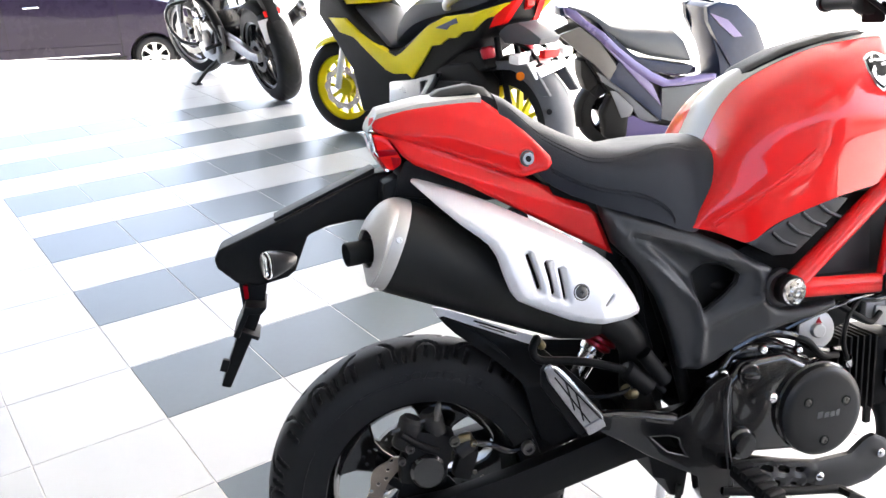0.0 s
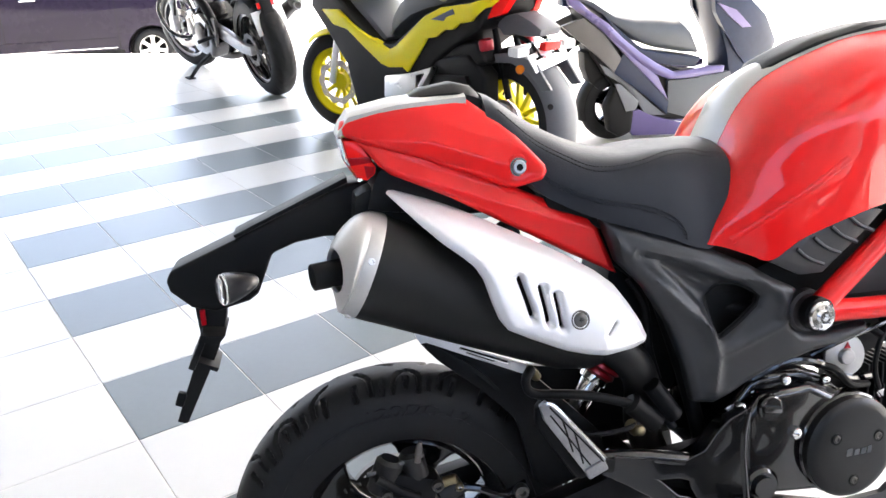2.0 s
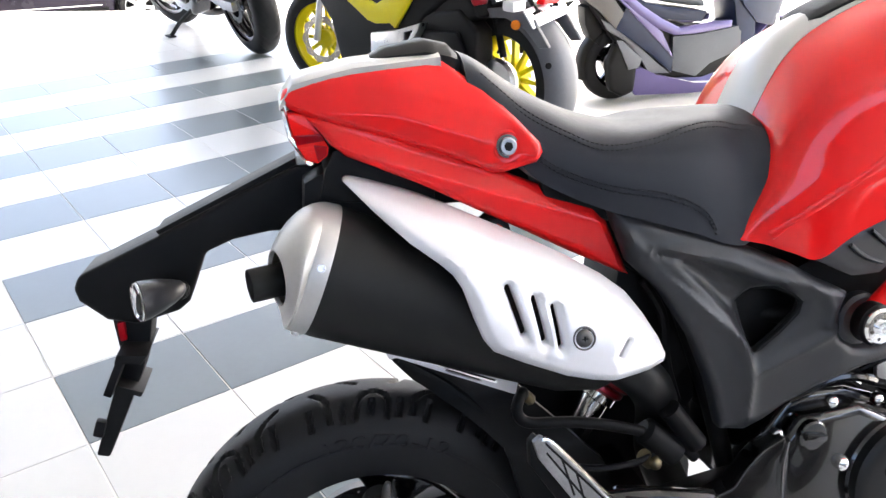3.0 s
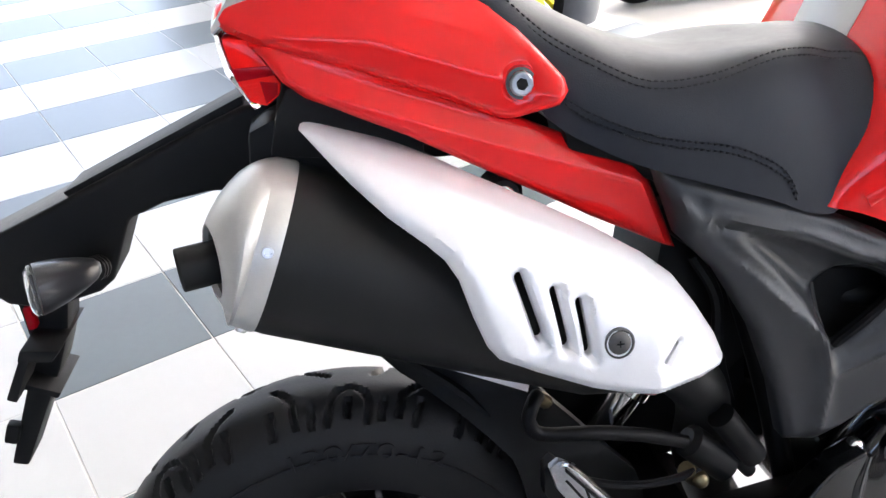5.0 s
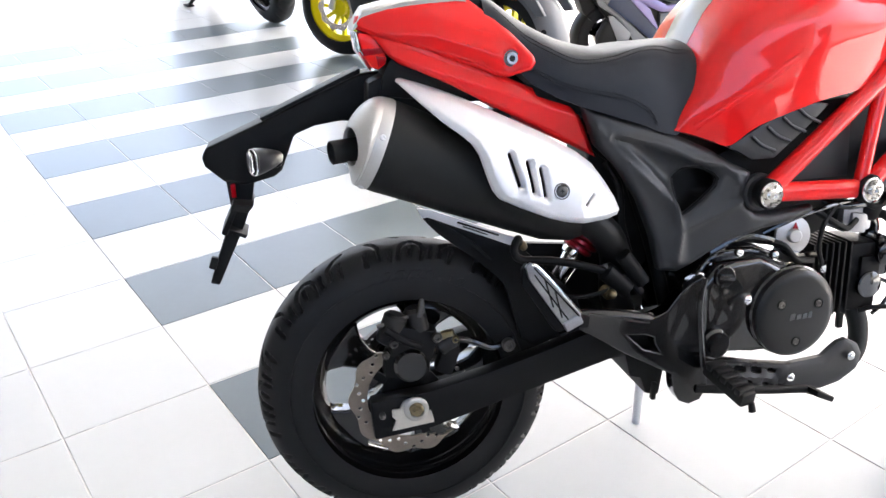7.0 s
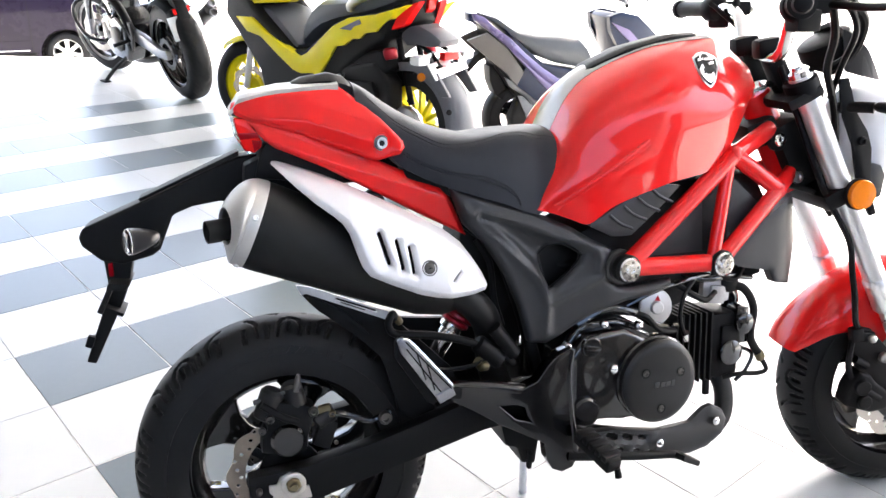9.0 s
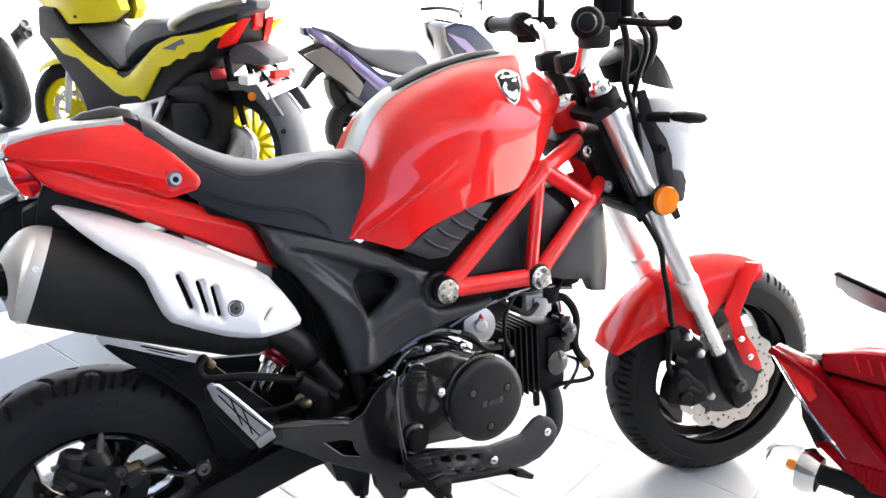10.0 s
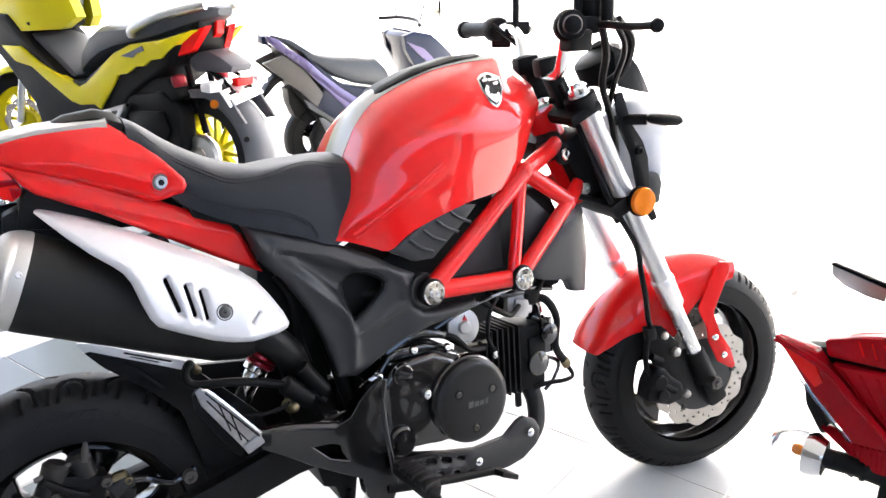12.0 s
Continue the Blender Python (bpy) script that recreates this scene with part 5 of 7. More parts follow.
part("rear_cable", tube([(0.20, -0.09, 0.41), (0.26, -0.10, 0.395), (0.32, -0.105, 0.400), (0.36, -0.10, 0.425)], 0.004, 8), BLACK, bike)
foot_line = [(0.172, 0.468), (0.180, 0.474), (0.194, 0.466), (0.262, 0.388), (0.260, 0.374), (0.240, 0.366), (0.233, 0.370), (0.178, 0.448)]
pillion = part("pillion_rest", join(plate([(0.170, 0.462), (0.178, 0.470), (0.262, 0.376), (0.230, 0.356), (0.220, 0.362), (0.170, 0.438)], -0.150, -0.134, 0.004), box((0.255, -0.138, 0.372), (0.05, 0.02, 0.02), (0, 10, 0), 0.005)), BLACK, bike, "folded passenger foot rest with aluminium plate")
part("foot_plate", plate(foot_line, -0.158, -0.150, 0.002, seg=2), PEGALU, pillion, "scuffed ribbed aluminium plate")
for p, q in (((0.186, 0.455), (0.240, 0.380)), ((0.202, 0.448), (0.216, 0.402)), ((0.218, 0.430), (0.230, 0.384))):
    part("plate_groove", tube([(p[0], -0.1578, p[1]), (q[0], -0.1578, q[1])], 0.0013, 6), BLACK, pillion)
part("plate_edge", tube([(0.181, -0.158, 0.472), (0.196, -0.1585, 0.462), (0.260, -0.1585, 0.388)], 0.0030, 8), CHROME, pillion, "bright toothed edge")
for k in range(16):
    f = k / 15
    part("plate_tooth", box((0.188 + 0.066 * f, -0.160, 0.463 - 0.075 * f), (0.0022, 0.004, 0.009), (0, -41, 0), 0.0006), BLACK, pillion)
part("plate_end", box((0.248, -0.156, 0.374), (0.030, 0.012, 0.016), (0, -25, 0), 0.003), PEGALU, pillion)
peg = part("foot_peg", moved(box((0, 0, 0), (0.030, 0.095, 0.022), (0, 0, 0), 0.005), pose(0.498, -0.200, 0.262, 14, 0, 14)), BLACK, bike, "rubber-topped rider foot peg")
part("peg_rubber", join(*[moved(box((0, y, 0.010), (0.034, 0.013, 0.012), (0, 0, 0), 0.003), pose(0.498, -0.200, 0.262, 14, 0, 14)) for y in (-0.034, -0.017, 0, 0.017, 0.034)]), RUBBER, peg)
part("peg_knob", lathe([(0.005, 0), (0.006, 0.008), (0.006, 0.014), (0, 0.016)], (0.515, -0.243, 0.245), (0.05, -0.3, -1), 12), BLACK, peg)
part("brake_pedal", join(tube([(0.47, -0.145, 0.232), (0.52, -0.15, 0.226), (0.60, -0.15, 0.214), (0.672, -0.15, 0.205), (0.695, -0.15, 0.198)], 0.0075, 10), moved(box((0, 0, 0), (0.045, 0.04, 0.010), (0, 0, 0), 0.003), pose(0.700, -0.158, 0.196, 0, 26, 10))), BLACK, bike, "black steel brake pedal with ribbed pad")
part("under_bracket", join(plate([(0.36, 0.30), (0.44, 0.26), (0.43, 0.20), (0.405, 0.205), (0.395, 0.235), (0.375, 0.24)], -0.09, 0.09, 0.006), box((0.415, -0.1, 0.215), (0.008, 0.01, 0.03), (0, 5, 0), 0.002)), BLACK, bike)
stand = part("side_stand", tube([(0.478, 0.085, 0.21), (0.486, 0.115, 0.11), (0.492, 0.138, 0.030)], 0.009, 10), SILVER, bike, "silver-grey steel side stand")
part("stand_foot", box((0.492, 0.140, 0.0235), (0.04, 0.03, 0.008), (8.5, 0, 0), 0.002), SILVER, stand)

# shock, battery side clutter behind
SHOCK, SDIR = Vector((0.2755, 0.0, 0.394)), Vector((0.575, 0.0, 0.818)).normalized()
shock = part("shock_absorber", lathe([(0.017, -0.04), (0.018, -0.03), (0.018, 0.044), (0.0225, 0.046), (0.0225, 0.056), (0.019, 0.060), (0, 0.060)], SHOCK, SDIR, 24), CHROME, bike, "chrome shock absorber with red collar")
for h, w in ((0.057, 0.027), (0.068, 0.031), (0.079, 0.030)):
    part("collar", lathe([(w - 0.004, h), (w, h + 0.003), (w, h + 0.008), (w - 0.004, h + 0.011), (0, h + 0.011)], SHOCK, SDIR, 12), REDANOD, shock, "red anodised spring collar")
side_v = Vector((-SDIR.z, 0, SDIR.x))
part("spring", tube([SHOCK + SDIR * (0.09 + 0.0026 * k) + side_v * (0.027 * math.cos(k * math.pi / 4)) + Vector((0, 0.027 * math.sin(k * math.pi / 4), 0)) for k in range(42)], 0.005, 8, 2), REDANOD, shock)
part("inner_frame", join(*[tube(q, 0.012, 10) for q in ([(0.30, -0.05, 0.64), (0.42, -0.06, 0.56), (0.56, -0.10, 0.54)], [(0.30, 0.05, 0.64), (0.42, 0.06, 0.56), (0.56, 0.10, 0.54)], [(0.38, -0.055, 0.57), (0.42, -0.06, 0.45), (0.45, -0.07, 0.33)], [(0.38, 0.055, 0.57), (0.42, 0.06, 0.45), (0.45, 0.07, 0.33)])]), BLACK, bike)
part("mount_bolt", join(lathe([(0.017, 0), (0.017, 0.02), (0.013, 0.024), (0, 0.024)], (0.158, -0.055, 0.673), (0, -1, 0), 20)), BLACK, bike)
part("mount_screw", bolt((0.158, -0.079, 0.673), 0.009, 0.004), CHROME, bike)
part("inner_mudguard", shell([(0.10, 0.475), (0.216, 0.451), (0.301, 0.443), (0.33, 0.49), (0.36, 0.60), (0.44, 0.56), (0.45, 0.40), (0.40, 0.34), (0.30, 0.33), (0.22, 0.36)], lambda x, z: 0.030, 0.008, cuts=2, edge=0.004), BLACK, bike, "black plastic inner mudguard")
part("battery_box", join(plate([(0.31, 0.62), (0.40, 0.58), (0.42, 0.50), (0.36, 0.44), (0.33, 0.52), (0.30, 0.56)], -0.05, 0.06, 0.008)), BLACK, bike)
part("wire_loom", tube([(0.33, -0.07, 0.60), (0.352, -0.075, 0.56), (0.36, -0.072, 0.50), (0.375, -0.07, 0.45)], 0.006, 8), BLACK, bike)


# front end, turned to the right about the steering axis
SLIM["on"] = False
RAKE = radians(27.29)
FRONT = Vector((1.2308, -0.012, 0.2573))
HEAD = Vector((0.951, 0, 0.74))
UPAX = Vector((-math.sin(RAKE), 0, math.cos(RAKE)))
STEER = Matrix.Translation(HEAD) @ Matrix.Rotation(radians(-9.67), 4, UPAX) @ Matrix.Translation(-HEAD)


BAR = STEER @ Matrix.Translation((0.89, 0, 0.912)) @ Matrix.Rotation(radians(-10), 4, "Z") @ Matrix.Translation((-0.90, 0, -0.94))


def on_bar(bm):
    return moved(bm, BAR)


def turned(bm):
    return moved(bm, STEER)


def fork_point(z, y=0.0, back=0.0):
    k = (z - FRONT.z) / math.cos(RAKE)
    p = FRONT + UPAX * k
    return Vector((p.x - back * math.cos(RAKE), y, p.z - back * math.sin(RAKE)))


front = wheel(bike, "front_wheel", FRONT, STEER, radius=0.236, half=0.056, front=True)
fdisc = part("brake_disc", wave_disc(0.114, 0.080, -0.066, 0.004, 12), DISC, front, "wavy drilled steel front brake disc")
part("disc_carrier", join(lathe([(0.028, -0.067), (0.028, -0.060), (0.055, -0.059), (0.0815, -0.0605), (0.0815, -0.0645), (0.055, -0.067)], n=48), *[box((0.079 * math.cos(a), -0.064, 0.079 * math.sin(a)), (0.012, 0.008, 0.012), (0, -math.degrees(a), 0), 0.002) for a in [2 * math.pi * k / 6 for k in range(6)]]), GREYBLACK, fdisc, "dark grey disc carrier")
for s in (-1, 1):
    y = s * 0.088 - 0.006
    leg = part("fork_leg", turned(tube([fork_point(0.445, y), fork_point(0.86, y)], 0.0205, 22)), FORKSILVER, bike, "bright silver upper fork tube")
    part("fork_seal", turned(lathe([(0.0205, 0), (0.0225, 0.004), (0.0225, 0.05), (0.0235, 0.054), (0.0235, 0.066), (0.0205, 0.07)], fork_point(0.428, y), UPAX, 22)), FORKSILVER, leg)
    part("fork_inner", turned(tube([fork_point(0.30, y), fork_point(0.45, y)], 0.0155, 18)), FORKSILVER, leg, "polished lower fork tube")
    part("fork_foot", turned(join(lathe([(0.019, 0), (0.022, 0.01), (0.022, 0.075), (0.0205, 0.078), (0.0205, 0.098), (0.018, 0.102)], fork_point(0.232, y), UPAX, 18), box(fork_point(0.229, y), (0.046, 0.036, 0.064), (0, -28, 0), 0.012))), BLACK, leg)
    part("fork_cap", turned(lathe([(0.0195, 0), (0.0195, 0.010), (0.015, 0.014), (0.010, 0.014), (0.010, 0.02), (0, 0.02)], fork_point(0.86, y), UPAX, 20)), CHROME, leg)
    r = turned(lathe([(0.026, 0), (0.027, 0.003), (0.027, 0.008), (0.025, 0.011), (0, 0.0125)], fork_point(0.650, y + s * 0.030, -0.012), (0.12, s, 0.05), 28))
    refl = part("round_reflector", r, ORANGE, bike, "round orange side reflector")
    part("reflector_back", turned(join(lathe([(0.0285, -0.006), (0.0285, 0.003), (0.026, 0.003)], fork_point(0.650, y + s * 0.030, -0.012), (0.12, s, 0.05), 28), tube([fork_point(0.650, y), fork_point(0.650, y + s * 0.028, -0.008)], 0.012, 10))), BLACK, refl)
part("front_axle", turned(join(lathe([(0.012, 0), (0.012, 0.232), (0, 0.232)], FRONT + Vector((0, -0.116, 0)), (0, 1, 0), 16), lathe([(0.014, 0), (0.014, 0.012), (0.008, 0.014), (0.008, 0.020), (0, 0.020)], FRONT + Vector((0, -0.108, 0)), (0, -1, 0), 6))), DARKSTEEL, bike, "dark steel front axle with nut")
fcal_body = plate([(-0.134, 0.050), (-0.110, 0.040), (-0.097, 0.024), (-0.073, 0.007), (-0.064, -0.012), (-0.067, -0.032), (-0.101, -0.038), (-0.157, -0.021), (-0.151, 0.015)], -0.102, -0.060, 0.008, seg=3)
fcal_bracket = plate([(-0.150, 0.105), (-0.138, 0.135), (-0.112, 0.128), (-0.072, 0.088), (-0.066, 0.060), (-0.046, -0.014), (-0.046, -0.034), (-0.066, -0.030), (-0.094, 0.020), (-0.128, 0.046)], -0.084, -0.072, 0.004)
fcal_pins = [tube([(-0.118, -0.096, 0.010), (-0.086, -0.096, -0.010)], 0.009, 12), tube([(-0.150, -0.090, 0.012), (-0.118, -0.090, 0.002)], 0.010, 12), tube([(-0.140, -0.088, 0.070), (-0.115, -0.088, 0.056)], 0.008, 10), disc_at((-0.128, -0.100, 0.018), 0.016, 0.010), disc_at((-0.120, -0.100, -0.012), 0.014, 0.010)]
fcal = part("front_caliper", turned(moved(join(fcal_body, fcal_bracket, *fcal_pins), Matrix.Translation(FRONT))), BLACK, bike, "black front brake caliper")
for dx, dz, r in ((-0.114, 0.113, 0.0085), (-0.084, 0.073, 0.010), (-0.053, -0.024, 0.0085)):
    part("caliper_bolt", turned(bolt(FRONT + Vector((dx, -0.088, dz)), r, 0.010, socket=False)), STEEL, fcal)
hose = [(-0.260, 0.430), (-0.222, 0.366), (-0.183, 0.303), (-0.171, 0.250), (-0.159, 0.201), (-0.151, 0.153), (-0.143, 0.128), (-0.151, 0.105), (-0.152, 0.056), (-0.140, 0.030)]
part("front_hose", turned(tube([fork_point(0.88, -0.06, 0.01)] + [FRONT + Vector((dx, -0.088, dz)) for dx, dz in hose], 0.0058, 8)), BLACK, bike, "black front brake hose")
part("hose_clamp", turned(moved(join(box((-0.146, -0.088, 0.122), (0.022, 0.020, 0.028), (0, -10, 0), 0.004), box((-0.125, -0.086, 0.116), (0.035, 0.012, 0.020), (0, 5, 0), 0.004)), Matrix.Translation(FRONT))), BLACK, fcal)
# fender
rings = []
for k in range(33):
    f = k / 32
    a = radians(70 + 93 * f)
    r = 0.256 + 0.012 * f ** 3
    w = 0.064 * lerp(f, (0, 0.90), (0.10, 0.96), (0.4, 1.0), (0.80, 1.0), (0.93, 0.92), (1, 0.70))
    deep = lerp(f, (0, 0.040), (0.2, 0.075), (0.38, 0.110), (0.58, 0.118), (0.68, 0.100), (0.80, 0.060), (0.88, 0.040), (1, 0.016))
    c = FRONT + Vector((r * math.cos(a), 0, r * math.sin(a)))
    o = Vector((math.cos(a), 0, math.sin(a)))
    line = []
    for g in np.linspace(-1, 1, 25):
        h = math.pi / 2 * g
        line.append(c + Vector((0, math.copysign(abs(math.sin(h)) ** 0.75, h) * w, 0)) - o * deep * (1 - abs(math.cos(h)) ** 0.8))
    rings.append(line + [p - o * 0.0035 for p in reversed(line)])
fender = part("front_fender", turned(loft(rings)), RED, bike, "red gloss front mudguard", angle=60)
for s in (-1, 1):
    ax0, az0 = FRONT.x, FRONT.z
    arm_shape = [(0.030, 0.244), (0.062, 0.238), (0.057, 0.218), (0.045, 0.190), (0.015, 0.138), (0.025, 0.096), (0.050, 0.061), (0.066, 0.020), (0.056, 0.014), (0.020, 0.036), (-0.004, 0.082), (-0.006, 0.113), (-0.020, 0.149), (0.012, 0.212)]
    arm = plate([(ax0 + u, az0 + w) for u, w in arm_shape], FRONT.y + s * 0.064 - 0.003, FRONT.y + s * 0.064 + 0.003, 0.002)
    for v in arm.verts:
        v.co.y += s * 0.026 * max(0, min(1, (az0 + 0.17 - v.co.z) / 0.08))
    part("fender_arm", turned(arm), RED, fender)
    for dx, dz in ((0.008, 0.092), (0.032, 0.050)):
        part("arm_bolt", turned(bolt(Vector((ax0 + dx, FRONT.y + s * 0.093, az0 + dz)), 0.0072, 0.006, (0, s, 0), socket=False)), CHROME, fender)
part("head_wiring", turned(join(box(fork_point(0.735, 0, 0.030), (0.060, 0.120, 0.130), (0, -28, 0), 0.015), box(fork_point(0.79, 0, 0.075), (0.06, 0.10, 0.05), (0, -20, 0), 0.012))), BLACK, bike, "black wiring and ignition block at the steering head")
for q in ([(0.90, -0.05, 0.83), (0.94, -0.075, 0.80), (0.96, -0.08, 0.75), (0.99, -0.07, 0.70)], [(0.88, -0.04, 0.84), (0.93, -0.07, 0.84), (0.97, -0.075, 0.78)], [(0.93, -0.05, 0.66), (0.98, -0.07, 0.64), (1.02, -0.06, 0.60)]):
    part("head_cable", tube(q, 0.006, 8), BLACK, bike)
# clamps, bar, controls
part("lower_clamp", turned(join(box(fork_point(0.655, 0, 0.015), (0.062, 0.235, 0.034), (0, -28, 0), 0.012))), BLACK, bike, "black lower fork clamp")
part("upper_clamp", turned(join(box(fork_point(0.830, 0, 0.012), (0.070, 0.235, 0.022), (0, -28, 0), 0.010), lathe([(0.03, 0), (0.03, 0.03), (0.026, 0.034), (0, 0.034)], fork_point(0.826, -0.088), UPAX, 24), lathe([(0.03, 0), (0.03, 0.03), (0.026, 0.034), (0, 0.034)], fork_point(0.826, 0.088), UPAX, 24))), BLACK, bike, "black upper fork clamp")
part("stem_nut", turned(lathe([(0.02, 0), (0.02, 0.014), (0.013, 0.018), (0.010, 0.012), (0, 0.012)], fork_point(0.842, 0, 0.036), UPAX, 6)), CHROME, bike)
for s in (-1, 1):
    part("bar_riser", turned(join(box(fork_point(0.875, s * 0.045, 0.012), (0.034, 0.030, 0.085), (0, -28, 0), 0.008), box(fork_point(0.912, s * 0.045, 0.012), (0.050, 0.034, 0.036), (0, -10, 0), 0.010))), BLACK, bike, "black handlebar riser")
bar_pts = [(0.900, 0.0, 0.920), (0.900, 0.075, 0.920), (0.902, 0.115, 0.932), (0.900, 0.150, 0.985), (0.888, 0.190, 1.002), (0.862, 0.28, 1.004), (0.838, 0.365, 1.004)]
bar = part("handlebar", on_bar(tube([(x, -y, z) for x, y, z in reversed(bar_pts[1:])] + bar_pts, 0.011, 14, 6)), CHROME, bike, "chrome tubular handlebar")
for s in (-1, 1):
    a, b = Vector((0.868, s * 0.262, 1.004)), Vector((0.834, s * 0.380, 1.004))
    d = (b - a).normalized()
    grip = part("grip", on_bar(lathe([(0.016, 0), (0.0185, 0.004), (0.0165, 0.008), (0.0165, 0.108), (0.020, 0.112), (0.020, 0.122), (0.0145, 0.124), (0.012, 0.138), (0.008, 0.140), (0, 0.140)], a, d, 22)), RUBBER, bike, "black rubber handlebar grip")
    sw = Vector((0.880, s * 0.225, 1.003))
    part("switch_housing", on_bar(join(lathe([(0.022, 0), (0.026, 0.006), (0.026, 0.032), (0.022, 0.038)], sw, d, 22), box(sw + Vector((0.006, s * 0.018, -0.022)), (0.042, 0.036, 0.034), (0, 0, -16 * s), 0.007), box(sw + Vector((-0.022, s * 0.02, 0.004)), (0.014, 0.016, 0.012), (0, 0, 0), 0.003))), BLACK, bike, "black handlebar switch housing")
    lev = Vector((0.898, s * 0.205, 1.004))
    lever = part("lever", on_bar(join(tube([lev, lev + Vector((0.040, s * 0.015, 0)), lev + Vector((0.062, s * 0.080, -0.004)), lev + Vector((0.070, s * 0.150, -0.004))], 0.0062, 10), lathe([(0, -0.010), (0.009, -0.006), (0.0115, 0), (0.009, 0.006), (0, 0.010)], lev + Vector((0.071, s * 0.156, -0.004)), (0, 1, 0), 14))), BLACK, bike, "black control lever with ball end")
    part("lever_bracket", on_bar(box(lev + Vector((0.012, 0, 0)), (0.05, 0.03, 0.028), (0, 0, 0), 0.006)), BLACK, lever)
    mir = part("mirror_stem", on_bar(tube([(0.905, s * 0.195, 1.010), (0.905, s * 0.196, 1.07), (0.90, s * 0.215, 1.16), (0.89, s * 0.25, 1.21)], 0.0075, 10)), BLACK, bike, "black mirror stem")
    part("mirror", on_bar(moved(lathe([(0.05, 0), (0.052, 0.006), (0.040, 0.016), (0, 0.020)], (0, 0, 0), (1, 0, 0.1), 24), pose(0.885, s * 0.285, 1.225) @ Matrix.Diagonal((1, 1.3, 0.75, 1)))), BLACK, mir)
part("brake_reservoir", on_bar(join(lathe([(0.016, 0), (0.018, 0.004), (0.018, 0.042), (0.016, 0.046), (0, 0.046)], (0.930, -0.190, 1.012), (0, 0, 1), 20), lathe([(0.011, 0), (0.011, 0.04), (0, 0.04)], (0.948, -0.215, 1.01), (0, 0, 1), 14))), BLACK, bike, "black brake fluid reservoir")
for ptx, r in (([(0.905, -0.19, 0.985), (0.935, -0.16, 0.93), (0.965, -0.10, 0.87), (1.005, -0.07, 0.80), (1.03, -0.05, 0.72)], 0.007), ([(0.925, -0.19, 0.99), (0.965, -0.17, 0.94), (0.985, -0.11, 0.88), (1.0, -0.06, 0.82)], 0.0055), ([(0.88, 0.20, 0.985), (0.92, 0.16, 0.94), (0.95, 0.10, 0.88), (0.98, 0.05, 0.82)], 0.005), ([(0.95, -0.17, 0.985), (0.99, -0.15, 0.95), (0.995, -0.12, 0.90), (0.98, -0.08, 0.87)], 0.008)):
    part("control_cable", turned(tube(ptx, r, 8)), BLACK, bike)
# headlight, its brackets, visor, front indicators
lamp_c = Vector((1.070, 0, 0.735))
hl = part("headlight", turned(moved(lathe([(0, -0.055), (0.045, -0.048), (0.074, -0.020), (0.084, 0.015), (0.086, 0.045), (0.081, 0.052)], (0, 0, 0), (1, 0, -0.12), 36), Matrix.Translation(lamp_c) @ Matrix.Diagonal((1, 0.95, 1.25, 1)))), GREYPAINT, bike, "light grey headlight shell")
part("headlight_lens", turned(moved(lathe([(0.081, 0.045), (0.079, 0.056), (0.046, 0.068), (0, 0.072)], (0, 0, 0), (1, 0, -0.12), 36), Matrix.Translation(lamp_c) @ Matrix.Diagonal((1, 0.95, 1.25, 1)))), CLEAR, hl, "clear headlight glass")
for bm_k in (lambda b: (mirrored(b), b))(plate([(1.048, 0.712), (1.100, 0.700), (1.110, 0.680), (1.106, 0.640), (1.083, 0.637), (1.066, 0.662)], -0.088, -0.070, 0.006)):
    part("headlight_side", turned(bm_k), GREYBLACK, hl)
for bm_k in (lambda b: (mirrored(b), b))(join(plate([(0.985, 0.855), (1.003, 0.858), (1.024, 0.80), (1.050, 0.765), (1.062, 0.735), (1.070, 0.66), (1.088, 0.615), (1.075, 0.610), (1.045, 0.66), (1.025, 0.74), (1.000, 0.79)], -0.108, -0.100, 0.003), bolt((1.040, -0.108, 0.748), 0.008, 0.006))):
    part("headlight_bracket", turned(bm_k), BLACK, bike, "black headlight bracket")
part("visor", turned(loft([[Vector((x, y, z)) for y, z in ((-w, z0), (-w * 0.7, z1), (0, z1 + 0.012), (w * 0.7, z1), (w, z0), (w * 0.68, z1 - 0.008), (0, z1 + 0.004), (-w * 0.68, z1 - 0.008))] for x, w, z0, z1 in ((1.018, 0.066, 0.865, 0.938), (1.048, 0.070, 0.857, 0.925), (1.070, 0.072, 0.852, 0.900), (1.084, 0.072, 0.849, 0.877))])), BLACK, bike, "small black fly screen")
part("meter", turned(join(lathe([(0.045, 0), (0.05, 0.012), (0.048, 0.04), (0.040, 0.045), (0, 0.045)], (1.03, 0, 0.885), (-0.5, 0, 0.85), 28))), BLACK, bike, "round black instrument")
for s in (-1, 1):
    ind = part("front_indicator", turned(join(tube([(1.000, s * 0.090, 0.805), (1.025, s * 0.118, 0.808), (1.040, s * 0.132, 0.808)], 0.010, 10), moved(lathe([(0, -0.03), (0.014, -0.018), (0.019, 0.010), (0.017, 0.028), (0, 0.03)], (0, 0, 0), (1, 0, 0), 18), pose(1.063, s * 0.142, 0.808, 0, 6, 0) @ Matrix.Diagonal((1.15, 1.1, 0.62, 1))))), BLACK, bike, "black front turn signal")
    part("front_signal_lens", turned(moved(lathe([(0.015, 0), (0.012, 0.008), (0, 0.011)], (0, 0, 0), (1, 0, 0), 18), pose(1.095, s * 0.142, 0.805, 0, 6, 0) @ Matrix.Diagonal((1, 1.1, 0.62, 1)))), CLEAR, ind)


# ---- other vehicles ----
SWAP = Matrix(((0, 1, 0, 0), (1, 0, 0, 0), (0, 0, 1, 0), (0, 0, 0, 1)))


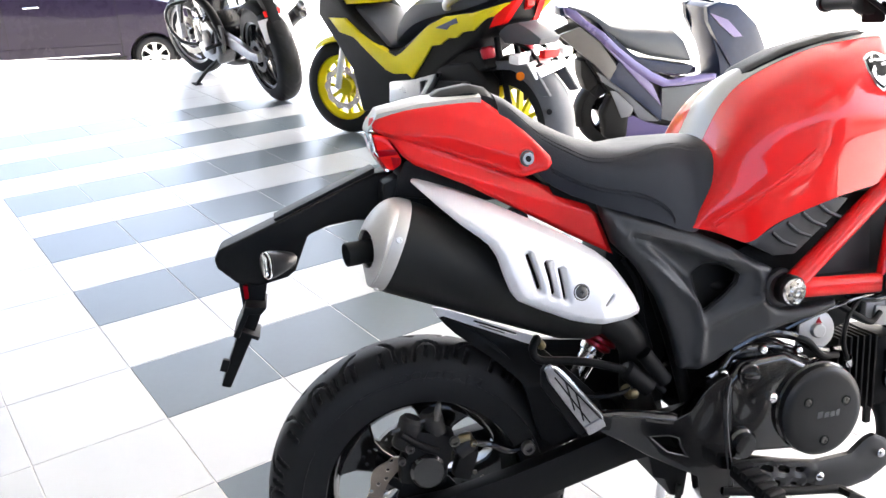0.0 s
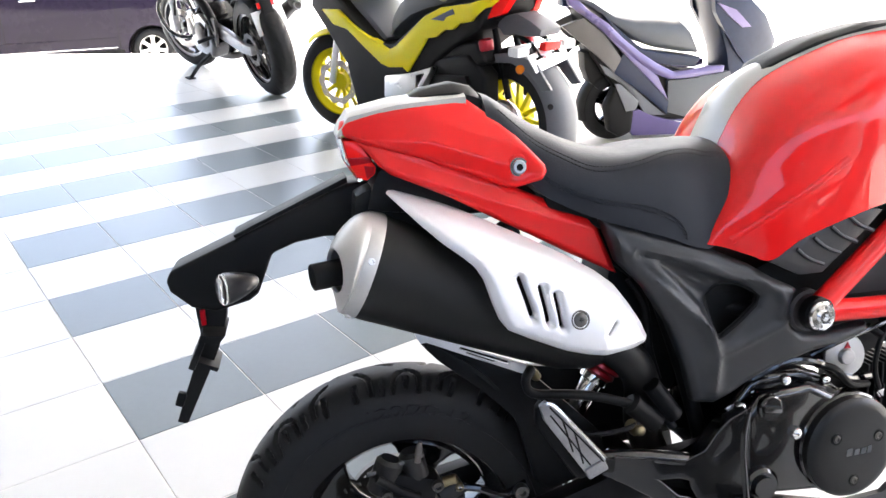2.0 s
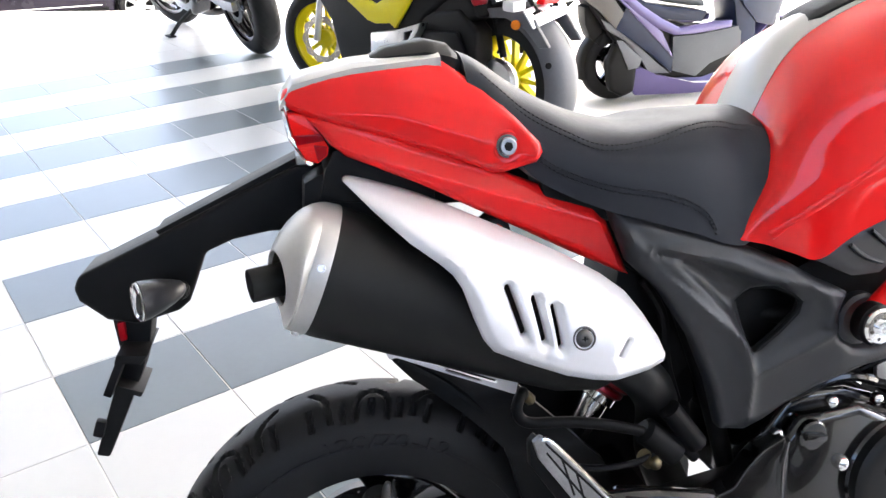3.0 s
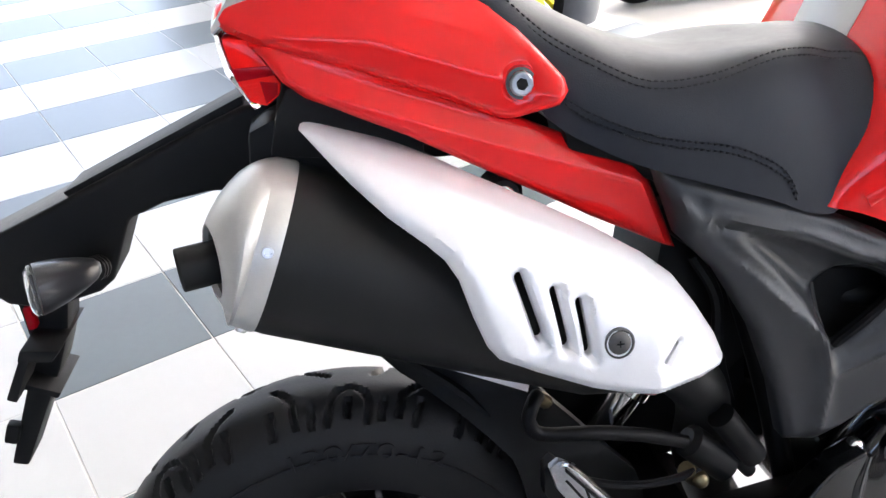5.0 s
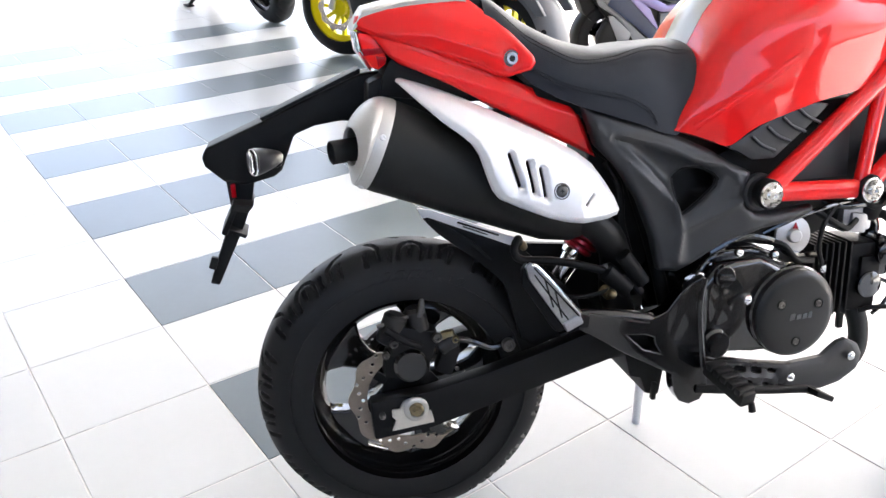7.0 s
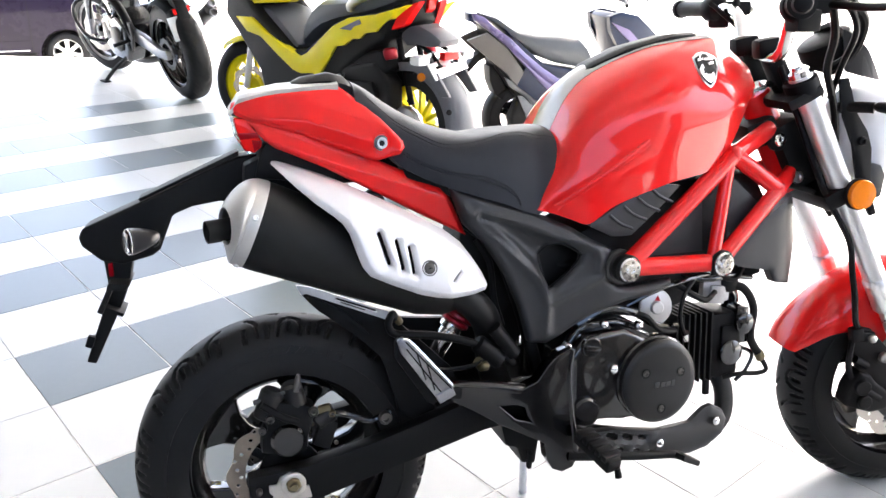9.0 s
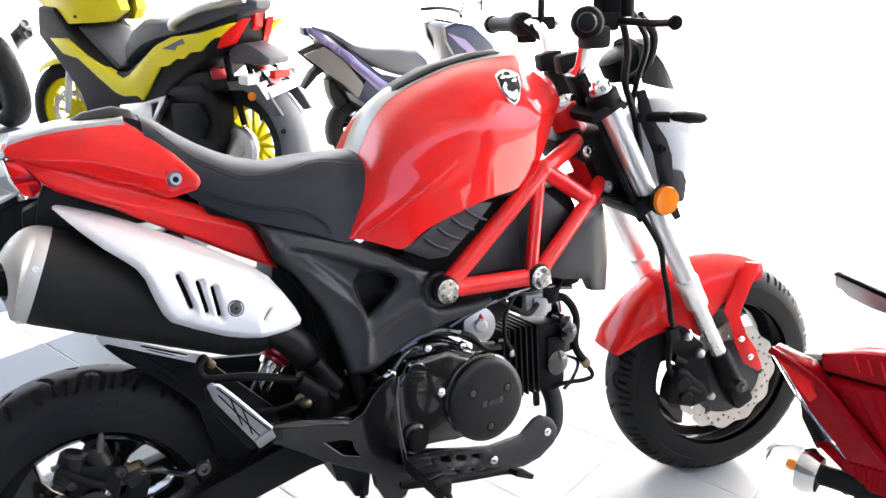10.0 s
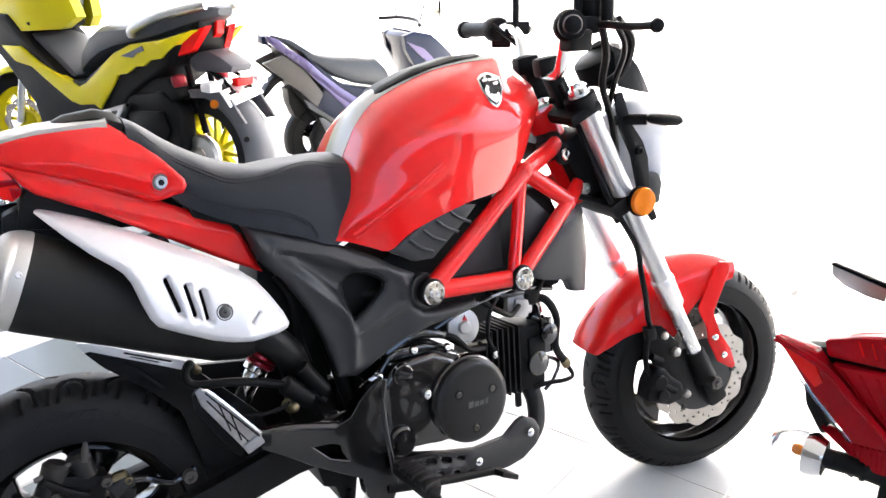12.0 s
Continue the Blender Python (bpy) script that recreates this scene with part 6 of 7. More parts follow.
def plate_yz(outline, x0, x1, bevel=0.003, holes=()):
    """As plate(), with the outline in yz and the thickness along x."""
    return moved(plate(outline, x0, x1, bevel, holes), SWAP)


def simple_wheel(parent, name, centre, radius, rim, half, rim_mat, spokes, steer=0.0, grooves=30, spoke_w=0.012, label="", depth=0.005):
    place = Matrix.Translation(centre) @ Matrix.Rotation(radians(steer), 4, "Z")
    w = part(name, join(rim_mesh(rim + 0.002, half * 0.75, rim - 0.026, 48), lathe([(0.025, -0.05), (0.045, -0.045), (0.045, 0.045), (0.025, 0.05)], n=24)), rim_mat, parent, label, loc=place)
    for k in range(spokes):
        part("spoke", spoke_mesh(0.04, rim - 0.02, spoke_w, spoke_w * 0.75, 0.015, 0.012, 360 / spokes * k, 0.0), rim_mat, w)
    part("tyre", tyre_mesh(radius, rim, half, 160, grooves, depth, 0.12), RUBBER, w, "black rubber tyre", angle=25)
    return w


def arc_guard(centre, r, a0, a1, w, thick=0.006, drop=0.03, n=18, flare=0.0):
    rings = []
    for k in range(n + 1):
        a = radians(a0 + (a1 - a0) * k / n)
        rr = r + flare * (k / n) ** 2
        c = Vector(centre) + Vector((rr * math.cos(a), 0, rr * math.sin(a)))
        o = Vector((math.cos(a), 0, math.sin(a)))
        line = [c + Vector((0, q * w, 0)) - o * drop * abs(q) ** 3 for q in np.linspace(-1, 1, 9)]
        rings.append(line + [p - o * thick for p in reversed(line)])
    return loft(rings)


# yellow adventure scooter
ys = thing("scooter", pose(0.916, 2.226, 0, 0, 0, 116.9) @ Matrix.Scale(0.952, 4), "yellow and black adventure scooter with yellow wheels, seen from behind", "scooter")
simple_wheel(ys, "rear_wheel", (-0.04, 0, 0.272), 0.27, 0.175, 0.068, YELLOW, 12, label="yellow cast rear wheel", spoke_w=0.010, depth=0.009, grooves=34)
fw = simple_wheel(ys, "front_wheel", (1.27, 0, 0.262), 0.26, 0.178, 0.055, YELLOW, 12, 22, label="yellow cast front wheel", spoke_w=0.010)
part("front_disc", wave_disc(0.115, 0.085, 0.06, 0.004, 10), DISC, fw)
hub = part("rear_drum", lathe([(0.085, 0.07), (0.092, 0.09), (0.085, 0.11), (0.05, 0.115), (0, 0.115)], (-0.04, 0, 0.272), (0, 1, 0), 28), ALU, ys, "ribbed metal hub casing")
part("drum_cap", lathe([(0.040, 0.113), (0.042, 0.122), (0.03, 0.128), (0, 0.129)], (-0.04, 0, 0.272), (0, 1, 0), 24), STEEL, hub)
body_line = [(1.27, 0.66), (1.24, 0.80), (1.10, 0.80), (1.02, 0.72), (0.72, 0.53), (0.60, 0.54), (0.50, 0.60), (0.36, 0.69), (0.12, 0.75), (0.02, 0.77), (-0.02, 0.755), (0.03, 0.65), (0.20, 0.555), (0.30, 0.49), (0.42, 0.37), (0.50, 0.28), (0.68, 0.25), (0.92, 0.20), (0.985, 0.40), (1.12, 0.53)]
body = part("body", plate(body_line, -0.17, 0.17, 0.02, seg=3), BLACK, ys, "black plastic scooter body")
strip = [(1.15, 0.655), (1.01, 0.662), (0.89, 0.600), (0.74, 0.545), (0.615, 0.512), (0.56, 0.535), (0.48, 0.590), (0.36, 0.675), (0.24, 0.725), (0.06, 0.752), (-0.10, 0.800), (-0.06, 0.775), (0.03, 0.705), (0.06, 0.680), (0.13, 0.668), (0.17, 0.640), (0.22, 0.636), (0.28, 0.600), (0.34, 0.590), (0.40, 0.520), (0.485, 0.428), (0.52, 0.445), (0.62, 0.432), (0.68, 0.442), (0.80, 0.500), (0.94, 0.575), (1.06, 0.590)]
pair("side_panel", shell(strip, lambda x, z: -0.186 + 0.03 * max(0, (0.05 - x) / 0.15), 0.03, cuts=2, edge=0.008), YELLOW, ys, "bright yellow painted side panel")
pair("panel_decal", shell([(0.30, 0.672), (0.16, 0.725), (0.15, 0.705), (0.20, 0.690), (0.22, 0.672), (0.27, 0.672)], lambda x, z: -0.1885, 0.002, cuts=1), MIDGREY, ys)
pair("step_panel", plate([(0.63, 0.395), (0.46, 0.425), (0.29, 0.475), (0.31, 0.44), (0.40, 0.335), (0.46, 0.30), (0.64, 0.295)], -0.205, -0.165, 0.006, [[(0.40, 0.425), (0.34, 0.442), (0.40, 0.365)]]), ALU, ys, "silver foot board side plate")
pair("rear_light", shell([(0.112, 0.712), (0.074, 0.738), (-0.109, 0.812), (-0.042, 0.709), (0.058, 0.672), (0.022, 0.716)], lambda x, z: -0.172 + 0.08 * max(0, (0.10 - x) / 0.2), 0.03, cuts=2, edge=0.006), REDLENS, ys, "red rear light")
part("tail_end", plate([(0.12, 0.74), (0.0, 0.815), (-0.075, 0.84), (-0.050, 0.72), (0.05, 0.65)], -0.085, 0.085, 0.02), BLACK, ys)
part("centre_light", plate([(-0.030, 0.817), (-0.088, 0.830), (-0.078, 0.772), (-0.029, 0.734)], -0.045, 0.0, 0.004), REDLENS, ys, "red tail light")
rings = []
for x, w, z0, z1 in ((0.72, 0.08, 0.54, 0.60), (0.66, 0.12, 0.56, 0.67), (0.58, 0.135, 0.60, 0.745), (0.50, 0.145, 0.64, 0.785), (0.40, 0.145, 0.68, 0.79), (0.28, 0.15, 0.71, 0.80), (0.14, 0.14, 0.74, 0.84), (-0.02, 0.105, 0.80, 0.875), (-0.11, 0.07, 0.835, 0.890), (-0.14, 0.04, 0.85, 0.88)):
    rings.append([Vector((x, w * math.copysign(abs(math.cos(a)) ** 0.6, math.cos(a)), (z0 + z1) / 2 + (z1 - z0) / 2 * math.copysign(abs(math.sin(a)) ** 0.6, math.sin(a)))) for a in (2 * math.pi * k / 16 for k in range(16))])
part("seat", loft(rings), GREYSEAT, ys, "long dark grey seat")
for s in (-1, 1):
    part("grab_rail", tube([(0.26, s * 0.150, 0.755), (0.24, s * 0.158, 0.785), (0.10, s * 0.150, 0.840), (-0.04, s * 0.125, 0.875), (-0.12, s * 0.09, 0.895)], 0.020, 10), ALU, ys, "silver passenger grab rail")
part("leg_shield", plate([(1.24, 0.78), (1.27, 0.95), (1.20, 1.12), (1.08, 1.14), (0.98, 0.95), (0.94, 0.74), (1.05, 0.72)], -0.15, 0.15, 0.03, seg=3), BLACK, ys)
pair("front_panel", shell([(1.28, 0.83), (1.26, 0.96), (1.12, 1.08), (0.92, 1.05), (0.76, 0.93), (0.72, 0.80), (0.80, 0.745), (1.05, 0.725)], lambda x, z: -0.155 + 0.09 * max(0, (1.0 - x) / 0.3) ** 1.5, 0.04, cuts=2, edge=0.01), YELLOW, ys, "yellow inner front panel")
part("front_centre", plate([(0.80, 0.76), (0.90, 0.73), (1.0, 0.74), (1.0, 1.06), (0.90, 1.06), (0.78, 0.92)], -0.03, 0.03, 0.008), BLACK, ys)
part("front_emblem", tube([(0.775, -0.01, 0.88), (0.79, 0.0, 0.78), (0.775, 0.012, 0.90)], 0.008, 8), ALU, ys)
part("inner_tunnel", plate([(1.04, 0.72), (0.92, 0.70), (0.70, 0.55), (0.76, 0.515), (0.92, 0.58), (1.06, 0.66)], -0.12, 0.12, 0.02), MIDGREY, ys, "dark grey inner panel")
part("bar", tube([(0.98, -0.36, 1.12), (1.02, -0.15, 1.14), (1.04, 0, 1.13), (1.02, 0.15, 1.14), (0.98, 0.36, 1.12)], 0.014, 10), BLACK, ys)
part("front_fender", moved(arc_guard((0, 0, 0), 0.285, 50, 150, 0.07), Matrix.Translation((1.27, 0, 0.262)) @ Matrix.Rotation(radians(22), 4, "Z")), YELLOW, ys, "yellow front mudguard")
for s in (-1, 1):
    part("fork", tube([(1.27, s * 0.075, 0.262), (1.16, s * 0.075, 0.60)], 0.018, 10), ALU, ys)
part("rear_hugger", arc_guard((-0.04, 0, 0.272), 0.290, 105, 200, 0.085, drop=0.05), MIDGREY, ys, "dark grey tyre hugger")
part("hugger_plug", disc_at((-0.28, 0.075, 0.37), 0.012, 0.012, (-0.8, 0.6, 0.2)), BLACK, ys)
pair("hugger_cheek", plate([(0.02, 0.545), (-0.10, 0.565), (-0.22, 0.53), (-0.30, 0.44), (-0.25, 0.43), (-0.18, 0.49), (-0.08, 0.52), (0.03, 0.51)], -0.095, -0.080, 0.004), MIDGREY, ys)
part("inner_fender", arc_guard((-0.04, 0, 0.272), 0.30, 60, 120, 0.085, drop=0.03), BLACK, ys)
part("engine_case", join(plate([(0.36, 0.50), (0.10, 0.545), (0.0, 0.47), (0.0, 0.30), (0.06, 0.22), (0.30, 0.22), (0.42, 0.30)], 0.075, 0.165, 0.02, seg=3), plate([(0.30, 0.44), (0.10, 0.46), (0.05, 0.38), (0.10, 0.30), (0.28, 0.30)], 0.16, 0.185, 0.01)), BLACK, ys, "black transmission case")
part("air_filter", plate([(0.34, 0.56), (0.06, 0.60), (0.0, 0.52), (0.12, 0.47), (0.34, 0.49)], 0.04, 0.155, 0.02, seg=3), BLACK, ys)
part("engine_block", box((0.28, 0, 0.36), (0.26, 0.16, 0.2), (0, 0, 0), 0.03), CASE, ys)
for s in (-1, 1):
    part("shock", tube([(-0.03, s * 0.055, 0.36), (0.05, s * 0.055, 0.64)], 0.014, 10), BLACK, ys)
    part("shock_head", lathe([(0.028, 0), (0.032, 0.01), (0.032, 0.04), (0.024, 0.05)], (0.03, s * 0.12, 0.56), (0.25, 0, 1), 16), REDANOD, ys, "red shock reservoir")
    part("side_marker", lathe([(0.018, 0), (0.018, 0.006), (0, 0.009)], (-0.145, s * 0.105, 0.505), (-0.5, s, 0.1), 18), ORANGE, ys, "orange side reflector")
tail_arm = part("tail_extension", plate([(0.06, 0.68), (-0.077, 0.712), (-0.15, 0.690), (-0.215, 0.658), (-0.205, 0.630), (0.0, 0.616)], -0.06, 0.06, 0.012), MIDGREY, ys, "grey-violet tail extension")
part("tail_lamp", plate_yz([(-0.045, 0.575), (0.045, 0.575), (0.045, 0.608), (-0.045, 0.608)], -0.225, -0.19, 0.005), REDLENS, tail_arm, "small red lamp")
number = part("plate_holder", moved(plate_yz([(-0.11, 0), (0.11, 0), (0.11, 0.075), (-0.11, 0.075)], -0.003, 0.003, 0.001, [slot(-0.07, 0.05, -0.03, 0.05, 0.006), slot(0.03, 0.05, 0.07, 0.05, 0.006)]), pose(-0.225, 0, 0.515, -9, 33, 0)), ALU, ys, "bare silver number plate holder")
for s in (-1, 1):
    part("holder_arm", tube([(-0.06, s * 0.05, 0.63), (-0.15, s * 0.055, 0.60), (-0.20, s * 0.055, 0.555)], 0.009, 8), BLACK, number)
    part("rear_signal", join(tube([(-0.15, s * 0.04, 0.60), (-0.16, s * 0.10, 0.585)], 0.010, 8), box((-0.165, s * 0.135, 0.580), (0.06, 0.07, 0.04), (0, 0, 0), 0.014)), WHITEPLASTIC, number, "pale turn signal")
part("centre_stand", tube([(0.30, 0.12, 0.24), (0.34, 0.16, 0.012)], 0.012, 8), BLACK, ys)

# black naked motorcycle far back
na = thing("motorcycle", pose(0.073, 4.285, 0.004, 0, 0, 111.2) @ pose(0, 0, 0, -11, 0, 0) @ Matrix.Scale(0.98, 4), "black naked motorcycle with silver engine parts on its side stand", "motorcycle")
simple_wheel(na, "rear_wheel", (0.0, 0, 0.312), 0.312, 0.215, 0.075, GLOSSBLACK, 6, label="black alloy rear wheel", grooves=20)
nf = simple_wheel(na, "front_wheel", (1.36, 0, 0.305), 0.305, 0.22, 0.055, GLOSSBLACK, 6, 18, label="black alloy front wheel with silver spokes")
part("front_disc", wave_disc(0.145, 0.10, 0.06, 0.004, 12), DISC, nf)
part("front_rim_edge", lathe([(0.222, 0.044), (0.225, 0.046), (0.205, 0.046), (0.202, 0.044)], n=48, ring=True), PEGALU, nf)
part("rear_rim_edge", lathe([(0.217, 0.058), (0.220, 0.060), (0.200, 0.060), (0.198, 0.058)], (0, 0, 0.312), (0, 1, 0), 48, ring=True), PEGALU, na)
part("sprocket", moved(wave_disc(0.10, 0.07, 0.085, 0.004, 12), Matrix.Translation((0, 0, 0.312))), DARKSTEEL, na)
for s in (-1, 1):
    part("swingarm", plate([(-0.06, 0.345), (-0.05, 0.285), (0.10, 0.285), (0.50, 0.36), (0.50, 0.44), (0.25, 0.40), (0.05, 0.345)], s * 0.10 - 0.018, s * 0.10 + 0.018, 0.008), PEGALU if s > 0 else BLACK, na, "silver swingarm")
    part("fork_leg", tube([(1.36, s * 0.09, 0.305), (1.12, s * 0.09, 0.86)], 0.024, 12), PEGALU, na)
    part("crash_bar", tube([(0.92, s * 0.14, 0.30), (0.99, s * 0.24, 0.36), (1.04, s * 0.27, 0.50), (0.96, s * 0.25, 0.60), (0.88, s * 0.14, 0.62)], 0.013, 10), GLOSSBLACK, na, "black crash bar loop")
    part("foot_peg", tube([(0.42, s * 0.15, 0.37), (0.44, s * 0.26, 0.36)], 0.013, 8), RUBBER, na)
    part("frame_spar", tube([(0.42, s * 0.12, 0.40), (0.48, s * 0.14, 0.58), (0.74, s * 0.15, 0.72), (1.05, s * 0.06, 0.86)], 0.028, 12), BLACK, na)
    part("foot_plate", plate([(0.36, 0.48), (0.52, 0.50), (0.54, 0.34), (0.46, 0.29), (0.40, 0.36)], s * 0.135 - 0.008, s * 0.135 + 0.008, 0.004), DARKSTEEL, na)
part("engine", join(plate([(0.46, 0.30), (0.46, 0.46), (0.60, 0.54), (0.86, 0.50), (0.92, 0.34), (0.84, 0.22), (0.56, 0.20)], -0.16, 0.16, 0.03, seg=3), box((0.84, 0, 0.56), (0.20, 0.20, 0.22), (0, 20, 0), 0.03)), CASE, na, "black engine with silver covers")
for s in (-1, 1):
    part("engine_cover", lathe([(0.085, 0), (0.085, 0.016), (0.06, 0.03), (0, 0.032)], (0.62, s * 0.155, 0.36), (0, s, 0), 28), DARKSTEEL, na)
    part("engine_side", box((0.80, s * 0.15, 0.40), (0.09, 0.03, 0.12), (0, 15, 0), 0.012), DARKSTEEL, na)
part("belly_pipe", tube([(0.95, 0.04, 0.50), (1.02, 0.05, 0.32), (0.86, 0.05, 0.19), (0.50, 0, 0.19), (0.30, -0.14, 0.30), (0.05, -0.19, 0.42)], 0.024, 12), DARKSTEEL, na)
muf = part("muffler", tube([(0.22, -0.17, 0.34), (0.02, -0.20, 0.46), (-0.14, -0.21, 0.53)], 0.045, 18), DARKSTEEL, na, "twin-outlet dark steel muffler")
for dz in (0.03, -0.03):
    part("muffler_tip", lathe([(0.026, 0), (0.028, 0.03), (0.022, 0.032), (0.020, 0.004), (0, 0.004)], (-0.14, -0.21, 0.53 + dz), (-0.85, -0.05, 0.4), 16), PEGALU, muf)
part("tank", loft([[Vector((x, w * math.cos(a), z + h * math.sin(a))) for a in (2 * math.pi * k / 18 for k in range(18))] for x, w, z, h in ((0.52, 0.08, 0.84, 0.05), (0.62, 0.15, 0.87, 0.11), (0.80, 0.19, 0.90, 0.14), (0.95, 0.17, 0.90, 0.13), (1.05, 0.07, 0.88, 0.06))]), GLOSSBLACK, na, "gloss black tank")
part("seat", loft([[Vector((x, w * math.cos(a), z + 0.045 * math.sin(a))) for a in (2 * math.pi * k / 14 for k in range(14))] for x, w, z in ((-0.25, 0.06, 0.90), (-0.10, 0.11, 0.87), (0.20, 0.13, 0.80), (0.50, 0.12, 0.82), (0.56, 0.05, 0.84))]), VINYL, na, "black seat")
part("tail", plate([(0.20, 0.74), (-0.12, 0.84), (-0.32, 0.88), (-0.30, 0.82), (-0.05, 0.74), (0.20, 0.66)], -0.09, 0.09, 0.02), BLACK, na)
part("rear_guard", arc_guard((0, 0, 0.312), 0.335, 60, 120, 0.085), BLACK, na)
hold = part("plate_hanger", plate([(0.00, 0.80), (-0.10, 0.78), (-0.20, 0.62), (-0.24, 0.44), (-0.21, 0.43), (-0.14, 0.60), (-0.04, 0.72)], -0.035, 0.035, 0.006), BLACK, na, "black plate hanger")
part("number_plate", moved(plate_yz([(-0.10, 0), (0.10, 0), (0.10, 0.14), (-0.10, 0.14)], -0.002, 0.002, 0.0008), pose(-0.225, 0, 0.42, 0, 16, 0)), WHITEPLASTIC, hold, "blank pale number plate")
part("plate_reflector", moved(plate_yz([(-0.055, 0), (0.055, 0), (0.055, 0.035), (-0.055, 0.035)], -0.004, 0.004, 0.0012), pose(-0.20, 0, 0.565, 0, 16, 0)), REDLENS, hold, "red reflector")
part("bars", tube([(0.98, -0.36, 1.04), (1.05, -0.12, 1.03), (1.06, 0.12, 1.03), (0.98, 0.36, 1.04)], 0.014, 10), BLACK, na)
part("lamp", lathe([(0, -0.10), (0.07, -0.06), (0.09, 0.02), (0.06, 0.05), (0, 0.06)], (1.22, 0, 0.88), (1, 0, 0), 24), BLACK, na)
st = part("side_stand", tube([(0.58, 0.15, 0.24), (0.74, 0.21, 0.15), (0.88, 0.245, 0.062)], 0.013, 10), BLACK, na, "black side stand")
part("stand_foot", box((0.90, 0.25, 0.053), (0.09, 0.05, 0.010), (11, 0, 0), 0.003), BLACK, st)
for q in ([(0.5, 0.13, 0.58), (0.62, 0.16, 0.5), (0.72, 0.15, 0.58), (0.86, 0.14, 0.55)], [(0.46, 0.12, 0.5), (0.5, 0.16, 0.42), (0.6, 0.17, 0.3)], [(0.95, 0.08, 0.7), (1.1, 0.1, 0.6), (1.28, 0.1, 0.42)]):
    part("hose", tube(q, 0.009, 8), BLACK, na)

# purple scooter on the forecourt
ps = thing("scooter", pose(1.898, 3.617, STREET, 0, 0, -1.2) @ Matrix.Scale(0.8, 4), "purple pearl scooter with a grey seat parked on the forecourt", "scooter")


for nm, x, st_k in (("rear_wheel", 0.13, 0), ("front_wheel", 1.42, 8)):
    simple_wheel(ps, nm, (x, 0, 0.262), 0.26, 0.17, 0.06, GLOSSBLACK, 5, st_k, label="black scooter wheel", spoke_w=0.018)
part("body", plate([(-0.20, 0.98), (0.0, 0.80), (0.30, 0.60), (0.70, 0.48), (1.0, 0.46), (1.05, 0.20), (0.75, 0.13), (0.45, 0.15), (0.22, 0.28), (0.06, 0.45), (-0.10, 0.66)], -0.13, 0.13, 0.02, seg=3), BLACK, ps, "black inner scooter body")
STRIP = [(-0.298, 1.068), (-0.212, 1.041), (-0.146, 0.976), (-0.012, 0.886), (0.103, 0.780), (0.243, 0.670), (0.384, 0.579), (0.527, 0.507), (0.778, 0.533), (0.920, 0.530), (0.920, 0.484), (0.647, 0.457), (0.485, 0.459), (0.344, 0.519), (0.202, 0.619), (0.085, 0.720), (-0.053, 0.837), (-0.187, 0.946), (-0.283, 1.017)]
pair("side_panel", shell(STRIP, lambda x, z: -0.192 + 0.06 * max(0, -x / 0.3), 0.03, cuts=3, edge=0.008, lip=(0.03, 0.012)), PURPLE, ps, "purple pearl side strip")
pair("side_blade", shell([(-0.028, 0.815), (0.204, 0.630), (0.394, 0.485), (0.491, 0.308), (0.206, 0.585)], lambda x, z: -0.182, 0.03, cuts=2, edge=0.006), PURPLE, ps, "purple pearl wedge below the strip")
pair("rear_panel", shell([(-0.328, 0.873), (-0.180, 0.925), (-0.032, 0.812), (0.129, 0.605), (0.058, 0.530), (-0.059, 0.650), (-0.239, 0.797)], lambda x, z: -0.172 + 0.05 * max(0, -x / 0.3), 0.03, cuts=2, edge=0.008), WARMGREY, ps, "warm grey rear side panel")
pair("lower_panel", shell([(0.123, 0.668), (0.217, 0.600), (0.495, 0.296), (0.493, 0.196), (0.315, 0.345), (0.055, 0.530)], lambda x, z: -0.174, 0.03, cuts=2, edge=0.008), TEAL, ps, "dark teal pearl side cover")
pair("rear_cover", shell([(0.485, 0.446), (0.720, 0.452), (1.044, 0.490), (1.060, 0.330), (0.786, 0.240), (0.677, 0.155), (0.499, 0.210)], lambda x, z: -0.180 + 0.05 * abs(x - 0.66), 0.03, cuts=2, edge=0.010), GREYSEAT, ps, "faceted grey plastic cover")
pair("swing_cover", shell([(-0.039, 0.595), (0.066, 0.541), (0.184, 0.447), (0.379, 0.275), (0.488, 0.190), (0.328, 0.200), (0.261, 0.310), (0.139, 0.438), (0.0, 0.524)], lambda x, z: -0.155, 0.02, cuts=2, edge=0.006), MIDGREY, ps, "grey inner fender")
pair("foot_board", shell([(0.120, 0.252), (0.242, 0.262), (0.360, 0.201), (0.671, 0.111), (1.00, 0.090), (1.00, 0.030), (0.631, 0.030), (0.232, 0.055), (0.182, 0.120)], lambda x, z: -0.205 + 0.3 * (0.2 - z), 0.03, cuts=2, edge=0.006), PURPLE, ps, "purple foot board edge")
rings = []
for x, w, z0, z1 in ((-0.21, 0.05, 1.035, 1.06), (-0.10, 0.10, 0.98, 1.035), (0.057, 0.13, 0.855, 0.935), (0.213, 0.145, 0.745, 0.900), (0.40, 0.15, 0.675, 0.888), (0.574, 0.145, 0.640, 0.872), (0.66, 0.13, 0.625, 0.795), (0.745, 0.08, 0.615, 0.655)):
    rings.append([Vector((x, w * math.copysign(abs(math.cos(a)) ** 0.55, math.cos(a)), (z0 + z1) / 2 + (z1 - z0) / 2 * math.copysign(abs(math.sin(a)) ** 0.55, math.sin(a)))) for a in (2 * math.pi * k / 16 for k in range(16))])
part("seat", loft(rings), GREYSEAT, ps, "long grey scooter seat")
